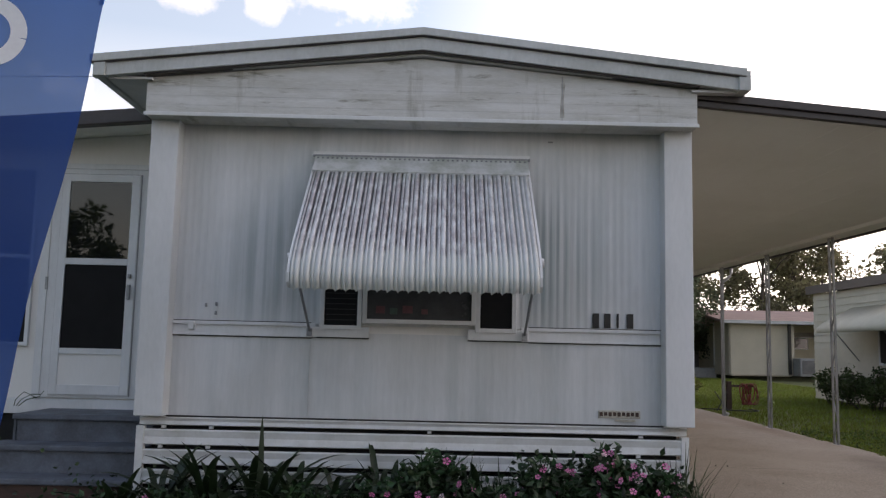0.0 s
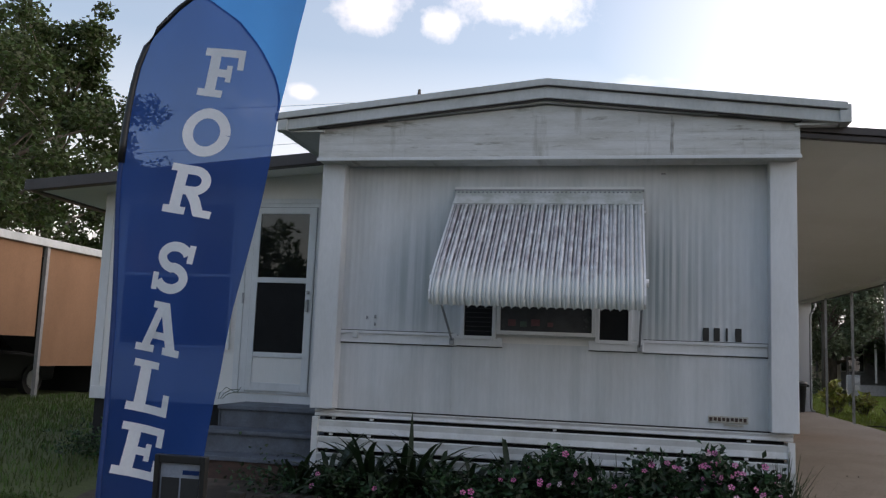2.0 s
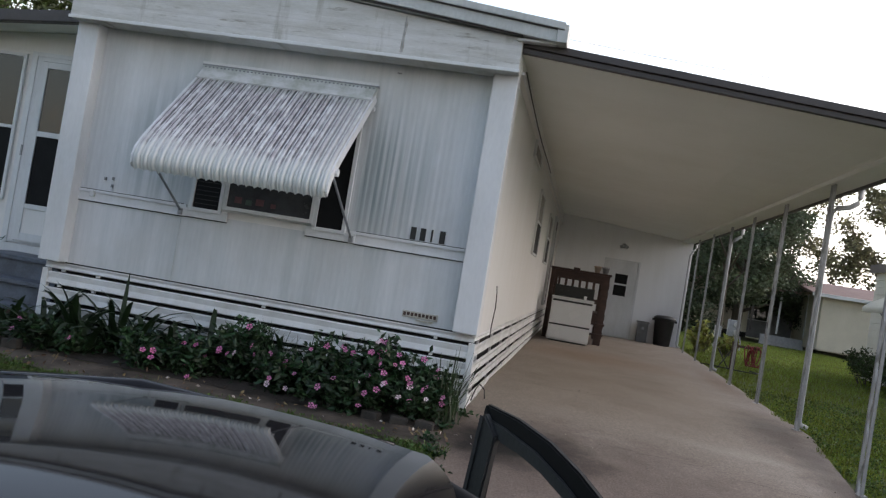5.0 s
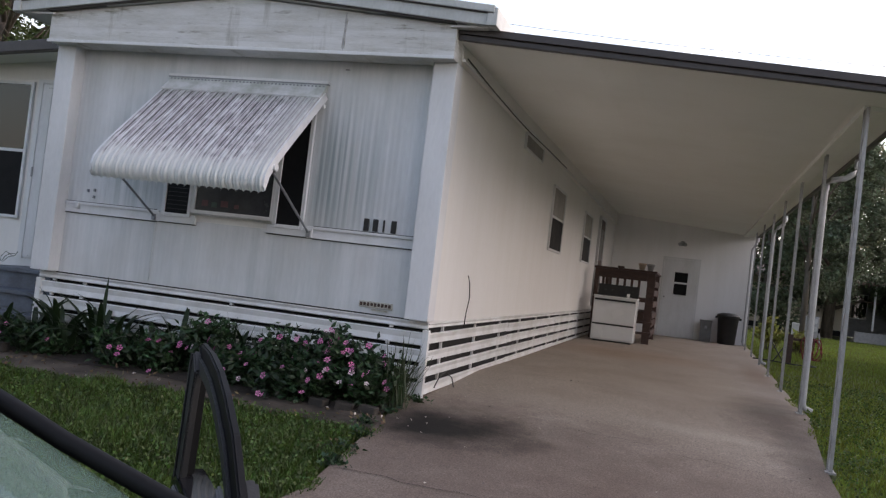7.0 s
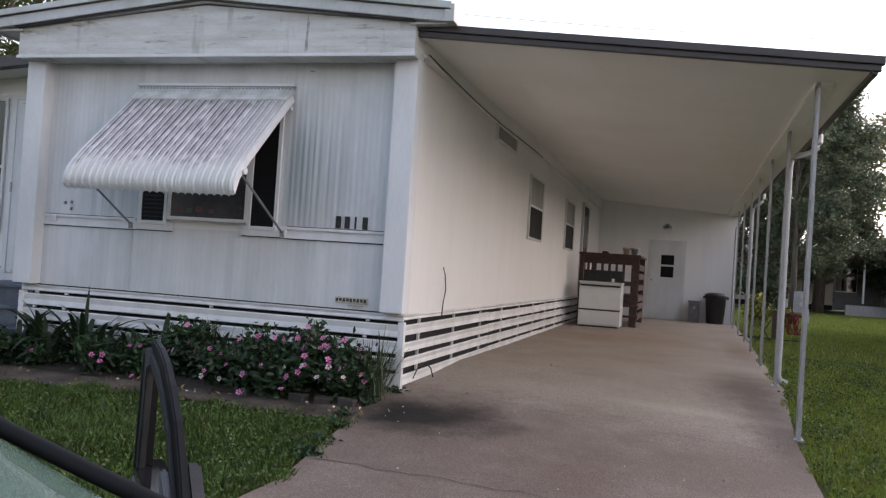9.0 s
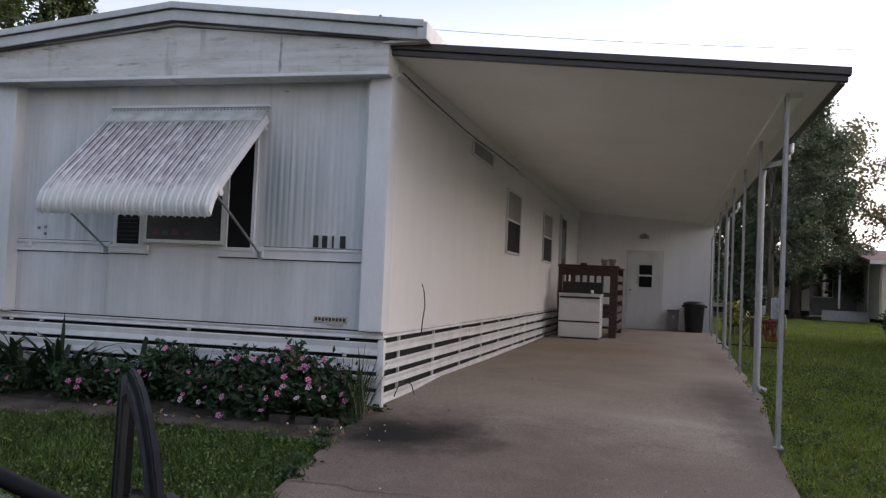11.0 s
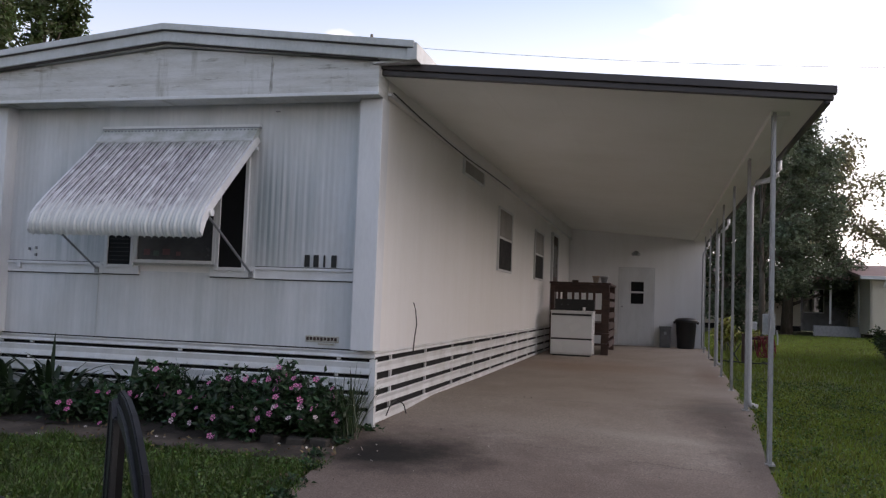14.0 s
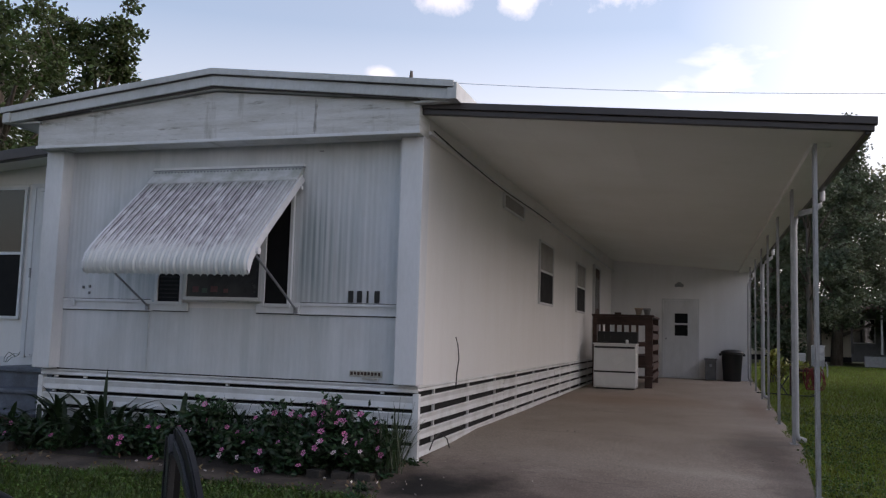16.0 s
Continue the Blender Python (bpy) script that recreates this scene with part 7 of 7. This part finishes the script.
# the porch's shade is put into this wall's dark grey
part("porch_shade_wall", boxes((11.31, 13.4, 36.9, 37.0, 0.5, 2.95)), M_GREYBIN, north, "porch back wall coloured dark grey for its shade")
sash(north, 11.3, 12.3, 1.4, 2.5, 36.88)
sash(north, 6.2, 7.0, 1.4, 2.5, 36.92)
sash(north, 17.6, 18.3, 1.8, 2.4, 35.42)
part("window_hood", prism([(35.4, 2.6), (34.9, 2.35), (34.9, 2.32), (35.4, 2.52)], "x", 17.3, 18.6), M_AWNCLEAN, north)
part("side_band", boxes((2.0, 11.3, 36.9, 37.05, 0.45, 0.7)), M_DARK, north)
unit = thing("air_conditioner", (16.6, 31.6, 0.55), "grey outdoor air conditioner beside the cream wall", "air conditioner")
part("case", boxes((16.2, 17.1, 31.3, 32.1, 0.55, 1.35), bevel=0.03), M_METER, unit)
part("grille", boxes((16.28, 17.02, 31.27, 31.31, 0.65, 1.25)), M_GREYBIN, unit)

west = thing("neighbouring_carport", (-13.5, 5, 0.2), "neighbouring carport closed with tan shade cloths", "carport")
part("roof", prism([(-16.5, 3.55), (-10.75, 3.36), (-10.75, 3.26), (-16.5, 3.45)], "y", -1.0, 10.2), M_ROOF, west, "white metal carport roof")
part("edge", boxes((-10.78, -10.68, -1.0, 10.25, 3.24, 3.40), bevel=0.01), M_EDGE, west, "grey-white roof edge")
for y in (10.0, 7.5, 4.9, 2.2):
    part("post", boxes((-10.8, -10.72, y, y + 0.08, 0.1, 3.26)), M_POST, west)
part("shade_cloth", boxes((-10.80, -10.78, 7.66, 9.95, 0.83, 3.24)), M_TAN, west, "tan shade cloth drawn down")
part("shade_cloth", boxes((-10.80, -10.78, 5.05, 7.42, 1.42, 3.24)), M_TAN, west, "tan shade cloth half raised")
part("shade_cloth", boxes((-10.80, -10.78, 2.35, 4.85, 1.42, 3.24)), M_TAN, west, "tan shade cloth half raised")
part("back_wall", boxes((-16.5, -16.3, -1.0, 10.0, 0.1, 3.5)), M_GREYBIN, west, "dark back wall")
# added dark board: stands in for deep shade and hides the view beyond
part("end_blackout", boxes((-16.3, -10.86, 10.22, 10.3, 0.1, 3.34)), M_PLASTIC, west, "added dark board standing in for the carport's deep shade")


def simple_car(name, x, y, turn, paint, label):
    """A far-off car, mostly hidden: lofted body, cabin and wheels."""
    t = thing(name, (x, y, gz(y) - 0.03), label, "car")
    m = pose(x, y, gz(y) - 0.03, 0, 0, turn)

    def here(bm):
        bm.transform(m)
        return bm
    part("body", here(prism([(-2.1, 0.3), (2.1, 0.3), (2.15, 0.6), (2.0, 0.8), (0.9, 0.92), (-1.9, 0.95), (-2.15, 0.7)], "y", -0.85, 0.85, 0.06)), paint, t)
    part("cabin", here(prism([(-1.7, 0.93), (0.9, 0.93), (0.2, 1.42), (-1.2, 1.42)], "y", -0.72, 0.72, 0.05)), M_GLASSDARK, t)
    part("roof", here(prism([(-1.2, 1.41), (0.2, 1.41), (0.1, 1.46), (-1.1, 1.46)], "y", -0.68, 0.68, 0.02)), paint, t)
    for wx in (-1.35, 1.35):
        for s in (-1, 1):
            wh = part("wheel", here(tube(bmesh.new(), [(wx, s * 0.7, 0.32), (wx, s * 0.88, 0.32)], 0.32, 20)), M_RUBBER, t)
            part("rim", here(tube(bmesh.new(), [(wx, s * 0.87, 0.32), (wx, s * 0.895, 0.32)], 0.2, 14)), M_RIM, wh)


simple_car("pickup_truck", -12.6, 7.4, 90, M_BLACK, "black vehicle parked in the shade of the carport")
simple_car("blue_car", -13.6, 14.5, 80, M_BLUECAR, "bright blue car parked beyond the carport")

# ---- utility pole and wires ----
pole = thing("utility_pole", (-8.25, 28.6, gz(28.6)), "weathered utility pole with wires", "utility pole")
part("shaft", tube(bmesh.new(), [(-8.25, 28.6, gz(28.6) - 0.05), (-8.25, 28.6, 12.8), (-8.25, 28.6, 13.25)], 0.15, 10, 0.06), M_POLE, pole)
part("crossarm", boxes((-8.37, -8.13, 28.3, 28.9, 12.65, 12.8)), M_POLE, pole)


def wire(a, b, sag):
    pts_ = [Vector(a).lerp(Vector(b), f) - Vector((0, 0, 4 * sag * f * (1 - f))) for f in np.linspace(0, 1, 16)]
    part("wire", tube(bmesh.new(), pts_, 0.010, 5), M_CABLE, pole)


wire((-8.25, 28.6, 12.8), (36, 30, 11.4), 0.9)
wire((-8.25, 28.6, 12.8), (-50, 28, 13.0), 0.5)
wire((-8.25, 28.6, 11.2), (-50, 28, 10.6), 0.7)
